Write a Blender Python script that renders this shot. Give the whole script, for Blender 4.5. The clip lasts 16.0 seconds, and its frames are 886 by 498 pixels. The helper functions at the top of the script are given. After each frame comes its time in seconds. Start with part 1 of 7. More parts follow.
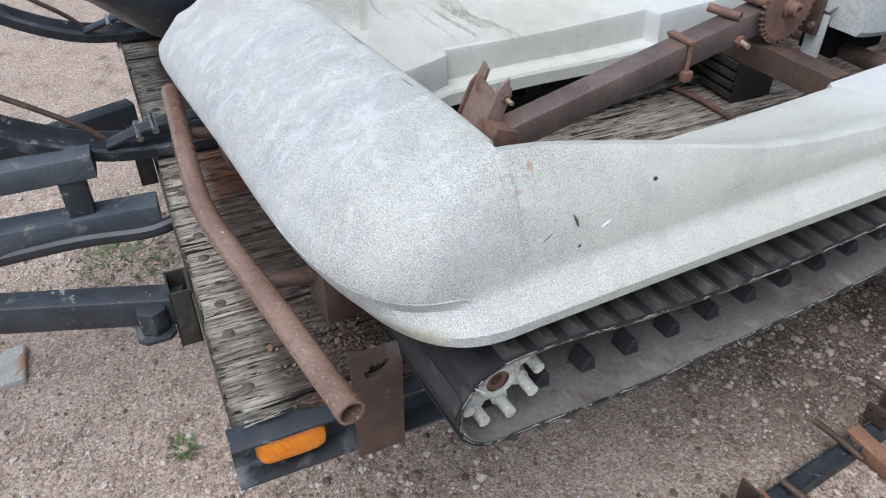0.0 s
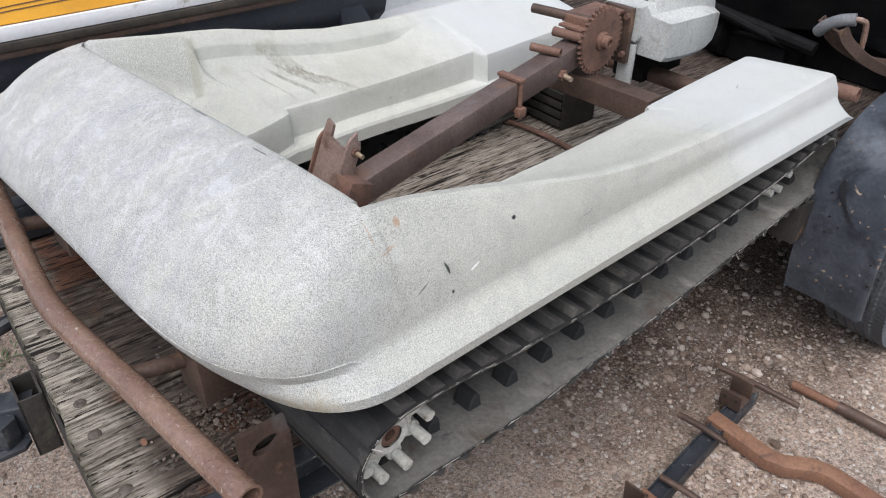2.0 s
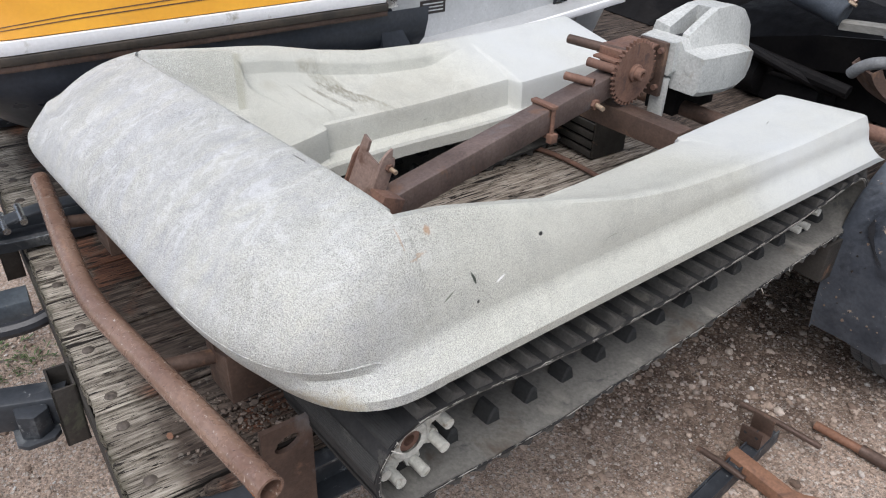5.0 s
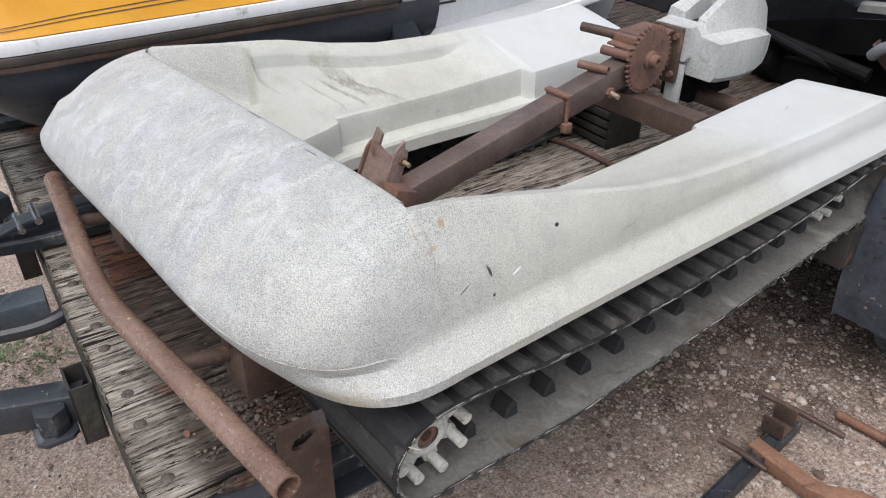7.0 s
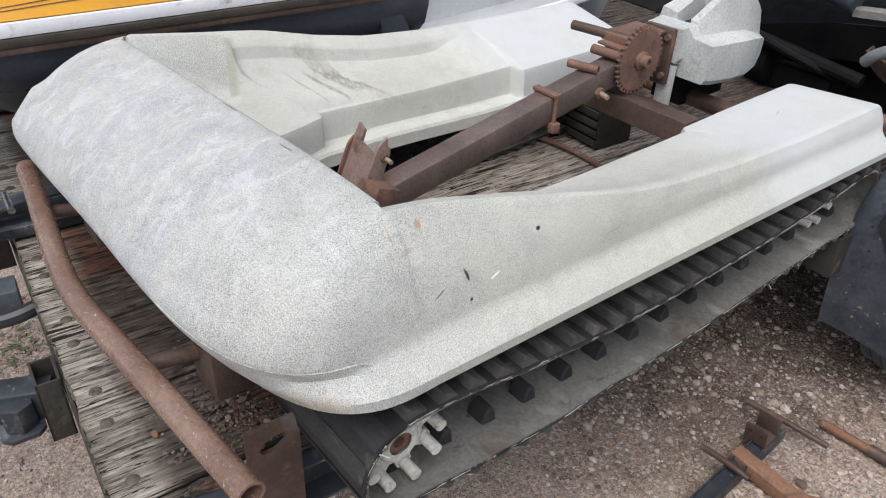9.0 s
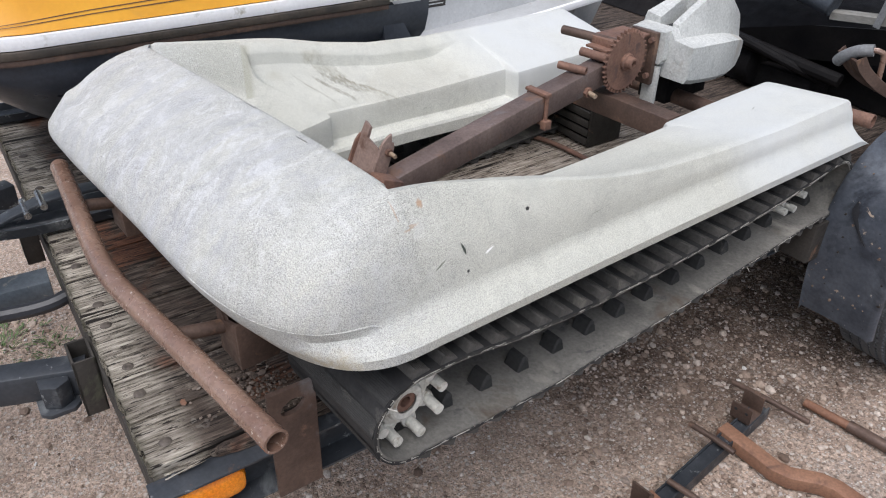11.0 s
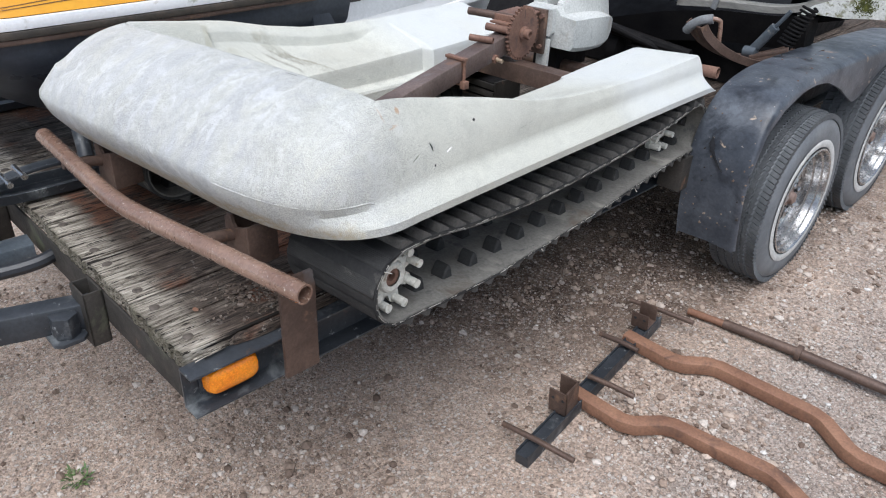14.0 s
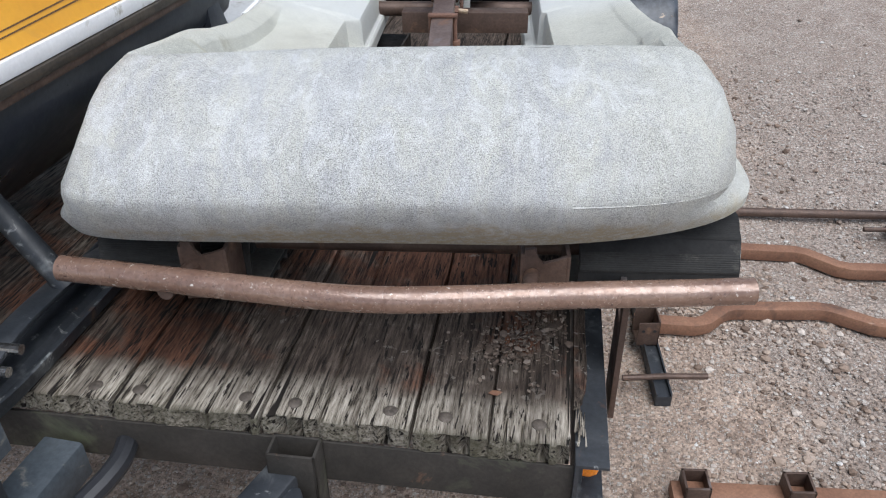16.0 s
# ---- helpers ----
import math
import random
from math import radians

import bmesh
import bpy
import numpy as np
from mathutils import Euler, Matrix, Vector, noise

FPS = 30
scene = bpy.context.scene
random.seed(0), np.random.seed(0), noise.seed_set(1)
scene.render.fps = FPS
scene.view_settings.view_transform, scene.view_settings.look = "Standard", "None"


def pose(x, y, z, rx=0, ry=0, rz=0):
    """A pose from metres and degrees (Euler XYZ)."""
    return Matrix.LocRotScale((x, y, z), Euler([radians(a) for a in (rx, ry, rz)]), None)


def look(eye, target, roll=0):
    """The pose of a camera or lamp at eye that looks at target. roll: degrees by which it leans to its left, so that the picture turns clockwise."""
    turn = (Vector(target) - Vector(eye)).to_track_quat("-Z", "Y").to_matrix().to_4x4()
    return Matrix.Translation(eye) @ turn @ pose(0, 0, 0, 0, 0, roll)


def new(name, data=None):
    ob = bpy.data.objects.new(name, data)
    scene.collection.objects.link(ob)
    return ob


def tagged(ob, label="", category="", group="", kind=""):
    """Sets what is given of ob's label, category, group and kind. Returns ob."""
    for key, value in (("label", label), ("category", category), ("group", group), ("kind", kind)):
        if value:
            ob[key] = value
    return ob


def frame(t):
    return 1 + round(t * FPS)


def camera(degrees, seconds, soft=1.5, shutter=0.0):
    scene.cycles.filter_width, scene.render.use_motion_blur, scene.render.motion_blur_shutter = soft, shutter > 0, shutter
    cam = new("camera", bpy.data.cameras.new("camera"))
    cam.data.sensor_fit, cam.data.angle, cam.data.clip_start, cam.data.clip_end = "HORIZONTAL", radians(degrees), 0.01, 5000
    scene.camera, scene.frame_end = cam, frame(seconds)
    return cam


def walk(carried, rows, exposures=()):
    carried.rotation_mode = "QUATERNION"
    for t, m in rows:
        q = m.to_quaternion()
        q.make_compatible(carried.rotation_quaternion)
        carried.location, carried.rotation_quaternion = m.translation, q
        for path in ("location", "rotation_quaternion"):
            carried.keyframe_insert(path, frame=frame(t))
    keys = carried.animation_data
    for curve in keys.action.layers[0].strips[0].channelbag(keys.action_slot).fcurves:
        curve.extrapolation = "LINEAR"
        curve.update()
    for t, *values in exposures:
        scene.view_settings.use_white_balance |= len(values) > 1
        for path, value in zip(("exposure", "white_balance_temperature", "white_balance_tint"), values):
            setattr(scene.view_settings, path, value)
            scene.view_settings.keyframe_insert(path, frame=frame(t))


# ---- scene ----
cam = camera(60.8, 16.0, 1.1)
PATH = [
    (0, (0.874, 0.075, 1.628), (-0.589, 0.605, 0.372), -5.2),
    (0.5, (0.878, 0.127, 1.633), (-0.584, 0.779, 0.435), -6.1),
    (1, (0.878, 0.134, 1.628), (-0.504, 0.907, 0.405), -9.2),
    (1.5, (0.853, 0.102, 1.618), (-0.451, 0.955, 0.364), -8.5),
    (2, (0.853, 0.055, 1.656), (-0.465, 0.957, 0.453), -4.2),
    (2.5, (0.87, 0.044, 1.665), (-0.502, 0.929, 0.51), -3.8),
    (3, (0.882, 0.034, 1.66), (-0.497, 0.9, 0.5), -3.3),
    (3.5, (0.883, 0.031, 1.658), (-0.482, 0.9, 0.484), -3.0),
    (4, (0.882, 0.026, 1.654), (-0.492, 0.899, 0.492), -2.8),
    (6.3, (0.895, 0.034, 1.645), (-0.514, 0.91, 0.529), -2.7),
    (6.5, (0.89, 0.036, 1.641), (-0.514, 0.905, 0.512), -3.1),
    (7, (0.876, 0.034, 1.642), (-0.533, 0.872, 0.496), -4.3),
    (7.5, (0.88, 0.041, 1.641), (-0.525, 0.869, 0.483), -3.9),
    (8, (0.872, 0.051, 1.637), (-0.531, 0.896, 0.489), -3.4),
    (8.5, (0.86, 0.065, 1.627), (-0.542, 0.915, 0.482), -2.8),
    (9, (0.86, 0.068, 1.63), (-0.531, 0.92, 0.473), -2.6),
    (9.2, (0.854, 0.089, 1.653), (-0.523, 0.919, 0.465), -2.6),
    (11.3, (1.047, -0.051, 1.67), (-0.363, 0.827, 0.555), -3.4),
    (11.5, (1.108, -0.127, 1.685), (-0.284, 0.828, 0.612), -3.6),
    (12, (1.24, -0.256, 1.723), (-0.11, 0.824, 0.717), -3.2),
    (12.5, (1.308, -0.289, 1.697), (-0.033, 0.807, 0.697), -3.6),
    (13, (1.398, -0.299, 1.65), (0.053, 0.765, 0.622), -3.7),
    (13.5, (1.395, -0.295, 1.642), (0.016, 0.724, 0.611), -5.0),
    (14, (1.209, -0.377, 1.637), (-0.05, 0.748, 0.565), -2.2),
    (14.5, (0.909, -0.481, 1.626), (-0.033, 0.833, 0.5), -1.4),
    (15, (0.589, -0.489, 1.532), (-0.021, 1.002, 0.4), 2.2),
    (15.5, (0.204, -0.588, 1.546), (-0.222, 0.903, 0.331), -2.0),
    (16, (-0.039, -0.73, 1.568), (-0.339, 0.831, 0.405), -2.7),
]
# exposure along the walk, and the path of the carried camera
EXPOSURES = [(0, 1.11, 6100, 9), (1, 1.08, 6300, 10), (2, 1.05, 6500, 11), (4, 1.06, 6550, 11), (9, 1.06, 6550, 11), (12, 1.16, 6450, 12), (13.5, 1.25, 6350, 10), (14.5, 1.24, 6250, 8.5), (15.5, 1.06, 6250, 8.5), (16, 1.01, 6300, 8.5)]
walk(cam, [(t, look(eye, target, roll)) for t, eye, target, roll in PATH], EXPOSURES)

# ---- world and light: overcast daylight ----
world = bpy.data.worlds.new("overcast_sky")
scene.world = world
world.use_nodes = True
wn, wl = world.node_tree.nodes, world.node_tree.links
sky = wn.new("ShaderNodeTexSky")
sky.sky_type, sky.sun_disc = "NISHITA", False
sky.sun_elevation, sky.sun_rotation = radians(66), radians(135)
sky.air_density, sky.dust_density, sky.ozone_density = 1.0, 1.5, 1.0
grey = wn.new("ShaderNodeHueSaturation")
grey.inputs["Saturation"].default_value = 0.62
wl.new(sky.outputs[0], grey.inputs["Color"])
wl.new(grey.outputs[0], wn["Background"].inputs["Color"])
wn["Background"].inputs["Strength"].default_value = 0.070
sun = new("sun", bpy.data.lights.new("sun", "SUN"))
sun.data.energy, sun.data.angle, sun.data.color = 1.65, radians(58), (0.995, 0.985, 0.99)
_e, _r = radians(66), radians(135)
sun.matrix_world = look((0, 0, 6), (-math.sin(_r) * math.cos(_e), -math.cos(_r) * math.cos(_e), 6 - math.sin(_e)))

# ---- frames of reference ----
# the trailer stands nose-up; its numbers, and the vehicle's, count in units of UNIT metres
UNIT = 0.9575
EX, EY, EZ = Vector((0.9996, 0.0202, -0.0181)), Vector((-0.0215, 0.9968, -0.077)), Vector((0.0164, 0.0774, 0.9969))
TRAILER = Matrix.Translation((0.0005, 0.0006, 0.6774)) @ Matrix((EX, EY, EZ)).transposed().to_3x3().normalized().to_4x4()
# the tracked vehicle sits askew on its deck
VEHICLE = TRAILER @ pose(-0.30 * UNIT, 0.37 * UNIT, 0, 0, 0, 5)
WORLD = Matrix.Identity(4)


# ---- materials ----
def ramp(nt, fac, stops):
    n = nt.nodes.new("ShaderNodeValToRGB")
    while len(n.color_ramp.elements) > 1:
        n.color_ramp.elements.remove(n.color_ramp.elements[-1])
    n.color_ramp.elements[0].position = stops[0][0]
    n.color_ramp.elements[0].color = (*stops[0][1], 1)
    for p, c in stops[1:]:
        n.color_ramp.elements.new(p).color = (*c, 1)
    nt.links.new(fac, n.inputs[0])
    return n.outputs[0]


def grey3(v):
    return (v, v, v)


def mixc(nt, fac, a, b, mode="MIX"):
    n = nt.nodes.new("ShaderNodeMix")
    n.data_type, n.blend_type = "RGBA", mode
    for sock, val in ((n.inputs[0], fac), (n.inputs[6], a), (n.inputs[7], b)):
        if isinstance(val, (int, float)):
            sock.default_value = val
        elif isinstance(val, tuple):
            sock.default_value = (*val, 1)
        else:
            nt.links.new(val, sock)
    return n.outputs[2]


def coords(nt, stretch=(1, 1, 1), shift=True):
    """Coordinates in metres on the thing, shifted from thing to thing."""
    tc, mp = nt.nodes.new("ShaderNodeTexCoord"), nt.nodes.new("ShaderNodeMapping")
    mp.inputs["Scale"].default_value = stretch
    nt.links.new(tc.outputs["Object"], mp.inputs["Vector"])
    if shift:
        oi, mul = nt.nodes.new("ShaderNodeObjectInfo"), nt.nodes.new("ShaderNodeMath")
        mul.operation, mul.inputs[1].default_value = "MULTIPLY", 37.0
        nt.links.new(oi.outputs["Random"], mul.inputs[0])
        nt.links.new(mul.outputs[0], mp.inputs["Location"])
    return mp.outputs[0]


def noise_tex(nt, vec, scale, detail=4, rough=0.55, distort=0.0):
    n = nt.nodes.new("ShaderNodeTexNoise")
    n.inputs["Scale"].default_value, n.inputs["Detail"].default_value = scale, detail
    n.inputs["Roughness"].default_value, n.inputs["Distortion"].default_value = rough, distort
    nt.links.new(vec, n.inputs["Vector"])
    return n.outputs["Fac"]


def cells(nt, vec, scale, feature="F1", out="Distance"):
    n = nt.nodes.new("ShaderNodeTexVoronoi")
    n.feature = feature
    n.inputs["Scale"].default_value = scale
    nt.links.new(vec, n.inputs["Vector"])
    return n.outputs[out]


def blank(name):
    m = bpy.data.materials.new(name)
    m.use_nodes = True
    nt = m.node_tree
    return m, nt, nt.nodes["Principled BSDF"]


def bump(nt, bsdf, height, strength, dist=0.004):
    b = nt.nodes.new("ShaderNodeBump")
    b.inputs["Strength"].default_value, b.inputs["Distance"].default_value = strength, dist
    nt.links.new(height, b.inputs["Height"])
    nt.links.new(b.outputs[0], bsdf.inputs["Normal"])
    return b


def surface(name, low, high, scale=6, fine=90, rough=(0.5, 0.8), metal=0.0, rel=0.3, dist=0.003, spots=(), stretch=(1, 1, 1), spec=0.5, speck=0.25, coat=0.0):
    """A worn surface: two colours by a broad noise, fine grain, spots of other colours (colour, scale, from, to), and relief."""
    m, nt, bsdf = blank(name)
    vec = coords(nt, stretch)
    broad = noise_tex(nt, vec, scale, 5, 0.6)
    col = ramp(nt, broad, [(0.3, low), (0.7, high)])
    grain = noise_tex(nt, vec, fine, 3, 0.6)
    dark = ramp(nt, grain, [(0.3, grey3(1 - speck)), (0.7, grey3(1 + speck * 0.4))])
    col = mixc(nt, 1.0, col, dark, "MULTIPLY")
    for c, s, a, b in spots:
        mask = ramp(nt, noise_tex(nt, vec, s, 6, 0.65, 0.4), [(a, grey3(0)), (b, grey3(1))])
        col = mixc(nt, mask, col, c)
    nt.links.new(col, bsdf.inputs["Base Color"])
    rr = ramp(nt, noise_tex(nt, vec, scale * 3, 4), [(0.3, grey3(rough[0])), (0.7, grey3(rough[1]))])
    nt.links.new(rr, bsdf.inputs["Roughness"])
    bsdf.inputs["Metallic"].default_value = metal
    bsdf.inputs["Specular IOR Level"].default_value = spec
    if coat:
        # a hard polished skin, broken where the scale has pitted
        wt = ramp(nt, noise_tex(nt, vec, 85, 5, 0.7), [(0.42, grey3(0)), (0.56, grey3(coat))])
        nt.links.new(wt, bsdf.inputs["Coat Weight"])
        bsdf.inputs["Coat Roughness"].default_value, bsdf.inputs["Coat IOR"].default_value = 0.16, 2.1
    if rel:
        bump(nt, bsdf, grain, rel, dist)
    return m


def wood_material():
    """Old plank: bleached and splintered at its front end, stained brown-black behind, dry grey further back, shade
    painted in at the rear.
    """
    m, nt, bsdf = blank("weathered_plank_wood")
    vec = coords(nt)
    fixed = coords(nt, shift=False)
    grain = noise_tex(nt, coords(nt, (1, 0.075, 1)), 165, 8, 0.74, 0.12)
    figure = noise_tex(nt, coords(nt, (1, 0.10, 1)), 24, 6, 0.65, 0.5)
    blot = noise_tex(nt, fixed, 8, 7, 0.68, 0.6)
    tc, sep = nt.nodes.new("ShaderNodeTexCoord"), nt.nodes.new("ShaderNodeSeparateXYZ")
    nt.links.new(tc.outputs["Object"], sep.inputs[0])

    def along(lo, hi, sway, source):
        """0 to 1 between two stations along the board, the border swaying with a noise."""
        ad, mr = nt.nodes.new("ShaderNodeMath"), nt.nodes.new("ShaderNodeMapRange")
        ad.operation, ad.inputs[1].default_value = "MULTIPLY_ADD", sway
        nt.links.new(source, ad.inputs[0])
        nt.links.new(sep.outputs["Y"], ad.inputs[2])
        mr.inputs["From Min"].default_value, mr.inputs["From Max"].default_value = (lo - 2.0) * UNIT + 0.5 * sway, (hi - 2.0) * UNIT + 0.5 * sway
        nt.links.new(ad.outputs[0], mr.inputs["Value"])
        return mr.outputs[0]

    def times(a, b):
        n = nt.nodes.new("ShaderNodeMath")
        n.operation = "MULTIPLY"
        nt.links.new(a, n.inputs[0])
        nt.links.new(b, n.inputs[1])
        return n.outputs[0]

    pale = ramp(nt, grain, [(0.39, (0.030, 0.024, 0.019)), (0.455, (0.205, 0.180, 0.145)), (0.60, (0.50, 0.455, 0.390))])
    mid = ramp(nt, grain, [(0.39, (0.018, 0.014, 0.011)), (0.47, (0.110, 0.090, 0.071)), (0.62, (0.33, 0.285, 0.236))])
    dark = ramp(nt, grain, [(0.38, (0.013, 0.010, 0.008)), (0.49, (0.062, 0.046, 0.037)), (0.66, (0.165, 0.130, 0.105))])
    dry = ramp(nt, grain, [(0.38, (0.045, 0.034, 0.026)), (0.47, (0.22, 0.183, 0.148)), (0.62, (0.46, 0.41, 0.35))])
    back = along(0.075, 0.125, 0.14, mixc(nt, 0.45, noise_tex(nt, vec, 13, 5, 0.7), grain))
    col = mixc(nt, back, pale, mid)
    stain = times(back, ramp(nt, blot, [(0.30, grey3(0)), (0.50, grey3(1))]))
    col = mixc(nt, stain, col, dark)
    col = mixc(nt, ramp(nt, figure, [(0.50, grey3(0)), (0.68, grey3(0.65))]), col, (0.060, 0.046, 0.037))
    # rust-brown stains, and flakes of pale scale lying on the dark part
    rusty = ramp(nt, noise_tex(nt, fixed, 4.3, 6, 0.66, 0.5), [(0.475, grey3(0)), (0.57, grey3(0.85))])
    rust_col = ramp(nt, grain, [(0.40, (0.045, 0.020, 0.013)), (0.62, (0.205, 0.088, 0.050))])
    col = mixc(nt, times(back, rusty), col, rust_col)
    flake = ramp(nt, noise_tex(nt, fixed, 48, 4, 0.6, 0.6), [(0.635, grey3(0)), (0.66, grey3(0.8))])
    col = mixc(nt, times(times(back, flake), ramp(nt, noise_tex(nt, fixed, 5, 3, 0.5), [(0.48, grey3(0)), (0.60, grey3(1))])), col, (0.31, 0.285, 0.255))
    # dry and bare further back; shade under the load at the rear is painted dark
    col = mixc(nt, along(0.62, 0.85, 0.3, blot), col, dry)
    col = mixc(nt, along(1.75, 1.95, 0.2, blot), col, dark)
    # green growth and grime at the very end
    grow = times(along(0.016, 0.000, 0.03, noise_tex(nt, vec, 18, 5, 0.7)), ramp(nt, noise_tex(nt, vec, 18, 5, 0.7), [(0.36, grey3(0.35)), (0.56, grey3(0.95))]))
    col = mixc(nt, grow, col, (0.070, 0.066, 0.042))
    # hairline splits along the grain
    crack = ramp(nt, noise_tex(nt, coords(nt, (1, 0.040, 1)), 52, 3, 0.55, 0.2), [(0.335, grey3(0)), (0.355, grey3(1))])
    thin = ramp(nt, noise_tex(nt, coords(nt, (1, 0.110, 1)), 150, 4, 0.62, 0.25), [(0.388, grey3(0)), (0.405, grey3(1))])
    crack = mixc(nt, 1.0, crack, thin, "MULTIPLY")
    col = mixc(nt, crack, (0.016, 0.013, 0.011), col)
    nt.links.new(col, bsdf.inputs["Base Color"])
    bsdf.inputs["Roughness"].default_value = 0.85
    bsdf.inputs["Specular IOR Level"].default_value = 0.25
    bump(nt, bsdf, mixc(nt, 0.7, grain, crack, "MULTIPLY"), 0.9, 0.005)
    return m


def shell_material():
    """Cream pebbled plastic, chalked and grimy, with a rust stain and a few scuffs."""
    m, nt, bsdf = blank("cream_pebbled_plastic")
    vec = coords(nt, shift=False)
    tc = nt.nodes.new("ShaderNodeTexCoord")
    sep = nt.nodes.new("ShaderNodeSeparateXYZ")
    nt.links.new(tc.outputs["Object"], sep.inputs[0])

    def times(a, b):
        n = nt.nodes.new("ShaderNodeMath")
        n.operation = "MULTIPLY"
        nt.links.new(a, n.inputs[0])
        if isinstance(b, (int, float)):
            n.inputs[1].default_value = b
        else:
            nt.links.new(b, n.inputs[1])
        return n.outputs[0]

    def span(sock, lo, hi):
        n = nt.nodes.new("ShaderNodeMapRange")
        n.inputs["From Min"].default_value, n.inputs["From Max"].default_value = lo, hi
        nt.links.new(sock, n.inputs["Value"])
        return n.outputs[0]

    def patch(place, size, turn=(0, 0, 0), ragged=0.5, scale=40):
        """1 at a place of the body, falling to 0 at the ragged edge of an ellipsoid."""
        mp = nt.nodes.new("ShaderNodeMapping")
        mp.vector_type = "TEXTURE"
        mp.inputs["Location"].default_value = [UNIT * v for v in place]
        mp.inputs["Rotation"].default_value = [radians(v) for v in turn]
        mp.inputs["Scale"].default_value = size
        nt.links.new(tc.outputs["Object"], mp.inputs["Vector"])
        ln = nt.nodes.new("ShaderNodeVectorMath")
        ln.operation = "LENGTH"
        nt.links.new(mp.outputs[0], ln.inputs[0])
        ad = nt.nodes.new("ShaderNodeMath")
        ad.operation, ad.inputs[1].default_value = "MULTIPLY_ADD", 2 * ragged
        nt.links.new(noise_tex(nt, vec, scale, 5, 0.65), ad.inputs[0])
        nt.links.new(ln.outputs["Value"], ad.inputs[2])
        return span(ad.outputs[0], 1.0 + ragged, 0.55 + ragged)

    broad = noise_tex(nt, vec, 3.2, 6, 0.62)
    mid = noise_tex(nt, vec, 15, 6, 0.68, 0.5)
    peb = cells(nt, vec, 420)
    fine = noise_tex(nt, vec, 600, 2, 0.55)
    col = ramp(nt, broad, [(0.32, (0.525, 0.525, 0.466)), (0.66, (0.615, 0.615, 0.553))])
    # chalky bloom over the nose, mottled and rubbed in streaks down the slope
    edge = times(span(sep.outputs["Y"], 0.10, -0.07), ramp(nt, span(sep.outputs["X"], 0.44, 0.20), [(0.0, grey3(0.50)), (1.0, grey3(1))]))
    streak = noise_tex(nt, coords(nt, (2.6, 0.7, 0.7), False), 8, 8, 0.72, 1.2)
    col = mixc(nt, times(edge, ramp(nt, streak, [(0.36, grey3(0.25)), (0.62, grey3(1))])), col, (0.490, 0.500, 0.512))
    blotch = noise_tex(nt, coords(nt, (1, 0.75, 0.75), False), 21, 7, 0.70, 1.3)
    col = mixc(nt, times(edge, ramp(nt, blotch, [(0.53, grey3(0)), (0.59, grey3(0.42))])), col, (0.625, 0.640, 0.650))
    col = mixc(nt, times(edge, ramp(nt, blotch, [(0.38, grey3(0.55)), (0.46, grey3(0))])), col, (0.40, 0.405, 0.425))
    rub = noise_tex(nt, coords(nt, (7.5, 1.1, 1.1), False), 19, 8, 0.78, 1.5)
    col = mixc(nt, times(edge, ramp(nt, rub, [(0.62, grey3(0)), (0.68, grey3(0.34))])), col, (0.70, 0.71, 0.715))
    # grime in broad smears; fine dark speckle, darker between the pebbles
    col = mixc(nt, ramp(nt, mid, [(0.50, grey3(0)), (0.74, grey3(0.40))]), col, (0.33, 0.335, 0.31))
    # least where the chalk lies thick
    amount = times(ramp(nt, noise_tex(nt, vec, 5, 5, 0.6), [(0.35, grey3(0.55)), (0.62, grey3(1))]), ramp(nt, blotch, [(0.53, grey3(1)), (0.61, grey3(0.5))]))
    amount = times(amount, ramp(nt, span(sep.outputs["Y"], 0.30, 0.0), [(0, grey3(0.45)), (1, grey3(1))]))
    col = mixc(nt, times(ramp(nt, fine, [(0.37, grey3(0.80)), (0.49, grey3(0.0))]), amount), col, (0.15, 0.15, 0.14))
    col = mixc(nt, times(ramp(nt, peb, [(0.50, grey3(0)), (0.70, grey3(0.25))]), amount), col, (0.25, 0.25, 0.235))
    col = mixc(nt, 1.0, col, ramp(nt, noise_tex(nt, vec, 780, 2, 0.6), [(0.36, grey3(0.68)), (0.50, grey3(0.99)), (0.64, grey3(1.20))]), "MULTIPLY")
    # mud trodden into the far foot well, brown smears on its wall; browner along the nose's lower edge
    broken = ramp(nt, noise_tex(nt, coords(nt, (1, 2.2, 1), False), 70, 5, 0.7), [(0.40, grey3(0.35)), (0.58, grey3(1))])
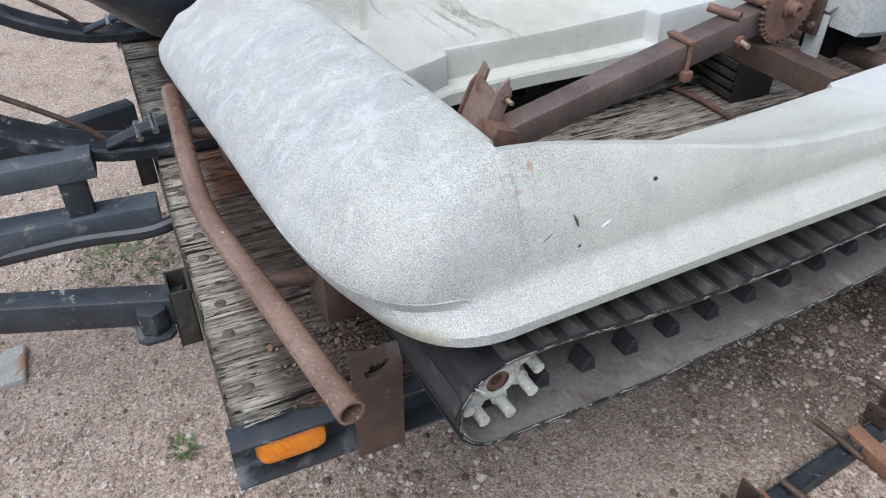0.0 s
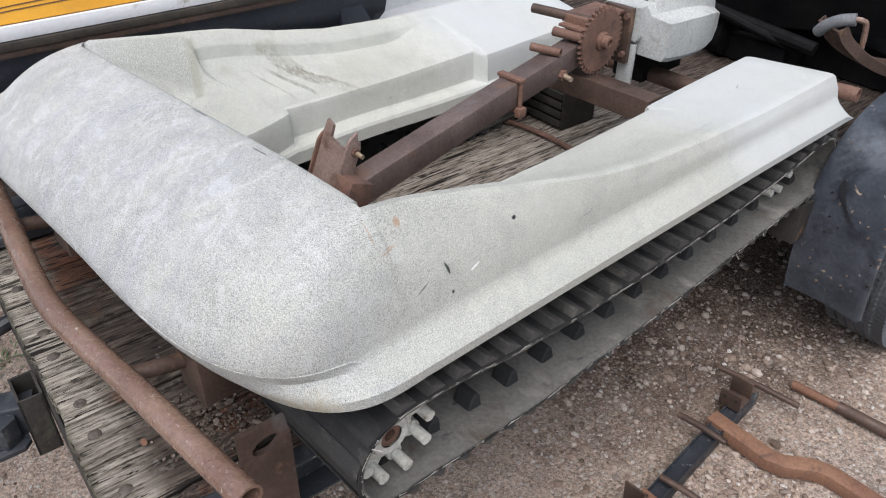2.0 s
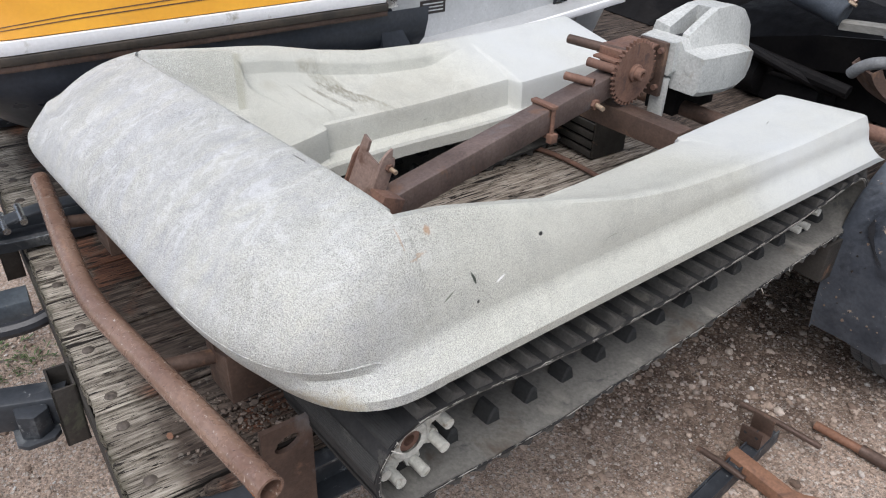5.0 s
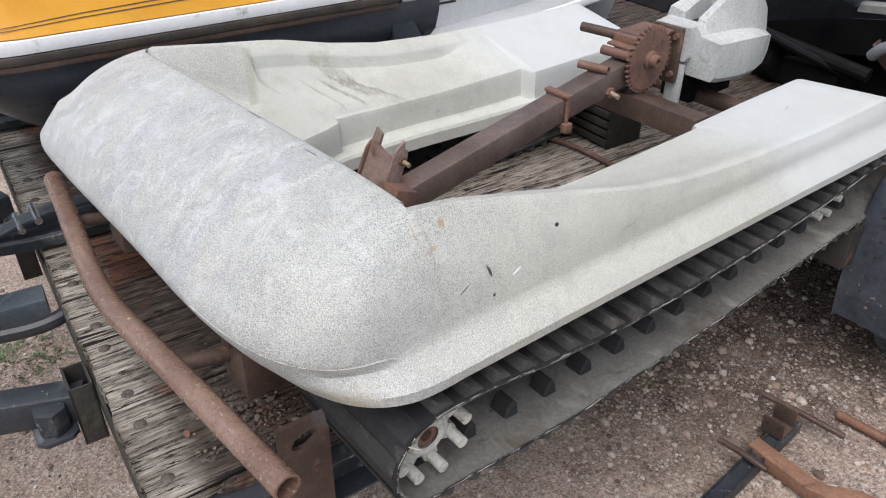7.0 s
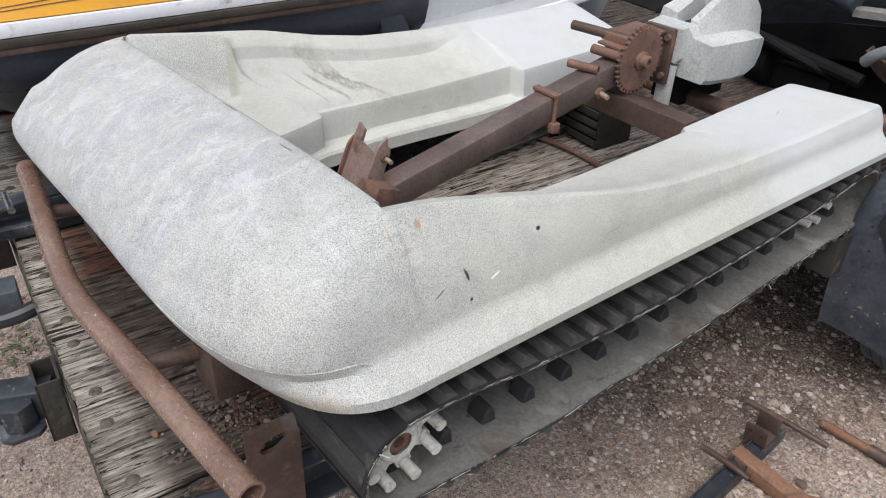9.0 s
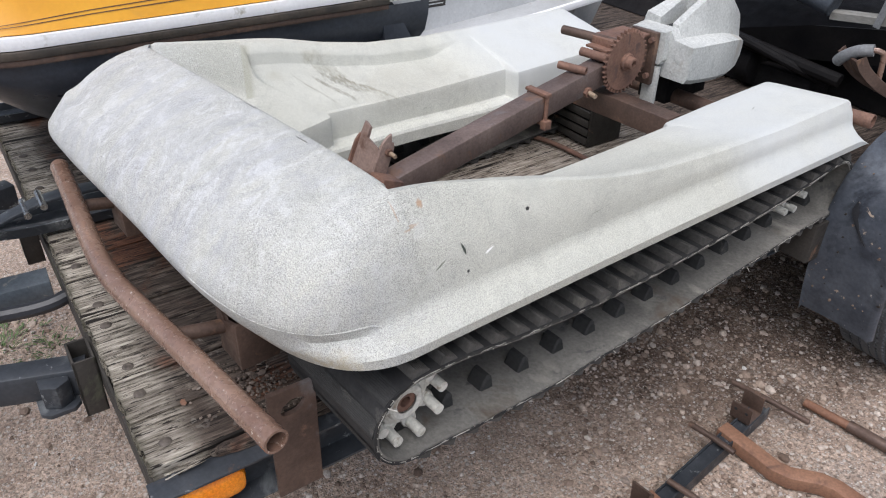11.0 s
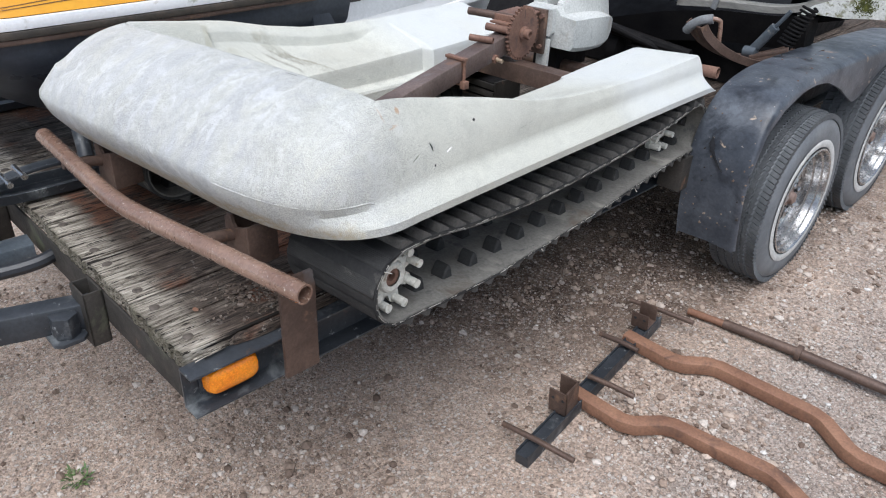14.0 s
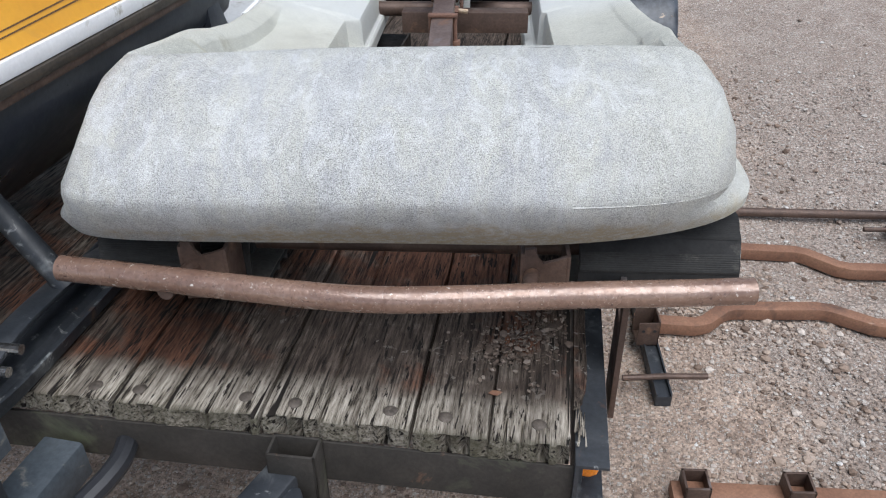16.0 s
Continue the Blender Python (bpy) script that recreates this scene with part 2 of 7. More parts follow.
    for place, size, turn, c, most in (((-0.355, 0.466, 0.32), (0.105, 0.020, 0.06), 42, (0.21, 0.195, 0.15), 0.60), ((-0.370, 0.425, 0.33), (0.090, 0.010, 0.06), 40, (0.15, 0.14, 0.11), 0.60), ((-0.405, 0.43, 0.35), (0.060, 0.046, 0.05), 35, (0.22, 0.21, 0.16), 0.55), ((-0.352, 0.392, 0.32), (0.100, 0.008, 0.06), 38, (0.19, 0.18, 0.14), 0.7), ((-0.36, 0.332, 0.33), (0.075, 0.0035, 0.06), 36, (0.24, 0.23, 0.18), 0.6), ((-0.340, 0.495, 0.31), (0.100, 0.008, 0.06), 44, (0.20, 0.19, 0.14), 0.6),
                                       ((-0.435, 0.42, 0.385), (0.03, 0.065, 0.03), 0, (0.30, 0.27, 0.19), 0.5), ((-0.30, 0.62, 0.29), (0.16, 0.22, 0.05), 13, (0.38, 0.36, 0.30), 0.35), ((-0.40, 0.25, 0.36), (0.02, 0.03, 0.03), 0, (0.36, 0.34, 0.27), 0.4),
                                       ((0.10, -0.235, 0.256), (0.58, 0.12, 0.046), 3, (0.36, 0.29, 0.185), 0.85), ((0.49, -0.13, 0.285), (0.05, 0.06, 0.03), 13, (0.40, 0.34, 0.22), 0.6)):
        col = mixc(nt, times(times(patch(place, size, (0, 0, turn), 0.9, 24), most), broken), col, c)
    # stippled grip panel ahead of the far foot well, with straight borders, and a darker olive band along its lower
    # edges
    def side_of(ax, ay, c, soft=0.0025):
        """1 on one side of a line in plan."""
        a, b = nt.nodes.new("ShaderNodeMath"), nt.nodes.new("ShaderNodeMath")
        a.operation = b.operation = "MULTIPLY_ADD"
        a.inputs[1].default_value, a.inputs[2].default_value = ax, c * UNIT
        b.inputs[1].default_value = ay
        nt.links.new(sep.outputs["X"], a.inputs[0])
        nt.links.new(sep.outputs["Y"], b.inputs[0])
        nt.links.new(a.outputs[0], b.inputs[2])
        return span(b.outputs[0], -soft, soft)

    coarse = cells(nt, vec, 330)
    grip = times(times(times(side_of(-0.45, -1, -0.0086), side_of(-1, 0.34, -0.4214)), side_of(1, 0, 0.466)), side_of(0, 1, 0.0))
    foot = times(times(times(side_of(-0.45, -1, 0.012, 0.006), side_of(0.45, 1, 0.0086)), side_of(-1, 0, -0.345)), side_of(1, 0, 0.455))
    col = mixc(nt, times(ramp(nt, coarse, [(0.40, grey3(0.05)), (0.60, grey3(0.70))]), grip), col, (0.335, 0.34, 0.30))
    col = mixc(nt, times(foot, 0.55), col, (0.30, 0.29, 0.22))
    # dark nicks along the rear edge of the nose
    for x0, x1, z in ((-0.225, -0.150, 0.486), (0.000, 0.045, 0.492), (0.185, 0.225, 0.500)):
        col = mixc(nt, times(patch((0.5 * (x0 + x1), -0.016, z), (0.60 * (x1 - x0), 0.0018, 0.02), (0, 0, 4), 0.8, 90), 0.75), col, (0.07, 0.07, 0.06))
    # bluish-white sheen painted onto the smooth seat ends
    seat_sheen = ramp(nt, span(sep.outputs["Y"], 0.78, 0.95), [(0, grey3(0)), (1, grey3(0.75))])
    col = mixc(nt, times(seat_sheen, ramp(nt, broad, [(0.40, grey3(1)), (0.66, grey3(0.45))])), col, (0.60, 0.625, 0.635))
    # rust that bled from a bolt
    for place, size, most in (((0.468, 0.038, 0.474), (0.020, 0.007, 0.008), 0.70), ((0.480, 0.004, 0.453), (0.03, 0.017, 0.0028), 0.45), ((0.468, -0.014, 0.478), (0.03, 0.0018, 0.016), 0.40)):
        col = mixc(nt, times(patch(place, size, ragged=0.6, scale=120), most), col, (0.38, 0.215, 0.11))
    # single scuffs, dark and bright
    for place, size, turn, c in (((0.512, 0.09, 0.395), (0.03, 0.0028, 0.013), (18, 0, 0), (0.05, 0.06, 0.05)), ((0.515, 0.142, 0.376), (0.03, 0.011, 0.0026), (22, 0, 0), (0.86, 0.86, 0.84)),
                                 ((0.508, 0.239, 0.413), (0.03, 0.0055, 0.004), (0, 0, 0), (0.02, 0.02, 0.02)), ((0.512, 0.095, 0.355), (0.03, 0.0035, 0.0035), (0, 0, 0), (0.05, 0.05, 0.05)),
                                 ((0.505, 0.040, 0.385), (0.03, 0.016, 0.002), (28, 0, 0), (0.20, 0.21, 0.17)), ((0.47, 0.115, 0.495), (0.02, 0.05, 0.008), (-8, 0, 0), (0.24, 0.26, 0.20)),
                                 ((0.512, 0.30, 0.43), (0.02, 0.012, 0.0025), (0, 0, 0), (0.85, 0.85, 0.83)), ((0.30, -0.20, 0.42), (0.03, 0.012, 0.003), (0, 0, 20), (0.38, 0.39, 0.38))):
        col = mixc(nt, patch(place, size, turn, 0.35, 150), col, c)
    nick = ramp(nt, noise_tex(nt, coords(nt, (1, 0.35, 1.6), False), 20, 2, 0.5, 2.5), [(0.765, grey3(0)), (0.785, grey3(0.7))])
    col = mixc(nt, nick, col, (0.16, 0.17, 0.13))
    nt.links.new(col, bsdf.inputs["Base Color"])
    bsdf.inputs["Roughness"].default_value = 0.66
    bsdf.inputs["Specular IOR Level"].default_value = 0.35
    bump(nt, bsdf, mixc(nt, times(grip, 0.85), mixc(nt, 0.75, peb, fine), coarse), 0.55, 0.003)
    return m


def soil_material():
    """Trodden earth: damp brown beside the trailer, darkened with its painted shade, pale gravelly grey in the open
    yard.
    """
    m, nt, bsdf = blank("stony_soil")
    vec = coords(nt, shift=False)
    mid = noise_tex(nt, vec, 7, 6, 0.7)
    fine = noise_tex(nt, vec, 95, 5, 0.75)
    tc, sep, off = nt.nodes.new("ShaderNodeTexCoord"), nt.nodes.new("ShaderNodeSeparateXYZ"), nt.nodes.new("ShaderNodeMath")
    nt.links.new(tc.outputs["Object"], sep.inputs[0])
    off.operation, off.inputs[1].default_value = "MULTIPLY_ADD", 1.3
    nt.links.new(noise_tex(nt, vec, 2.2, 6, 0.65), off.inputs[0])
    # distance from a line along the trailer's open side
    sub, ahead, mx = (nt.nodes.new("ShaderNodeMath") for _ in range(3))
    sub.operation, sub.inputs[1].default_value = "SUBTRACT", 0.10
    nt.links.new(sep.outputs["X"], sub.inputs[0])
    ahead.operation, ahead.inputs[0].default_value = "SUBTRACT", -0.55
    nt.links.new(sep.outputs["Y"], ahead.inputs[1])
    mx.operation = "MAXIMUM"
    nt.links.new(sub.outputs[0], mx.inputs[0])
    nt.links.new(ahead.outputs[0], mx.inputs[1])
    nt.links.new(mx.outputs[0], off.inputs[2])
    mr = nt.nodes.new("ShaderNodeMapRange")
    mr.inputs["From Min"].default_value, mr.inputs["From Max"].default_value = 0.85, 1.30
    nt.links.new(off.outputs[0], mr.inputs["Value"])
    gravelly = mr.outputs[0]
    sandy = ramp(nt, mid, [(0.34, (0.56, 0.440, 0.358)), (0.55, (0.455, 0.347, 0.277)), (0.70, (0.205, 0.145, 0.112))])
    dry = ramp(nt, mid, [(0.30, (0.475, 0.404, 0.356)), (0.58, (0.37, 0.300, 0.256)), (0.72, (0.215, 0.160, 0.130))])
    wet_and_shade = ramp(nt, mid, [(0.32, (0.315, 0.241, 0.193)), (0.50, (0.198, 0.143, 0.112)), (0.68, (0.074, 0.051, 0.040))])
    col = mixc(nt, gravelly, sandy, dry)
    # damp earth beside the trailer, behind its nose, with the trailer's shade painted in
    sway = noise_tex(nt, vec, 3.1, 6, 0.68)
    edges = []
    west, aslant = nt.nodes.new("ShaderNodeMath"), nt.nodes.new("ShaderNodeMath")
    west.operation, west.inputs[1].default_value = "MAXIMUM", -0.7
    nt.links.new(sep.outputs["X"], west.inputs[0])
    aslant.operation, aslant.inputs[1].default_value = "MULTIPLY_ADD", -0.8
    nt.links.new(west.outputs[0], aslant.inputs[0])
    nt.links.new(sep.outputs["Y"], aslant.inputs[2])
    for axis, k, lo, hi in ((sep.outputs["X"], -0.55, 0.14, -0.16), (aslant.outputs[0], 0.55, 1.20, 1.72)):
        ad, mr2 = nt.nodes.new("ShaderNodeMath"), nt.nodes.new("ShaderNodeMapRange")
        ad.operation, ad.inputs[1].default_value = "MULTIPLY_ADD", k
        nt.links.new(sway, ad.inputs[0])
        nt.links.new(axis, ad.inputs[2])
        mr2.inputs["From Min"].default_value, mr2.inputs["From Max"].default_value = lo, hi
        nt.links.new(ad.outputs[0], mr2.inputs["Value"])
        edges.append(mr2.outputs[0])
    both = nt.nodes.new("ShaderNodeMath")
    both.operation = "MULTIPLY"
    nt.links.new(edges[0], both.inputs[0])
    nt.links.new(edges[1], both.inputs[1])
    col = mixc(nt, both.outputs[0], col, wet_and_shade)
    # the sandy part is trodden smoother
    calm = ramp(nt, gravelly, [(0, grey3(0.92)), (1, grey3(1))])
    col = mixc(nt, calm, col, mixc(nt, 1.0, col, ramp(nt, fine, [(0.32, grey3(0.30)), (0.66, grey3(1.40))]), "MULTIPLY"))
    near_all = None
    for size, most in ((170, 0.75), (75, 0.6)):
        gv = nt.nodes.new("ShaderNodeSeparateColor")
        nt.links.new(cells(nt, vec, size, out="Color"), gv.inputs[0])
        stones = ramp(nt, gv.outputs[0], [(0.0, (0.40, 0.34, 0.29)), (0.30, (0.20, 0.14, 0.11)), (0.5, (0.56, 0.51, 0.46)), (0.8, (0.74, 0.71, 0.67)), (1.0, (0.32, 0.23, 0.19))])
        pick = ramp(nt, gv.outputs[1], [(0.42, grey3(0)), (0.50, grey3(most))])
        near = ramp(nt, cells(nt, vec, size), [(0.34, grey3(1)), (0.52, grey3(0))])
        f2 = nt.nodes.new("ShaderNodeMath")
        f2.operation = "MULTIPLY"
        nt.links.new(pick, f2.inputs[0])
        nt.links.new(mixc(nt, 1.0, mixc(nt, 1.0, near, calm, "MULTIPLY"), ramp(nt, both.outputs[0], [(0, grey3(1)), (1, grey3(0.62))]), "MULTIPLY"), f2.inputs[1])
        col = mixc(nt, f2.outputs[0], col, stones)
        near_all = f2.outputs[0] if near_all is None else mixc(nt, 0.5, near_all, f2.outputs[0], "ADD")
    nt.links.new(col, bsdf.inputs["Base Color"])
    bsdf.inputs["Roughness"].default_value = 0.93
    bsdf.inputs["Specular IOR Level"].default_value = 0.2
    bump(nt, bsdf, mixc(nt, 0.5, fine, near_all), 1.0, 0.014)
    return m


def island_material(name, stops, rough=0.85):
    """Many small pieces in one mesh, each with its own tone."""
    m, nt, bsdf = blank(name)
    g = nt.nodes.new("ShaderNodeNewGeometry")
    col = ramp(nt, g.outputs["Random Per Island"], stops)
    col = mixc(nt, 1.0, col, ramp(nt, noise_tex(nt, coords(nt, shift=False), 160, 3), [(0.3, grey3(0.75)), (0.7, grey3(1.1))]), "MULTIPLY")
    nt.links.new(col, bsdf.inputs["Base Color"])
    bsdf.inputs["Roughness"].default_value = rough
    return m


SHELL = shell_material()
WOOD = wood_material()
SOIL = soil_material()
PEBBLE = island_material("pebbles", [(0, (0.37, 0.31, 0.27)), (0.22, (0.45, 0.40, 0.36)), (0.42, (0.20, 0.15, 0.12)), (0.60, (0.48, 0.44, 0.41)), (0.76, (0.34, 0.25, 0.205)), (0.90, (0.56, 0.53, 0.50)), (1, (0.68, 0.66, 0.64))])
CRUMB = island_material("dark_deck_crumbs", [(0, (0.05, 0.036, 0.028)), (0.5, (0.12, 0.088, 0.068)), (0.85, (0.20, 0.155, 0.125)), (1, (0.30, 0.25, 0.21))], 0.95)
CLOD = island_material("soil_crumbs", [(0, (0.12, 0.082, 0.062)), (0.3, (0.29, 0.215, 0.168)), (0.7, (0.47, 0.38, 0.315)), (0.85, (0.56, 0.50, 0.45)), (1, (0.20, 0.142, 0.110))], 0.95)
LEAF = island_material("weed_leaves", [(0, (0.06, 0.10, 0.03)), (0.6, (0.10, 0.16, 0.05)), (1, (0.14, 0.17, 0.07))], 0.6)
RUST_PIPE = surface("rusty_brown_pipe", (0.205, 0.119, 0.086), (0.320, 0.206, 0.154), 9, 170, (0.18, 0.36), 0.25, 0.45, 0.0014, [((0.66, 0.60, 0.54), 48, 0.665, 0.69), ((0.52, 0.43, 0.37), 190, 0.62, 0.68), ((0.36, 0.27, 0.22), 24, 0.64, 0.72), ((0.085, 0.048, 0.040), 150, 0.62, 0.68)], spec=0.7, coat=0.35)
RUST = surface("rusted_steel", (0.125, 0.070, 0.053), (0.235, 0.128, 0.090), 14, 160, (0.6, 0.85), 0.1, 0.4, 0.002, [((0.10, 0.06, 0.05), 22, 0.55, 0.68)])
RUST_DUSTY = surface("dusty_pink_brown_rusted_steel", (0.200, 0.135, 0.112), (0.330, 0.240, 0.205), 14, 160, (0.45, 0.75), 0.2, 0.4, 0.002, [((0.13, 0.075, 0.055), 18, 0.56, 0.68), ((0.40, 0.36, 0.34), 30, 0.66, 0.72)])
TUBE = surface("dull_rusted_tube_steel", (0.105, 0.075, 0.066), (0.215, 0.160, 0.142), 8, 140, (0.32, 0.60), 0.35, 0.35, 0.002, [((0.21, 0.12, 0.08), 12, 0.60, 0.70), ((0.22, 0.22, 0.23), 5, 0.60, 0.74)])
RUST_DARK = surface("dark_rusted_steel", (0.070, 0.045, 0.036), (0.150, 0.098, 0.076), 9, 140, (0.38, 0.70), 0.3, 0.4, 0.002, [((0.22, 0.13, 0.085), 12, 0.58, 0.70), ((0.19, 0.18, 0.185), 5, 0.62, 0.74)])
RUST_ORANGE = surface("orange_rusted_bar", (0.185, 0.088, 0.054), (0.31, 0.165, 0.103), 6, 150, (0.6, 0.85), 0.1, 0.35, 0.002, [((0.11, 0.062, 0.045), 9, 0.54, 0.66), ((0.40, 0.30, 0.23), 13, 0.66, 0.74)])
BLACK_STEEL = surface("scuffed_black_painted_steel", (0.018, 0.022, 0.028), (0.045, 0.050, 0.058), 8, 120, (0.32, 0.62), 0.0, 0.2, 0.002, [((0.24, 0.25, 0.25), 30, 0.61, 0.68), ((0.15, 0.16, 0.165), 7, 0.57, 0.70), ((0.13, 0.075, 0.05), 11, 0.64, 0.72)])
BLUE_STEEL = surface("grey_blue_painted_steel", (0.045, 0.058, 0.072), (0.090, 0.105, 0.120), 8, 120, (0.4, 0.65), 0.0, 0.2, 0.002, [((0.20, 0.19, 0.17), 18, 0.60, 0.70)])
RUBBER = surface("dusty_black_rubber", (0.016, 0.016, 0.017), (0.042, 0.042, 0.041), 7, 140, (0.62, 0.85), 0.0, 0.3, 0.002, [((0.15, 0.14, 0.125), 9, 0.60, 0.74)], spec=0.35)
RUBBER_INSIDE = surface("dusty_inner_rubber", (0.112, 0.107, 0.098), (0.200, 0.192, 0.174), 6, 140, (0.75, 0.92), 0.0, 0.25, 0.002, [((0.27, 0.256, 0.225), 9, 0.56, 0.72), ((0.10, 0.080, 0.062), 5, 0.58, 0.68), ((0.08, 0.08, 0.078), 17, 0.62, 0.70)], spec=0.25)
LUG = surface("worn_rubber_lug", (0.052, 0.050, 0.048), (0.115, 0.110, 0.102), 16, 150, (0.7, 0.9), 0.0, 0.3, 0.002, [((0.17, 0.16, 0.14), 12, 0.60, 0.72)], spec=0.25)
FRAY = surface("frayed_cord", (0.30, 0.29, 0.26), (0.46, 0.44, 0.40), 40, 200, (0.9, 0.95), 0.0, 0, 0)
NYLON = surface("dirty_white_nylon", (0.50, 0.49, 0.44), (0.68, 0.67, 0.61), 16, 140, (0.45, 0.65), 0.0, 0.2, 0.002, [((0.26, 0.22, 0.16), 30, 0.58, 0.70)])
TYRE = surface("grey_black_tyre_rubber", (0.110, 0.119, 0.130), (0.190, 0.204, 0.220), 6, 120, (0.45, 0.68), 0.0, 0.2, 0.002, [((0.19, 0.197, 0.205), 7, 0.56, 0.74)], spec=0.4, speck=0.15)
TREAD = surface("worn_tread_rubber", (0.055, 0.060, 0.066), (0.115, 0.122, 0.130), 9, 120, (0.6, 0.8), 0.0, 0.2, 0.002)
WHITEWALL = surface("weathered_whitewall", (0.48, 0.48, 0.47), (0.66, 0.66, 0.64), 20, 140, (0.6, 0.8), 0.0, 0.1, 0.001)
CHROME = surface("pitted_chrome", (0.36, 0.36, 0.365), (0.58, 0.58, 0.585), 18, 180, (0.16, 0.34), 0.95, 0.12, 0.001, [((0.26, 0.19, 0.13), 40, 0.62, 0.72)])
FENDER = surface("weathered_blue_black_fender", (0.038, 0.045, 0.059), (0.108, 0.122, 0.145), 6, 90, (0.28, 0.48), 0.0, 0.25, 0.004, [((0.11, 0.122, 0.140), 3.0, 0.56, 0.74), ((0.38, 0.30, 0.23), 17, 0.655, 0.68), ((0.30, 0.20, 0.14), 7, 0.66, 0.70), ((0.46, 0.42, 0.37), 60, 0.69, 0.71), ((0.016, 0.019, 0.026), 5, 0.54, 0.66)])
AMBER = surface("amber_lamp_lens", (0.74, 0.17, 0.008), (0.92, 0.32, 0.02), 20, 220, (0.12, 0.25), 0.0, 0.15, 0.001)
GREY_CAST = surface("grey_white_cast_housing", (0.41, 0.42, 0.405), (0.55, 0.56, 0.54), 9, 160, (0.5, 0.7), 0.0, 0.25, 0.002, [((0.30, 0.31, 0.30), 26, 0.60, 0.72), ((0.22, 0.20, 0.18), 70, 0.66, 0.72), ((0.36, 0.33, 0.28), 8, 0.58, 0.70)])
YELLOW = surface("faded_yellow_hood", (0.66, 0.30, 0.022), (0.80, 0.40, 0.035), 3.5, 120, (0.28, 0.48), 0.0, 0.05, 0.001, [((0.52, 0.27, 0.05), 4.5, 0.60, 0.72)], speck=0.04)
WHITE_TRIM = surface("white_trim_strip", (0.78, 0.78, 0.79), (0.86, 0.86, 0.87), 9, 120, (0.3, 0.5), 0.0, 0.1, 0.001, [((0.40, 0.38, 0.33), 14, 0.63, 0.75)], speck=0.06)
# near-black for truly black parts, and for shade put into dark voids
BLACK_AND_VOID = surface("black_and_void_shade", (0.003, 0.003, 0.004), (0.011, 0.010, 0.010), 8, 120, (0.6, 0.85), 0.0, 0.3, 0.003, (), spec=0.15)
COWL = surface("dusty_black_vinyl_cowl", (0.010, 0.010, 0.012), (0.038, 0.039, 0.042), 4, 100, (0.5, 0.7), 0.0, 0.2, 0.002, [((0.16, 0.16, 0.16), 5, 0.58, 0.75)])
STRAP = surface("dull_grey_strap", (0.13, 0.135, 0.14), (0.22, 0.225, 0.23), 12, 150, (0.6, 0.8), 0.0, 0.2, 0.001)
CHIP = surface("pale_paint_chip", (0.15, 0.105, 0.08), (0.25, 0.185, 0.145), 60, 200, (0.8, 0.9), 0.0, 0, 0)
BEAM = surface("grimy_steel_beam", (0.022, 0.020, 0.017), (0.055, 0.048, 0.042), 7, 140, (0.6, 0.85), 0.1, 0.4, 0.002, [((0.10, 0.11, 0.07), 6, 0.58, 0.72), ((0.19, 0.105, 0.065), 10, 0.62, 0.72)])
OLD_STRIP = surface("weathered_pale_strip", (0.17, 0.165, 0.15), (0.36, 0.35, 0.32), 7, 130, (0.6, 0.85), 0.0, 0.3, 0.002, [((0.10, 0.095, 0.075), 14, 0.54, 0.66)], stretch=(0.3, 1, 1))
BELLY = surface("dull_blue_black_belly_pan", (0.022, 0.027, 0.038), (0.060, 0.068, 0.084), 4, 90, (0.26, 0.48), 0.0, 0.15, 0.002, [((0.10, 0.10, 0.10), 10, 0.62, 0.75)])
BLACK_TRIM = surface("black_rubber_trim", (0.022, 0.020, 0.018), (0.070, 0.055, 0.042), 16, 120, (0.4, 0.6), 0.0, 0.2, 0.002)
ALLOY = surface("dull_aluminium_tunnel", (0.46, 0.47, 0.47), (0.60, 0.61, 0.62), 6, 130, (0.42, 0.6), 0.35, 0.1, 0.001, [((0.66, 0.66, 0.65), 45, 0.66, 0.70), ((0.24, 0.22, 0.19), 12, 0.62, 0.76)], speck=0.10)
VINYL = surface("black_vinyl", (0.012, 0.013, 0.016), (0.030, 0.032, 0.038), 9, 160, (0.35, 0.5), 0.0, 0.2, 0.001)
RED = surface("red_reflector", (0.55, 0.02, 0.02), (0.65, 0.04, 0.03), 20, 300, (0.15, 0.25), 0.0, 0.1, 0.001)
MOSSY = surface("mossy_white_fibreglass", (0.56, 0.57, 0.53), (0.76, 0.76, 0.73), 5, 110, (0.6, 0.85), 0.0, 0.35, 0.004, [((0.42, 0.44, 0.30), 7, 0.52, 0.66), ((0.22, 0.22, 0.14), 30, 0.56, 0.64), ((0.16, 0.15, 0.11), 70, 0.60, 0.66)])
MOSS = surface("green_moss", (0.035, 0.042, 0.010), (0.12, 0.13, 0.03), 40, 160, (0.9, 0.95), 0.0, 0.6, 0.006)
FOAM = surface("grey_foam_sleeve", (0.030, 0.038, 0.050), (0.075, 0.088, 0.105), 8, 200, (0.8, 0.9), 0.0, 0.4, 0.003)
SLAB = surface("pale_concrete", (0.34, 0.33, 0.30), (0.46, 0.45, 0.42), 12, 140, (0.85, 0.92), 0.0, 0.3, 0.003, [((0.34, 0.18, 0.11), 9, 0.52, 0.62)])
STICKER = surface("bleached_white_sticker", (0.60, 0.62, 0.64), (0.74, 0.75, 0.76), 30, 150, (0.5, 0.65), 0.0, 0, 0)
STICKER_BLUE = surface("faded_blue_print", (0.16, 0.24, 0.36), (0.34, 0.40, 0.48), 50, 200, (0.5, 0.65), 0.0, 0, 0)
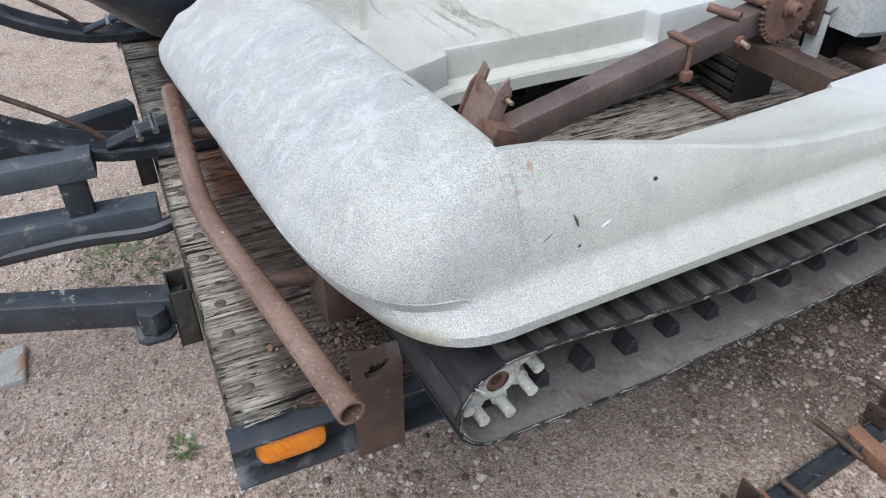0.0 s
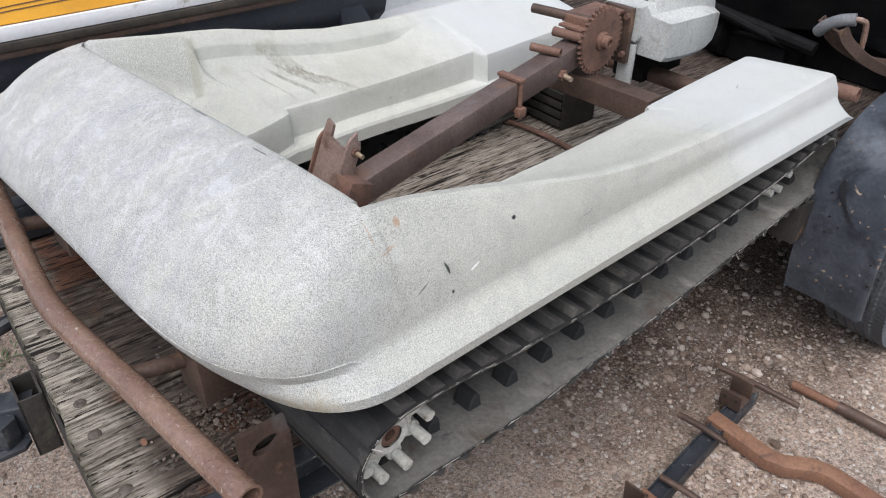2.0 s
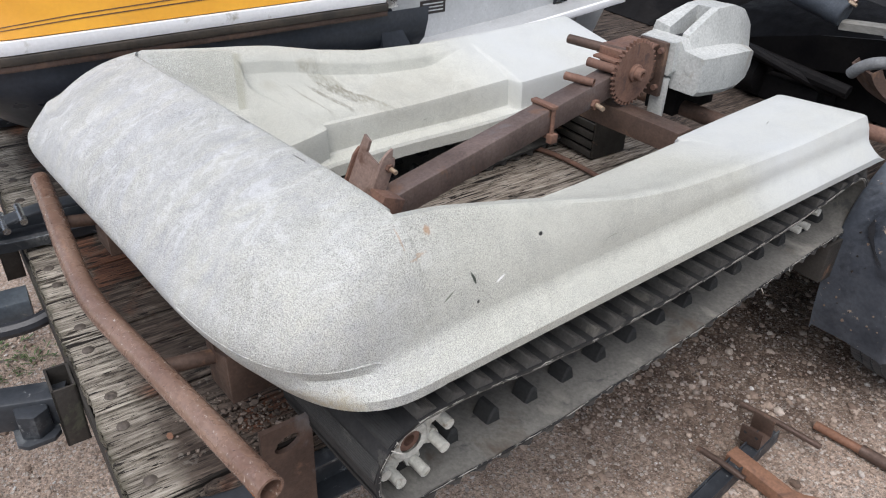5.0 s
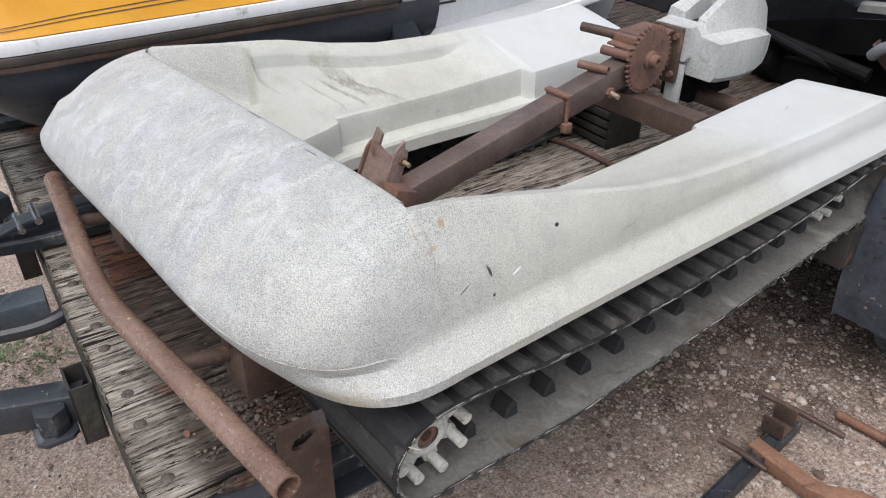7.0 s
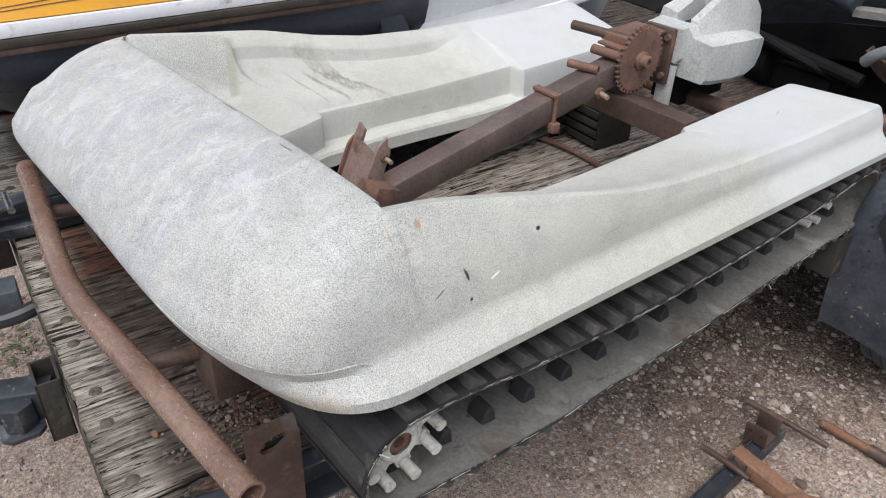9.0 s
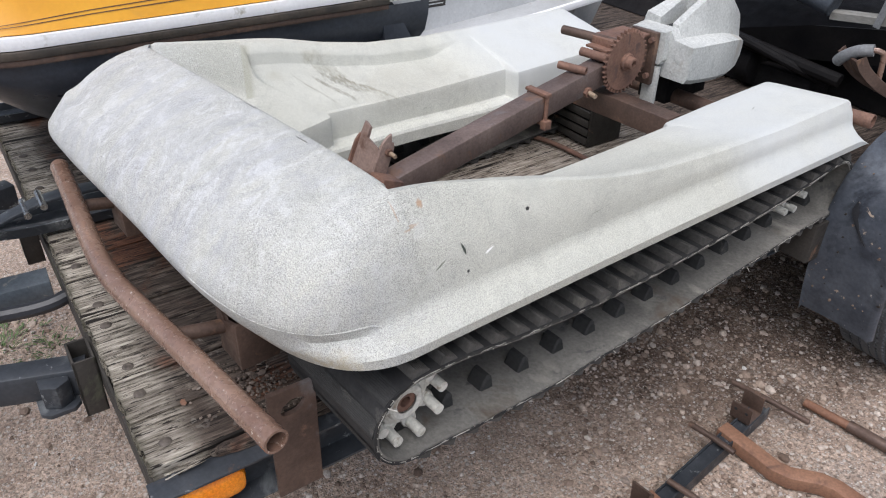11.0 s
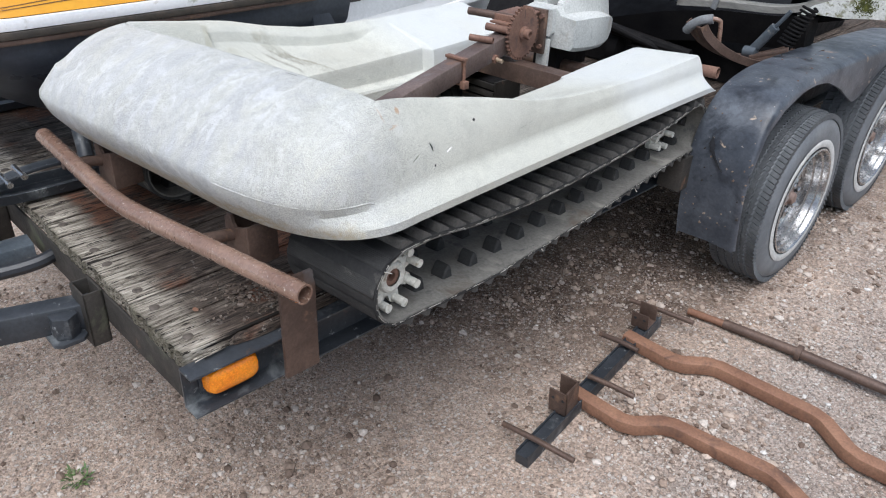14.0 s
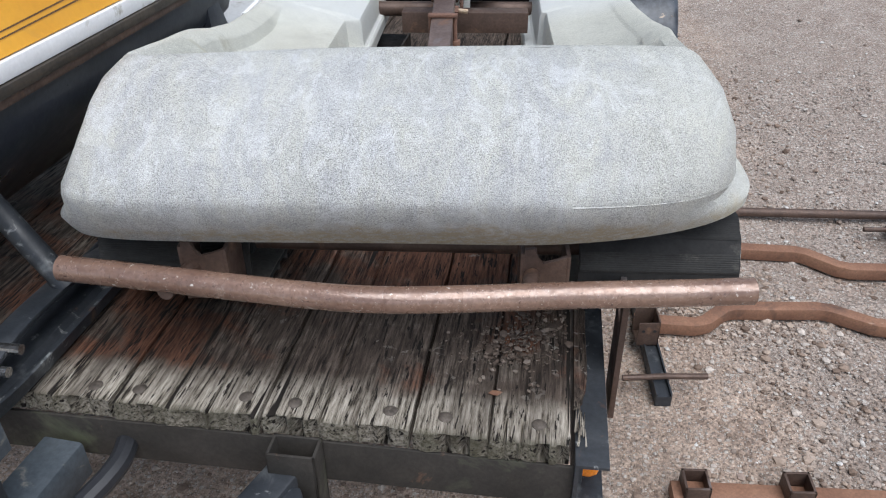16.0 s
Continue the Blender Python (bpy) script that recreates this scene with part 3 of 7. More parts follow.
SHADOW_PAINT = surface("black_print", (0.015, 0.013, 0.012), (0.04, 0.03, 0.025), 30, 200, (0.4, 0.6), 0.0, 0, 0)
BROWN_PRINT = surface("brown_pinstripe", (0.09, 0.045, 0.02), (0.16, 0.08, 0.03), 30, 200, (0.4, 0.6), 0.0, 0, 0)
BLUE_PLASTIC = surface("dark_blue_plastic", (0.009, 0.009, 0.030), (0.018, 0.018, 0.050), 12, 150, (0.35, 0.55), 0.0, 0.1, 0.001)
BOLT = surface("dark_rusted_bolt_head", (0.060, 0.050, 0.042), (0.15, 0.125, 0.105), 60, 200, (0.5, 0.8), 0.3, 0.4, 0.001, [((0.20, 0.17, 0.14), 90, 0.60, 0.70)])
BRASS = surface("bright_bolt_shank", (0.50, 0.36, 0.24), (0.62, 0.50, 0.38), 40, 200, (0.3, 0.5), 0.6, 0.1, 0.001)

# ---- mesh helpers ----
ORIGIN, SCALE = {}, {}


def thing(name, m, at=(0, 0, 0), label="", category="", group="", kind=""):
    """An Empty at a place of the frame m; its parts are built in the coordinates of m."""
    ob = tagged(new(name), label, category, group, kind)
    SCALE[ob] = 1.0 if m is WORLD else UNIT
    ob.matrix_basis = m @ Matrix.Translation(Vector(at) * SCALE[ob])
    ob.empty_display_size = 0.05
    ORIGIN[ob] = Vector(at)
    return ob


def finish(bm, smooth=35):
    bmesh.ops.recalc_face_normals(bm, faces=bm.faces)
    if smooth:
        lim = radians(smooth)
        for fc in bm.faces:
            fc.smooth = True
        for e in bm.edges:
            e.smooth = len(e.link_faces) == 2 and e.calc_face_angle(0) < lim


def part(name, bm, material, parent, label="", smooth=35, kind=""):
    at = ORIGIN[parent]
    bmesh.ops.translate(bm, vec=-at, verts=bm.verts)
    bmesh.ops.scale(bm, vec=(SCALE[parent],) * 3, verts=bm.verts)
    finish(bm, smooth)
    me = bpy.data.meshes.new(name)
    bm.to_mesh(me)
    bm.free()
    me.materials.append(material)
    ob = tagged(new(name, me), label, kind=kind)
    ob.parent = parent
    ORIGIN[ob], SCALE[ob] = at, SCALE[parent]
    return ob


def solo(name, bm, material, m, at=(0, 0, 0), label="", category="", group="", kind="", smooth=35):
    """A top-level thing that is one mesh."""
    unit = 1.0 if m is WORLD else UNIT
    bmesh.ops.translate(bm, vec=-Vector(at), verts=bm.verts)
    bmesh.ops.scale(bm, vec=(unit,) * 3, verts=bm.verts)
    finish(bm, smooth)
    me = bpy.data.meshes.new(name)
    bm.to_mesh(me)
    bm.free()
    me.materials.append(material)
    ob = tagged(new(name, me), label, category, group, kind)
    ob.matrix_basis = m @ Matrix.Translation(Vector(at) * unit)
    ORIGIN[ob], SCALE[ob] = Vector(at), unit
    return ob


def box(bm, x0, x1, y0, y1, z0, z1, bevel=0.0, m=None, seg=2):
    g = bmesh.ops.create_cube(bm, size=1)["verts"]
    for v in g:
        v.co = Vector((x0 + (v.co.x + 0.5) * (x1 - x0), y0 + (v.co.y + 0.5) * (y1 - y0), z0 + (v.co.z + 0.5) * (z1 - z0)))
    if bevel:
        es = list({e for v in g for e in v.link_edges})
        g = bmesh.ops.bevel(bm, geom=es, offset=bevel, segments=seg, affect="EDGES", profile=0.6)["verts"]
    if m is not None:
        bmesh.ops.transform(bm, matrix=m, verts=g)
    return g


def rings(bm, loops, closed=True, cap0=True, cap1=True):
    """Skin a row of point loops."""
    vs = [[bm.verts.new(p) for p in lp] for lp in loops]
    n = len(vs[0])
    for a, b in zip(vs, vs[1:]):
        for i in range(n if closed else n - 1):
            j = (i + 1) % n
            try:
                bm.faces.new((a[i], a[j], b[j], b[i]))
            except ValueError:
                pass
    if closed and cap0:
        bm.faces.new(vs[0][::-1])
    if closed and cap1:
        bm.faces.new(vs[-1])
    return vs


def frames_along(pts):
    pts = [Vector(p) for p in pts]
    out, up = [], None
    for i, p in enumerate(pts):
        d = (pts[min(i + 1, len(pts) - 1)] - pts[max(i - 1, 0)]).normalized()
        if up is None:
            up = Vector((0, 0, 1)) if abs(d.z) < 0.9 else Vector((0, 1, 0))
        side = d.cross(up).normalized()
        up = side.cross(d).normalized()
        out.append((p, side, up))
    return out


def smooth_path(pts, per=6):
    """A rounded path through the points (Catmull-Rom)."""
    p = [Vector(q) for q in pts]
    p = [2 * p[0] - p[1]] + p + [2 * p[-1] - p[-2]]
    out = []
    for i in range(1, len(p) - 2):
        for k in range(per):
            t = k / per
            a, b, c, d = p[i - 1 : i + 3]
            out.append(0.5 * ((2 * b) + (c - a) * t + (2 * a - 5 * b + 4 * c - d) * t * t + (3 * b - a - 3 * c + d) * t**3))
    return out + [p[-2]]


def rod(bm, pts, r, n=12, hollow=0.0, r_end=None):
    fr = frames_along(pts)
    def loop(p, s, u, rad):
        return [p + s * rad * math.cos(2 * math.pi * k / n) + u * rad * math.sin(2 * math.pi * k / n) for k in range(n)]
    rad = lambda i: r if r_end is None else r + (r_end - r) * i / (len(fr) - 1)  # noqa: E731
    loops = [loop(p, s, u, rad(i)) for i, (p, s, u) in enumerate(fr)]
    if hollow:
        inner = [loop(p, s, u, hollow) for p, s, u in fr]
        loops = [*loops, *inner[::-1]]
        vs = rings(bm, loops, True, False, False)
        a, b = vs[-1], vs[0]
        for i in range(n):
            j = (i + 1) % n
            bm.faces.new((a[i], a[j], b[j], b[i]))
    else:
        e = min(0.25 * r, 0.002)
        p0, s0, u0 = fr[0]
        p1, s1, u1 = fr[-1]
        rings(bm, [loop(p0, s0, u0, rad(0) - e), *loops, loop(p1, s1, u1, rad(len(fr) - 1) - e)])


def sweep(bm, section, pts):
    """A closed outline (side, up) swept along a path."""
    rings(bm, [[p + s * a + u * b for a, b in section] for p, s, u in frames_along(pts)])


def rect(w, h, c=0.0):
    if not c:
        return [(-w / 2, -h / 2), (w / 2, -h / 2), (w / 2, h / 2), (-w / 2, h / 2)]
    out = []
    for sx, sy, a0 in ((1, -1, -90), (1, 1, 0), (-1, 1, 90), (-1, -1, 180)):
        for k in range(3):
            a = radians(a0 + 45 * k)
            out.append((sx * (w / 2 - c) + c * math.cos(a), sy * (h / 2 - c) + c * math.sin(a)))
    return out


def prism(bm, outline, axis, d0, d1, bevel=0.0):
    """A flat outline pushed along an axis. outline: points of the two other axes in x, y, z order."""
    def at(p, d):
        q = list(p)
        q.insert(axis, d)
        return Vector(q)
    vs = rings(bm, [[at(p, d0) for p in outline], [at(p, d1) for p in outline]])
    if bevel:
        g = [v for lp in vs for v in lp]
        es = list({e for v in g for e in v.link_edges})
        bmesh.ops.bevel(bm, geom=es, offset=bevel, segments=2, affect="EDGES", profile=0.6)


def lathe(bm, profile, centre, axis="x", n=40, cap=True):
    """Turn a profile (along, radius) about an axis through the centre."""
    loops = []
    c = Vector(centre)
    for d, r in profile:
        lp = []
        for k in range(n):
            a = 2 * math.pi * k / n
            u, w = r * math.cos(a), r * math.sin(a)
            lp.append(c + (Vector((d, u, w)) if axis == "x" else Vector((u, d, w)) if axis == "y" else Vector((u, w, d))))
        loops.append(lp)
    rings(bm, loops, True, cap, cap)


def interp(x, table):
    xs, ys = zip(*table)
    return float(np.interp(x, xs, ys))


def ease(x, a, b):
    t = min(1, max(0, (x - a) / (b - a)))
    return t * t * (3 - 2 * t)


def B():
    return bmesh.new()

# ---- ground ----
def ground_z(x, y):
    """Height of the yard: a slight fall to the open side."""
    return -0.03 * ease(x, 0.35, 1.0)


def ground():
    def axis(lo, hi, step):
        mid = list(np.arange(lo, hi + step / 2, step))
        out, d = [], step
        while not out or out[-1] < 600:
            d *= 1.6
            out.append((out[-1] if out else 0) + d)
        return [lo - v for v in out[::-1]] + mid + [hi + v for v in out]
    xs, ys = axis(-2.6, 2.6, 0.045), axis(-1.6, 4.4, 0.045)
    verts, faces = [], []
    for y in ys:
        for x in xs:
            z = ground_z(x, y)
            if abs(x) < 2.7 and -1.7 < y < 4.5:
                z += 0.006 * noise.noise((1.7 * x, 1.7 * y, 0)) + 0.004 * noise.noise((7 * x, 7 * y, 3)) - 0.004
            verts.append((x, y, z))
    n = len(xs)
    for j in range(len(ys) - 1):
        for i in range(n - 1):
            a = j * n + i
            faces.append((a, a + 1, a + n + 1, a + n))
    me = bpy.data.meshes.new("ground")
    me.from_pydata(verts, [], faces)
    me.polygons.foreach_set("use_smooth", [True] * len(faces))
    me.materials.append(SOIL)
    return tagged(new("ground", me), "bare stony brown soil yard with scattered gravel", "ground", kind="structure")


def pebbles():
    rng = np.random.default_rng(4)
    bm = B()
    bmesh.ops.create_icosphere(bm, subdivisions=1, radius=1)
    base = np.array([v.co for v in bm.verts])
    tri = np.array([[v.index for v in f.verts] for f in bm.faces])
    bm.free()
    verts, faces, count = [], [], 0
    for k in range(76000):
        x, y = rng.uniform(-2.2, 2.4), rng.uniform(-1.1, 3.4)
        if k > 60000:
            x, y = rng.uniform(0.3, 4.2), rng.uniform(-0.5, 6.0)
        patch = 0.5 + 0.5 * noise.noise((1.3 * x + 9, 1.3 * y, 0))
        if rng.random() > (0.30 + 0.70 * patch) * (0.62 + 0.38 * ease(x + 0.5 * patch, 0.7, 1.3)) * (0.18 + 0.82 * max(ease(x, 0.2, 0.7), ease(y, 0.4, 0.9))) * (0.50 + 0.50 * max(ease(x, 0.50, 0.95), ease(-y, -0.7, -0.3))) or (x < -0.3 and y > 0.4):
            continue
        r = float(np.clip(rng.lognormal(-6.0, 0.55), 0.0015, 0.0120))
        p = base * (1 + rng.uniform(-0.30, 0.30, base.shape)) * r * np.array([rng.uniform(0.8, 1.5), rng.uniform(0.7, 1.2), rng.uniform(0.45, 0.8)])
        a = rng.uniform(0, 6.283)
        c, s = np.cos(a), np.sin(a)
        p = p @ np.array([[c, s, 0], [-s, c, 0], [0, 0, 1]]) + (x, y, ground_z(x, y) + 0.28 * r - 0.002)
        verts.append(p)
        faces.append(tri + count * len(base))
        count += 1
    me = bpy.data.meshes.new("gravel")
    me.from_pydata(np.concatenate(verts).tolist(), [], np.concatenate(faces).tolist())
    me.materials.append(PEBBLE)
    return tagged(new("gravel", me), "loose grey and brown pebbles strewn over soil", "gravel", kind="stuff")


def clods():
    """Crumbs of damp brown earth, thick beside the trailer."""
    rng = np.random.default_rng(9)
    bm = B()
    bmesh.ops.create_icosphere(bm, subdivisions=1, radius=1)
    base = np.array([v.co for v in bm.verts])
    tri = np.array([[v.index for v in f.verts] for f in bm.faces])
    bm.free()
    verts, faces, count = [], [], 0
    for k in range(40000):
        x, y = rng.normal(0.12, 0.42), rng.uniform(-0.5, 3.0)
        if rng.random() < 0.45:
            x, y = rng.uniform(-2.0, 1.6), rng.uniform(-1.1, 1.4)
        if rng.random() > 0.55 + 0.9 * noise.noise((2.1 * x, 2.1 * y, 7)):
            continue
        r = float(np.clip(rng.lognormal(-5.75, 0.6), 0.0016, 0.016))
        p = base * (1 + rng.uniform(-0.35, 0.35, base.shape)) * r * np.array([1.1, 1.0, 0.7]) + (x, y, ground_z(x, y) + 0.1 * r - 0.002)
        verts.append(p)
        faces.append(tri + count * len(base))
        count += 1
    me = bpy.data.meshes.new("soil_crumbs")
    me.from_pydata(np.concatenate(verts).tolist(), [], np.concatenate(faces).tolist())
    me.materials.append(CLOD)
    return tagged(new("soil_crumbs", me), "damp brown crumbs of soil beside the trailer", "soil", kind="stuff")


ground()
pebbles()
clods()

# ---- trailer ----
trailer = thing("flatbed_trailer", TRAILER, (-1.0, 2.0, -0.1), "tandem-axle flatbed trailer with weathered plank deck and black steel rails", "trailer")


def plank(x0, x1, y0, y1, splits=()):
    """A worn board along the trailer: nearly flat top, splintered front edge, long wandering splits."""
    bm = B()
    ny = 64
    rng = random.Random(int(1000 * (x0 + 5)))
    ys = [y0 + (y1 - y0) * (k / ny) ** 2.0 for k in range(ny + 1)]
    cols = [(x0 + (x1 - x0) * i / 24, 0.0, None) for i in range(25)]
    for c, y_end, deep in splits:
        cols = [q for q in cols if abs(q[0] - c) > 0.006 or q[0] in (x0, x1)]
        cols += [(c - 0.0030, 0.0, None), (c, deep, y_end), (c + 0.0030, 0.0, None)]
    cols.sort(key=lambda q: q[0])
    n = len(cols)
    chew = [rng.choice((0.0, 0.001, 0.003, 0.005, 0.008)) + (0.016 if rng.random() < 0.10 else 0) for _ in range(n)]
    top, bot = [], []
    for j, y in enumerate(ys):
        rt, rb = [], []
        for i, (x, deep, y_end) in enumerate(cols):
            edge = i in (0, n - 1)
            wander = 0.0 if edge else 0.004 * noise.noise((3.0 * x0, 5.0 * y, 4))
            yy = y + (chew[i] if j == 0 else 0.5 * chew[i] if j == 1 else 0)
            z = -0.0035 * edge - 0.0012 * (1 - (2 * (x - x0) / (x1 - x0) - 1) ** 2) + 0.0012 * noise.noise((60 * x, 3.0 * yy, 1)) - (0.006 if j == 0 else 0.0015 if j == 1 else 0)
            if deep:
                z -= deep * (1 - ease(yy, 0.6 * y_end, y_end))
            rt.append(bm.verts.new((x + wander + (rng.uniform(-0.0012, 0.0012) if edge else 0), yy, z)))
            rb.append(bm.verts.new((x, yy + (0.003 * noise.noise((40 * x, 2, 3)) if j == 0 else 0), -0.040)))
        top.append(rt)
        bot.append(rb)
    for j in range(ny):
        for i in range(n - 1):
            bm.faces.new((top[j][i], top[j][i + 1], top[j + 1][i + 1], top[j + 1][i]))
            bm.faces.new((bot[j][i], bot[j + 1][i], bot[j + 1][i + 1], bot[j][i + 1]))
        bm.faces.new((top[j][0], top[j + 1][0], bot[j + 1][0], bot[j][0]))
        bm.faces.new((top[j][n - 1], bot[j][n - 1], bot[j + 1][n - 1], top[j + 1][n - 1]))
    for i in range(n - 1):
        bm.faces.new((top[0][i], bot[0][i], bot[0][i + 1], top[0][i + 1]))
        bm.faces.new((top[ny][i], top[ny][i + 1], bot[ny][i + 1], bot[ny][i]))
    return bm


SEAMS = [-0.002, -0.254, -0.502, -0.759, -1.010, -1.255, -1.490, -1.725, -1.955]
SPLITS = {0: [(-0.130, 1.5, 0.012), (-0.080, 0.07, 0.010), (-0.105, 0.05, 0.012)], 1: [(-0.402, 0.75, 0.010), (-0.345, 0.10, 0.006), (-0.452, 0.14, 0.007)], 2: [(-0.590, 0.30, 0.007), (-0.665, 0.55, 0.006), (-0.715, 0.12, 0.008)], 3: [(-0.86, 0.8, 0.008), (-0.95, 0.2, 0.008)]}
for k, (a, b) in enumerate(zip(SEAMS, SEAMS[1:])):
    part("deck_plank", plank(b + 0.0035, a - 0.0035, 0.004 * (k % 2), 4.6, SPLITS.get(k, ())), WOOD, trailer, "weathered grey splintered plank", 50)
# a narrow ripped strip between the last board and the rail
bm = B()
rng = random.Random(3)
loops = []
for k, y in enumerate([0.105, 0.112, 0.120, 0.135, 0.15, 0.18, 0.24, 0.32, 0.42, 0.6, 1.0, 1.8, 3.0, 4.6]):
    x_in, x_out = 0.001, 0.001 + 0.021 * min(1.0, 0.35 + 0.16 * k) + rng.uniform(-0.0015, 0.0015)
    zt = -0.004 + rng.uniform(-0.002, 0.002) - 0.008 * (k < 2)
    loops.append([Vector((x_in, y, -0.020)), Vector((x_out, y, -0.020)), Vector((x_out, y, zt - 0.003)), Vector((x_out - 0.003, y, zt)), Vector((x_in, y, zt + 0.001))])
rings(bm, loops)
part("edge_strip", bm, WOOD, trailer, "narrow splintered strip of wood", 50)
for k in range(9):
    # splinters left at its torn end
    bm = B()
    x, y = 0.003 + 0.0021 * k, rng.uniform(0.015, 0.06)
    rod(bm, [(x, y, -0.016 + rng.uniform(0, 0.004)), (x + rng.uniform(-0.006, 0.006), y + rng.uniform(0.03, 0.055), -0.010)], rng.uniform(0.0012, 0.0026), 5, 0.0, 0.0006)
    part("splinter", bm, WOOD, trailer)

# carriage bolts along the front
for x, y in ((-0.054, 0.044), (-0.203, 0.041), (-0.293, 0.043), (-0.452, 0.040), (-0.537, 0.044), (-0.722, 0.038), (-0.800, 0.036), (-0.93, 0.04), (-1.05, 0.044), (-1.18, 0.04), (-1.31, 0.045), (-1.42, 0.04), (-0.07, 1.52), (-0.18, 1.53), (-0.31, 1.52), (-0.44, 1.53)):
    bm = B()
    lathe(bm, [(-0.008, 0.0128), (-0.0010, 0.0128), (0.0016, 0.0118), (0.0034, 0.0090), (0.0044, 0.0050), (0.0047, 0.0)], (x, y, -0.0015), "z", 16)
    part("carriage_bolt", bm, BOLT, trailer, "rusted domed bolt head")


rng = random.Random(21)
bm = B()
for k in range(420):
    u, w = rng.gauss(0, 1), rng.gauss(0, 1)
    r = min(0.011, 0.0018 * math.exp(abs(rng.gauss(0, 0.6))))
    x, y = -0.105 + 0.048 * u, 0.245 + 0.040 * w + 0.3 * 0.048 * u
    if x < -0.008 and 0.10 < y < 0.42:
        bmesh.ops.create_icosphere(bm, subdivisions=1, radius=r, matrix=Matrix.Translation((x, y, 0.4 * r)) @ Matrix.Rotation(rng.uniform(0, 3), 4, "Z") @ Matrix.Diagonal((rng.uniform(0.8, 1.6), 1, rng.uniform(0.5, 0.9), 1)))
solo("deck_crumbs", bm, CRUMB, TRAILER, (-0.085, 0.235, 0.0), "dark crumbs of earth and rotten wood lying on the planks", "debris", kind="stuff")
bm = B()
ring = [(-0.016, 0.0, 0.002), (-0.006, -0.007, 0.004), (0.006, -0.006, 0.003), (0.015, 0.001, 0.006), (0.006, 0.007, 0.004), (-0.007, 0.006, 0.005)]
rings(bm, [[Vector((0.75 * a - 0.128, 0.75 * b + 0.102, c + h)) for a, b, c in ring] for h in (0.0, 0.0012)])
solo("dry_leaf", bm, RUST_ORANGE, TRAILER, (-0.128, 0.102, 0.002), "curled orange-brown dry leaf lying on the planks", "leaf")


def channel(bm, x, y0, y1, top, h, flange, t=0.006):
    """A C-channel along y, its open side to +x."""
    out = [(x, top), (x + flange, top), (x + flange, top - t), (x + t, top - t), (x + t, top - h + t), (x + flange, top - h + t), (x + flange, top - h), (x, top - h)]
    prism(bm, out, 1, y0, y1, 0.0012)


bm = B()
channel(bm, 0.004, -0.012, 4.6, -0.022, 0.105, 0.052)
part("side_rail", bm, BLACK_STEEL, trailer, "scuffed black steel channel rail")
bm = B()
box(bm, -1.99, -1.96, -0.012, 4.6, -0.12, 0.0, 0.002)
part("side_rail", bm, BLACK_STEEL, trailer, "scuffed black steel channel rail")
bm = B()
prism(bm, [(0.012, -0.042), (0.012, -0.128), (0.058, -0.128), (0.058, -0.122), (0.018, -0.122), (0.018, -0.042)], 0, -1.96, 0.004, 0.001)
bmesh.ops.translate(bm, vec=(0, -0.012, 0), verts=bm.verts)
part("front_beam", bm, BEAM, trailer, "dark rusted steel front beam")

# marker lamp in the side rail
lamp_base = B()
box(lamp_base, 0.011, 0.020, 0.022, 0.158, -0.102, -0.030, 0.003)
lamp_base = part("lamp_base", lamp_base, BLACK_STEEL, trailer, "black side-marker lamp base")
bm = B()
prof = [(0.0, 1.0, 1.0), (0.010, 1.0, 1.0), (0.017, 0.93, 0.88), (0.021, 0.75, 0.62), (0.0225, 0.4, 0.3)]
sec = []
for k in range(28):
    a = 2 * math.pi * k / 28
    sec.append((math.copysign(abs(math.cos(a)) ** 0.45, math.cos(a)), math.copysign(abs(math.sin(a)) ** 0.6, math.sin(a))))
rings(bm, [[Vector((0.018 + 1.5 * d, 0.090 + 0.063 * sy * c, -0.070 + 0.034 * sz * e)) for c, e in sec] for d, sy, sz in prof])
part("lamp_lens", bm, AMBER, lamp_base, "amber plastic side-marker lens")


def stake_plate():
    """A rusted upright plate with a slot near its head."""
    bm = B()
    y0, y1, z0, z1 = 0.196, 0.284, -0.118, 0.135
    hole = [(0.240 + 0.024 * math.cos(a), 0.094 + 0.0165 * math.sin(a) + 0.005 * math.cos(a)) for a in np.linspace(0, 2 * math.pi, 17)[:-1]]
    outer = []
    for k in range(16):
        a = 2 * math.pi * k / 16
        c, s = math.cos(a), math.sin(a)
        m = max(abs(c), abs(s))
        outer.append((0.240 + 0.044 * c / m, 0.094 + 0.041 * s / m))
    f0 = [[Vector((x, *p)) for p in ring] for x, ring in ((0.070, hole), (0.070, outer), (0.080, outer), (0.080, hole))]
    vs = rings(bm, f0, True, False, False)
    for i in range(16):
        bm.faces.new((vs[3][i], vs[3][(i + 1) % 16], vs[0][(i + 1) % 16], vs[0][i]))
    box(bm, 0.070, 0.080, y0, y1, z0, 0.0531, 0.001)
    return bm


part("stake_plate", stake_plate(), RUST_DARK, trailer, "brown rusted upright steel plate with a slot")
bm = B()
sweep(bm, rect(0.086, 0.060, 0.004), [(0.100, 1.775, -0.115), (0.100, 1.775, 0.004)])
part("stake_pocket", bm, BEAM, trailer, "grimy maroon-brown steel stake pocket")
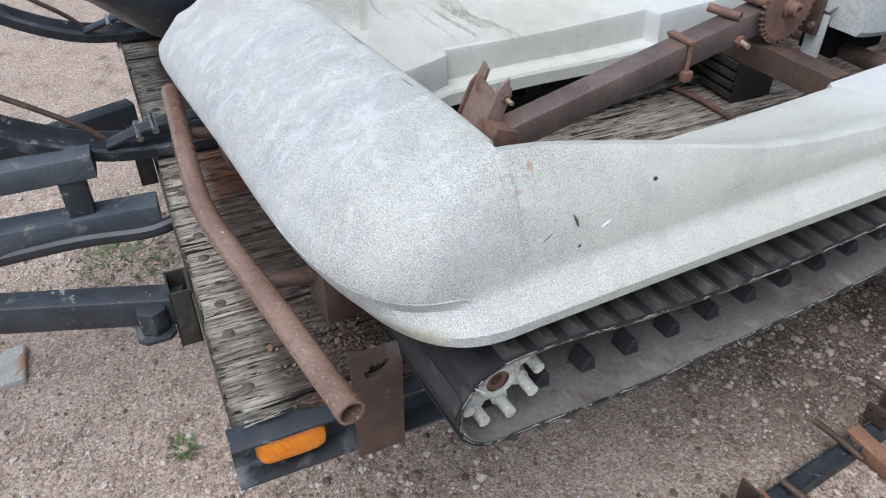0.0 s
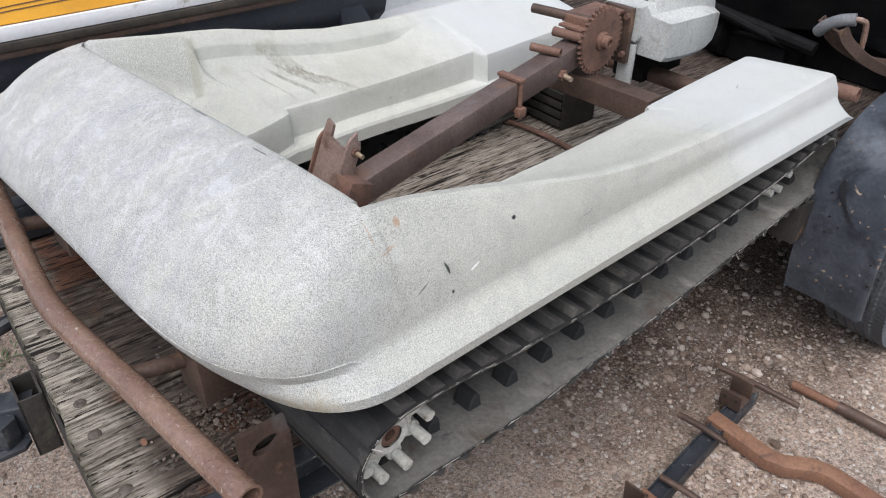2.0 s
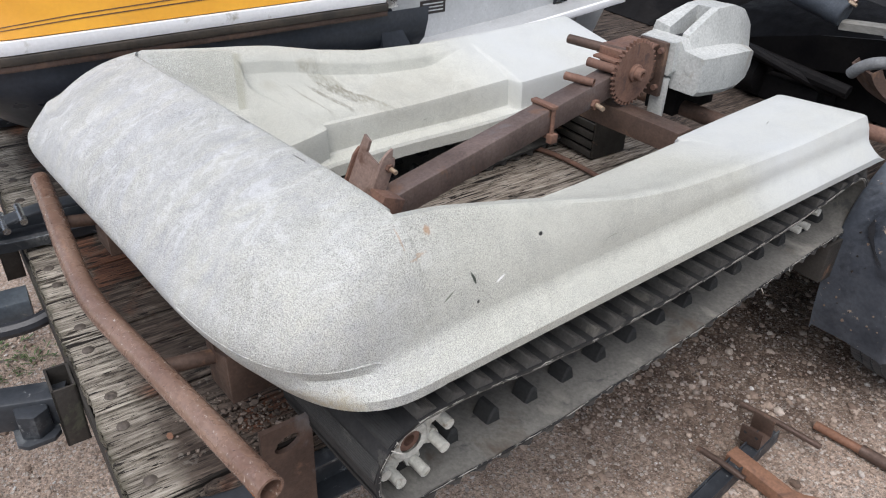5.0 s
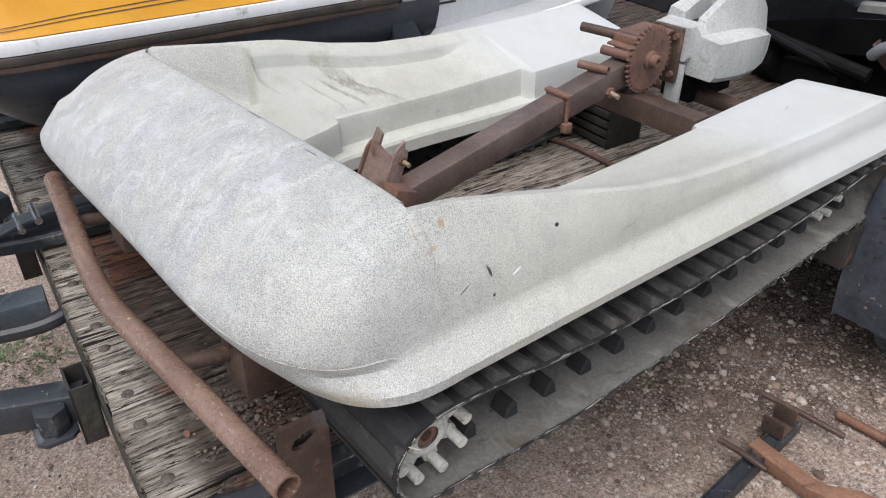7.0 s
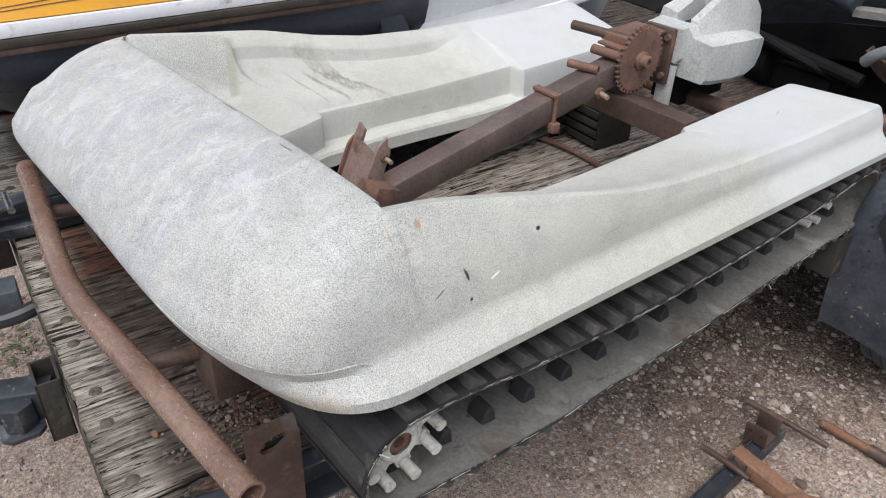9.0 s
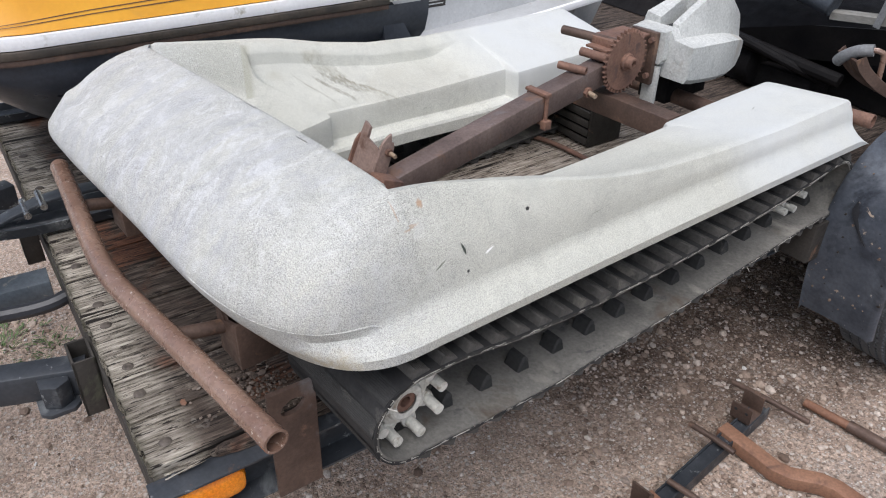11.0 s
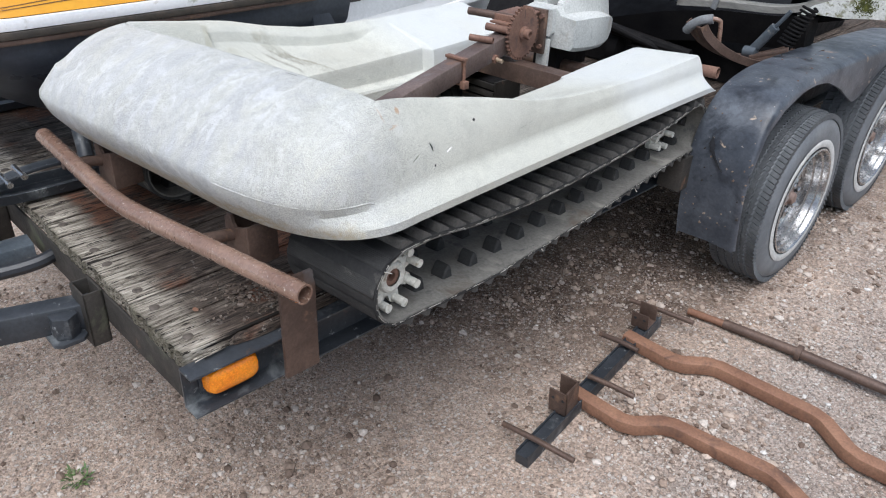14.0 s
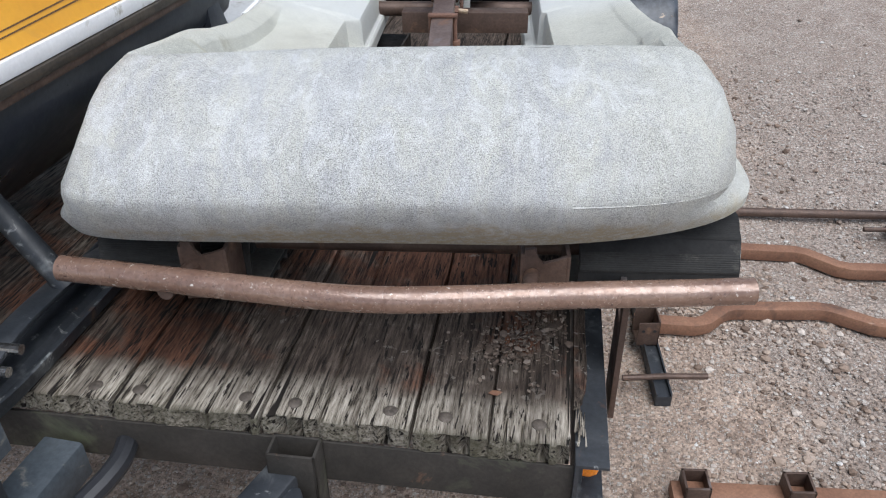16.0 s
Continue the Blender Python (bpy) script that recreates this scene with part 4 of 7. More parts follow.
# pockets on the front beam
for px in (-0.437, -1.13):
    bm = B()
    t, w, d = 0.005, 0.080, 0.046
    yo = -0.002
    for x0, x1, ya, yb in ((px - w / 2, px + w / 2, yo - d, yo - d + t), (px - w / 2, px - w / 2 + t, yo - d, yo), (px + w / 2 - t, px + w / 2, yo - d, yo), (px - w / 2, px + w / 2, yo - t, yo)):
        box(bm, x0, x1, ya, yb, -0.180, -0.030, 0.0008)
    part("front_stake_pocket", bm, BEAM, trailer, "grimy brown square steel stake pocket")

# drawbar: two converging side beams and a middle beam
def beam(name, a, b, w, h, mat, label):
    bm = B()
    sweep(bm, rect(w, h, 0.006), [a, b])
    return part(name, bm, mat, trailer, label)


beam("drawbar_beam", (-0.452, -0.02, -0.108), (-0.84, -1.15, -0.108), 0.060, 0.072, BLACK_STEEL, "black painted steel drawbar beam")
beam("drawbar_beam", (-1.42, -0.02, -0.115), (-1.02, -1.15, -0.115), 0.060, 0.085, BLACK_STEEL, "black painted steel drawbar beam")
beam("drawbar_beam", (-0.85, -0.02, -0.115), (-0.93, -1.15, -0.115), 0.075, 0.075, BLUE_STEEL, "grey-blue painted steel middle beam")
beam("drawbar_riser", (-0.868, -0.195, -0.078), (-0.868, -0.195, 0.022), 0.058, 0.062, BLACK_STEEL, "black steel riser post")
beam("drawbar_upper_beam", (-0.862, -0.135, 0.054), (-0.905, -1.05, 0.040), 0.066, 0.062, BLUE_STEEL, "grey-blue upper drawbar beam")
bm = B()
prism(bm, [(-0.438 + 0.034 * math.cos(math.pi * k / 3), -0.090 + 0.034 * math.sin(math.pi * k / 3)) for k in range(6)], 2, -0.140, -0.082, 0.004)
prism(bm, [(-0.470, -0.132), (-0.412, -0.132), (-0.396, -0.115), (-0.396, -0.065), (-0.412, -0.050), (-0.470, -0.050)], 2, -0.152, -0.1405, 0.003)
part("jack_socket", bm, BLACK_STEEL, trailer, "black steel jack socket")
bm = B()
rod(bm, smooth_path([(-0.75, 0.02, -0.09), (-0.745, -0.06, -0.10), (-0.80, -0.22, -0.12), (-0.86, -0.45, -0.16), (-0.90, -0.9, -0.18)]), 0.019, 10)
part("wiring_loom", bm, VINYL, trailer, "black sleeved wiring cable")
bm = B()
rod(bm, [(-0.748, 0.035, -0.09), (-0.746, -0.03, -0.095)], 0.014, 10)
part("cable_clip", bm, CHROME, trailer, "bright metal cable end")


# ---- wheels and fender ----
WHEELS = ((2.245, -0.218), (3.005, -0.163))


def wheel(yc, zc):
    xo = 0.392
    bm = B()
    R = 0.332
    prof = [(-0.190, 0.205), (-0.198, 0.235), (-0.200, 0.270), (-0.190, 0.305), (-0.172, 0.322), (-0.150, R - 0.003), (-0.100, R), (-0.050, R - 0.003), (-0.028, 0.322), (-0.010, 0.305), (-0.001, 0.270), (-0.002, 0.240), (-0.008, 0.212), (-0.014, 0.205)]
    lathe(bm, prof, (xo, yc, zc), "x", 56, False)
    tyre = part("tyre", bm, TYRE, trailer, "worn grey-black tyre with white ring")
    # sawtooth blocks along both shoulders, cross-cut ribs between the grooves
    bm = B()
    for k in range(108):
        a = 2 * math.pi * k / 108
        for x0, x1, da, h, deep in ((-0.186, -0.154, 0.0, 0.0080, 0.004), (-0.042, -0.010, 0.0, 0.0080, 0.004), (-0.147, -0.122, 0.02, 0.0088, 0.0), (-0.116, -0.092, 0.035, 0.0090, 0.0), (-0.086, -0.068, 0.01, 0.0090, 0.0), (-0.063, -0.048, 0.03, 0.0088, 0.0)):
            xm, hw = 0.5 * (x0 + x1), 0.5 * (x1 - x0)
            mm = Matrix.Translation((xo, yc, zc)) @ Matrix.Rotation(a + da, 4, "X") @ Matrix.Translation((xm, 0, 0)) @ Matrix.Rotation(0.30 if x0 < -0.1 else -0.30, 4, "Z")
            box(bm, -hw, hw, -h, h, R - 0.016 - deep, R + 0.0026 - deep, 0.0, mm)
    part("tread", bm, TREAD, tyre, kind="stuff")
    bm = B()
    lathe(bm, [(0.0005, 0.212), (0.0025, 0.216), (0.0025, 0.235), (0.0005, 0.239)], (xo, yc, zc), "x", 56, False)
    part("whitewall", bm, WHITEWALL, tyre, "white tyre ring")
    bm = B()
    lathe(bm, [(-0.008, 0.203), (0.003, 0.206), (0.006, 0.201), (0.001, 0.196), (-0.016, 0.193), (-0.020, 0.186), (-0.042, 0.182), (-0.047, 0.172), (-0.074, 0.168), (-0.080, 0.158), (-0.078, 0.150)], (xo, yc, zc), "x", 64, False)
    rim = part("rim", bm, CHROME, trailer, "pitted chrome wheel rim", 20)
    # disc: a ring of round holes cut between an inner and an outer band
    bm = B()
    holes, per = 10, 12
    hr, hc = 0.0225, 0.098
    for k in range(holes):
        mid = 2 * math.pi * k / holes
        half = math.pi / holes
        loop_in, loop_out = [], []
        for q in range(per):
            th = 2 * math.pi * q / per
            u, w = math.cos(th), math.sin(th)
            loop_in.append((hc + hr * u, hr * w / hc))
            m = max(abs(u), abs(w))
            loop_out.append((hc + 0.030 * u / m, half * w / m))
        vs = [[bm.verts.new((xo - 0.066 - 0.006 * (ring == 0), yc + r_ * math.cos(mid + a_), zc + r_ * math.sin(mid + a_))) for r_, a_ in lp] for ring, lp in ((0, loop_in), (1, loop_out))]
        for q in range(per):
            bm.faces.new((vs[0][q], vs[0][(q + 1) % per], vs[1][(q + 1) % per], vs[1][q]))
    lathe(bm, [(-0.066, 0.128), (-0.068, 0.136), (-0.078, 0.152)], (xo, yc, zc), "x", 40, False)
    lathe(bm, [(-0.066, 0.068), (-0.060, 0.060), (-0.060, 0.030)], (xo, yc, zc), "x", 40, False)
    bmesh.ops.remove_doubles(bm, verts=bm.verts, dist=0.0004)
    part("wheel_disc", bm, CHROME, rim, "chrome disc with round vent holes", 30)
    bm = B()
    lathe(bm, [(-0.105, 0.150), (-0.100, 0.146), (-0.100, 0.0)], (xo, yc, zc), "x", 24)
    part("brake_drum", bm, BLACK_AND_VOID, rim)
    bm = B()
    lathe(bm, [(-0.062, 0.034), (-0.050, 0.033), (-0.046, 0.026), (-0.040, 0.024), (-0.030, 0.020), (-0.027, 0.008)], (xo, yc, zc), "x", 20)
    part("hub_cap", bm, RUST_DUSTY, rim, "dusty rusty bearing cap")
    bm = B()
    lathe(bm, [(-0.0635, 0.046), (-0.056, 0.046), (-0.053, 0.040), (-0.053, 0.034)], (xo, yc, zc), "x", 20)
    part("hub_flange", bm, BLACK_AND_VOID, rim, "greasy black hub")
    for k in range(5):
        a = 2 * math.pi * k / 5 + 0.4
        bm = B()
        lathe(bm, [(-0.062, 0.011), (-0.040, 0.011), (-0.036, 0.007)], (xo, yc + 0.052 * math.cos(a), zc + 0.052 * math.sin(a)), "x", 6)
        part("lug_nut", bm, CHROME, rim)


for yc, zc in WHEELS:
    wheel(yc, zc)

# tandem fender: a front flap, a flat crown and an outer lip scalloped round each wheel
CROWN = [(1.838, -0.300), (1.815, -0.20), (1.800, -0.08), (1.806, 0.04), (1.845, 0.148), (1.93, 0.220), (2.05, 0.252), (2.20, 0.262), (2.40, 0.260), (2.65, 0.252), (2.95, 0.240), (3.20, 0.226), (3.40, 0.204), (3.53, 0.15), (3.61, 0.05), (3.64, -0.10), (3.65, -0.28)]
SCALLOP = [(1.80, -0.02), (1.86, 0.125), (1.95, 0.190), (2.08, 0.228), (2.17, 0.232), (2.28, 0.218), (2.42, 0.168), (2.55, 0.100), (2.62, 0.074), (2.70, 0.100), (2.82, 0.160), (2.92, 0.182), (3.05, 0.180), (3.20, 0.155), (3.35, 0.10), (3.48, 0.0), (3.65, -0.1)]
bm = B()
rows = []
for k, p in enumerate(smooth_path([(0, y, z) for y, z in CROWN], 6)):
    dent = 0.006 * noise.noise((3 * p.y, 3 * p.z, 1))
    row = [(x, p.y + dent * q, p.z + h + dent * q) for x, h, q in ((0.125, -0.022, 0), (0.130, -0.004, 0.3), (0.150, 0.0, 1), (0.20, 0.004, 1), (0.25, 0.005, 1), (0.30, 0.003, 1), (0.325, -0.001, 0.5), (0.338, -0.006, 0.2))]
    if 1.79 < p.y < 3.64 and p.z > 0.0:
        lo = p.z - max(0.001, min(p.z - interp(p.y, SCALLOP), 0.9 * p.z, 0.30 * (3.64 - p.y)))
        row += [(0.345, p.y, p.z - 0.016), (0.348, p.y, 0.5 * (p.z - 0.016 + lo)), (0.349, p.y, lo), (0.343, p.y, lo - 0.002)]
    else:
        back = 0.012 if p.y < 2.5 else -0.012
        row += [(0.344, p.y + 0.3 * back, p.z), (0.346, p.y + 0.6 * back, p.z), (0.347, p.y + back, p.z), (0.343, p.y + back, p.z)]
    rows.append([bm.verts.new(q) for q in row])
for a, b in zip(rows, rows[1:]):
    for i in range(len(a) - 1):
        bm.faces.new((a[i], a[i + 1], b[i + 1], b[i]))
bmesh.ops.recalc_face_normals(bm, faces=bm.faces)
bmesh.ops.solidify(bm, geom=bm.faces[:], thickness=0.003)
fender = part("fender", bm, FENDER, trailer, "weathered blue-black tandem fender, torn and rust-flecked", 60)
bm = B()
tear = [(0.196, 1.806, 0.092), (0.200, 1.802, 0.066), (0.206, 1.799, 0.048), (0.222, 1.797, 0.022), (0.243, 1.796, -0.004), (0.256, 1.796, -0.016)]
rings(bm, [[Vector((x + a * w, y + c, z + b * w)) for a, b, c in ((-0.8, 0.0, -0.001), (0, -0.6, -0.002), (0.8, 0.0, -0.001), (0, 0.6, 0.003))] for (x, y, z), w in zip(tear, (0.001, 0.013, 0.010, 0.007, 0.005, 0.001))])
part("tear", bm, VINYL, fender, "dark tear in the sheet")
rng = random.Random(12)
for k in range(70):
    # rust pits and chips of pale paint
    if k % 3 == 0:
        y = rng.uniform(1.95, 2.5)
        q, nrm = Vector((rng.uniform(0.15, 0.33), y, float(np.interp(y, *zip(*CROWN[5:11]))) + 0.004)), "z"
    else:
        z = rng.uniform(-0.29, 0.19)
        q, nrm = Vector((rng.uniform(0.125, 0.345), float(np.interp(z, *zip(*[(c, b_) for b_, c in CROWN[:5]]))) - 0.001, z)), "y"
    bm = B()
    n_, r_ = 7, rng.uniform(0.001, 0.0035) * (2.2 if rng.random() < 0.10 else 1)
    ring = [(rng.uniform(0.6, 1.2) * r_ * math.cos(2 * math.pi * i / n_), rng.uniform(0.6, 1.2) * r_ * math.sin(2 * math.pi * i / n_)) for i in range(n_)]
    lift = lambda h: [q + (Vector((u, w, h)) if nrm == "z" else Vector((u, -h, w))) for u, w in ring]  # noqa: E731
    rings(bm, [lift(-0.006), lift(0.0012)])
    part("chip", bm, (RUST, SHADOW_PAINT, CHIP)[k % 3 if rng.random() < 0.8 else 2], fender)

# ---- tracked vehicle: moulded body ----
RIM = [(-0.1, 0.500), (0.0, 0.494), (0.08, 0.482), (0.155, 0.465), (0.32, 0.428), (0.45, 0.393), (0.60, 0.364), (0.80, 0.347), (1.02, 0.340), (1.42, 0.334)]
FLOOR = [(0.0, 0.300), (0.33, 0.287), (0.60, 0.281), (0.95, 0.281), (1.42, 0.284)]
LIP = [(-0.2, 0.292), (0.0, 0.288), (0.4, 0.274), (0.95, 0.252), (1.5, 0.226)]
HALF = 0.508


def lean(y, far=0.0):
    """How far the upper edge leans in: much at the nose, less on the far side, not at all along the seat."""
    return (0.044 - 0.030 * far) * (1 - ease(y, 0.0, 0.55))


def skirt(x, y, nx, ny, z_top, flare, far=0.0):
    """Points down the side from its upper edge to the flared lip."""
    z_lip, ln = interp(y, LIP), lean(y, far)
    tall = z_top - z_lip - 0.056
    side = [(0.006 - 0.66 * ln, z_top - min(0.022, 0.3 * tall)), (0.011 - 0.22 * ln, z_lip + 0.056 + 0.45 * tall), (0.011, z_lip + 0.056), (0.013, z_lip + 0.046), (0.023, z_lip + 0.033), (0.048, z_lip + 0.015), (0.055, z_lip + 0.006), (0.053, z_lip - 0.012)]
    k = 0.30 * ease(y, 0.55, 1.35)
    z0, z1 = side[0][1], side[6][1]
    side = [(o + (0.006 + 0.047 * (z0 - z) / (z0 - z1) - o) * k * (i < 7), z) for i, (o, z) in enumerate(side)]
    return [Vector((x + nx * o * flare, y + ny * o * flare, z)) for o, z in side]


def hood_z(x, y):
    edge = abs(x) / HALF
    return 0.498 - 0.010 * ease(-x, 0.1, 0.45) - 1.40 * y * y - 0.9 * abs(y) ** 3 - 0.010 * edge**10


# rings below the nose edge: depth and height at the front
NOSE_FRONT = [(0.224, 0.409), (0.246, 0.376), (0.260, 0.351), (0.261, 0.338), (0.250, 0.310), (0.236, 0.286), (0.220, 0.264), (0.207, 0.247)]


def moulded(name, bm, parent, label):
    ob = part(name, bm, SHELL, parent, label, 42 if name == "nose" else 30)
    wall = ob.modifiers.new("wall", "SOLIDIFY")
    wall.thickness, wall.offset = 0.004, 0.0
    return ob


def far_side(a):
    return ease(a, radians(80), radians(150))


def outline(a, half, depth, power):
    """A squarish front outline; the warped far corner stands out squarer than the near one."""
    far = far_side(a)
    power, depth = power + (9.5 - power) * far, depth * (1 + 0.070 * far)
    c, s = math.cos(a), math.sin(a)
    m = (abs(c) ** power + abs(s) ** power) ** (-1 / power)
    return half * c * m, -depth * s * m


def nose_ring(a, j):
    """A point of the nose below its edge, on ring j at the angle a."""
    front = ease(a, radians(20), radians(56)) if a < 1.6 else ease(math.pi - a, radians(8), radians(42))
    if j > 4 and a < 1.6:
        front = ease(a, radians(26), radians(74))
    sp = skirt(HALF, 0, 1, 0, hood_z(HALF, 0) - 0.010, 1.0, far_side(a))[j]
    depth, zf = NOSE_FRONT[j]
    px, py = outline(a, sp.x - 0.006 * front, depth, 4.3 - 0.8 * j / 7)
    tuck = (0, 0, 0, 0.006, 0.026, 0.026, 0.010, 0)[j] * math.exp(-(((math.degrees(a) - 36) / 20) ** 2))
    # the far corner runs out to a blunt point at the fold
    point = 1 + (0, 0.006, 0.022, 0.024, 0.018, 0.010, 0, 0)[j] * math.exp(-(((math.degrees(a) - 141) / 11) ** 2))
    return Vector((px * (1 - tuck) * point, py * (1 - tuck) * point, sp.z * (1 - front) + zf * front))


def nose():
    """The sloping nose: a squarish outline from one side round the front to the other, and its skirt."""
    bm = B()
    n_out, n_in = 128, 14
    verts = []
    for k in range(n_out + 1):
        a = math.pi * k / n_out
        x, y = outline(a, HALF - lean(0, far_side(a)), 0.204, 4.6)
        strip = []
        for q in range(n_in, -1, -1):
            t = q / n_in
            xi, yi = x * (1 - 0.11 * t), y * (1 - t) - 0.030 * t * ease(-x, -0.45, 0.40)
            strip.append(Vector((xi, yi, hood_z(xi, yi) - 0.014 * (1 - t) ** 3 * ease(abs(x), 0.34, HALF - 0.044))))
        strip += [nose_ring(a, j) for j in range(8)]
        verts.append([bm.verts.new(p) for p in strip])
    for a, b in zip(verts, verts[1:]):
        for i in range(len(a) - 1):
            bm.faces.new((a[i], a[i + 1], b[i + 1], b[i]))
    # turned-down rear edge over the opening
    mid = [c for c in verts if abs(c[0].co.x) < 0.47]
    low = [bm.verts.new(c[0].co + Vector((0, 0.008, -0.005))) for c in mid]
    low2 = [bm.verts.new(c[0].co + Vector((0, 0.010, -0.040))) for c in mid]
    for k in range(len(mid) - 1):
        bm.faces.new((mid[k][0], mid[k + 1][0], low[k + 1], low[k]))
        bm.faces.new((low[k], low[k + 1], low2[k + 1], low2[k]))
    return bm


def side_pod(sgn):
    """One pod over a track: outer rim, foot block and foot well, seat end, inner wall and ledge."""
    bm = B()
    ys = sorted({-0.03, *np.linspace(0, 0.185, 7), 0.190, 0.194, 0.198, 0.202, 0.206, 0.22, 0.327, 0.333, *np.linspace(0.24, 0.84, 18), *np.linspace(0.86, 0.935, 5), 0.943, 0.948, 0.952, 0.957, *np.linspace(0.97, 1.05, 5), *np.linspace(1.09, 1.405, 8)})
    rows = []
    for y in ys:
        y = float(y)
        rim, fl = interp(y, RIM), interp(y, FLOOR)
        if sgn > 0:
            fl += 0.022 * ease(y, 0.2, 0.42) + 0.006 * ease(y, 0.8, 1.2)
            rim += interp(y, [(0, 0), (0.2, 0.004), (0.43, 0.012), (0.60, 0.014), (0.85, 0.007), (1.1, -0.002), (1.42, -0.004)])
        if sgn < 0:
            rim -= 0.0145 * (1 - ease(y, 0.02, 0.32))
        rim = max(rim, fl)
        block = 1 - ease(y, 0.192, 0.204)
        skew = ease(y, 0.0, 0.19) * (1 - ease(y, 0.25, 0.85)) if sgn < 0 else 0.0
        round_off = (1 - ease(y, 0.0, 0.45)) * (1.0 if sgn > 0 else 0.6 + 0.4 * ease(y, 0.0, 0.15))
        inner = 0.285 - (0.042 if sgn < 0 else 0.014) * ease(y, 0.944, 0.956) - (0.020 * (1 - ease(y, 0.192, 0.204)) + 0.50 * min(0.10, max(0, 0.20 - y)) if sgn < 0 else 0.018 * (1 - ease(y, 0.326, 0.334)) + 0.62 * min(0.10, max(0, 0.33 - y)))
        edge = rim - 0.005 - 0.019 * round_off
        sk = skirt(HALF, max(y, 0), 1, 0, edge, 1.0, float(sgn < 0))[::-1]
        xt = HALF - lean(y, float(sgn < 0))
        top = [(xt, edge), (xt - 0.002 - 0.008 * round_off, rim - 0.001 - 0.009 * round_off), (xt - 0.007 - 0.016 * round_off, rim + 0.0005)]
        x_rim = xt - 0.016 - 0.022 * round_off
        seat = ease(y, 0.76, 0.93)
        if sgn > 0:
            seat = max(seat, 0.86 * ease(y, 0.26, 0.40))
        # the well: a shoulder inside the rim, a short wall, then a floor that falls straight to the inner edge
        x_wall, drop = x_rim - 0.034, rim - 0.051
        well = [(x_rim - 0.006, rim - 0.002), (x_wall + 0.003, rim - 0.019), (x_wall, rim - 0.022), (x_wall - 0.002, rim - 0.025), (x_wall - 0.007, rim - 0.047), (x_wall - 0.010, drop)]
        for xo in (0.372, 0.366, 0.358, 0.346, 0.322, inner + 0.030):
            well.append((xo, drop + (fl - drop) * (x_wall - 0.010 - xo) / (x_wall - 0.010 - inner)))
        # ahead of it a panel slopes from the rim towards the inner edge
        slope = [(x_rim - (x_rim - 0.372) * f, rim - (rim - 0.368) * (0.35 * f + 0.65 * f * f)) for f in (0.12, 0.45, 0.55, 0.65, 0.8, 0.9, 1.0)]
        slope += [(0.366 - (0.366 - inner - 0.016) * f, 0.362 + (fl - 0.362) * f) for f in (0.0, 0.12, 0.3, 0.6, 0.97)]
        for (xw, zw), (xb, zb) in zip(well, slope):
            zw += (rim + (fl - rim) * (x_rim - xw) / (x_rim - inner) - zw) * seat
            top.append((xw + (xb - xw) * block, zw + (zb - zw) * block))
        top += [(inner + 0.014, fl), (inner + 0.004, fl - 0.003), (inner, fl - 0.012)]
        base, ledge = 0.213 - 0.016 * ease(y, 0.3, 0.95), min(0.236, inner - 0.016)
        top += [(inner - 0.003, base + 0.020), (inner - 0.005, base + 0.006), (inner - 0.012, base), (ledge, base), (ledge - 0.004, base - 0.006), (ledge - 0.005, base - 0.035)]
        # the front of the far foot well runs aslant
        pts = sk + [Vector((a, y + skew * min(0.13, max(0, 1.3 * (0.385 - a))), b)) for a, b in top]
        if y < 0:
            pts = [Vector((0.985 * p.x if sgn < 0 else min(p.x, 0.425), y, p.z - 0.008)) for p in pts]
        rows.append([bm.verts.new((sgn * p.x, p.y, p.z)) for p in pts])
    last = rows[-1]
    low = interp(1.45, LIP) - 0.014
    for dy, f in ((0.010, 0.05), (0.028, 0.35), (0.050, 0.75), (0.062, 0.95), (0.066, 1.0)):
        rows.append([bm.verts.new((v.co.x, v.co.y + dy, v.co.z + (min(low, v.co.z) - v.co.z) * f)) for v in last])
    for a, b in zip(rows, rows[1:]):
        for i in range(len(a) - 1):
            bm.faces.new((a[i], a[i + 1], b[i + 1], b[i]))
    return bm


vehicle_body = thing("tracked_vehicle", VEHICLE, (0, 0, 0), "cream pebbled-plastic tracked vehicle body, chalky and grimy, set on its tracks", "vehicle")
moulded("nose", nose(), vehicle_body, "chalky weathered sloping nose panel")
moulded("side_pod", side_pod(1), vehicle_body, "cream moulded side pod with foot well")
moulded("side_pod", side_pod(-1), vehicle_body, "cream moulded side pod with dirty foot well")

bm = B()
seam_line = [nose_ring(radians(d), 3) * 1.004 + Vector((0, 0, 0.002 - 0.03 * ease(d, 22, 8))) for d in range(8, 66, 4)]
rod(bm, seam_line, 0.0022, 6)
part("mould_seam", bm, SHELL, vehicle_body, "thin raised moulding seam")

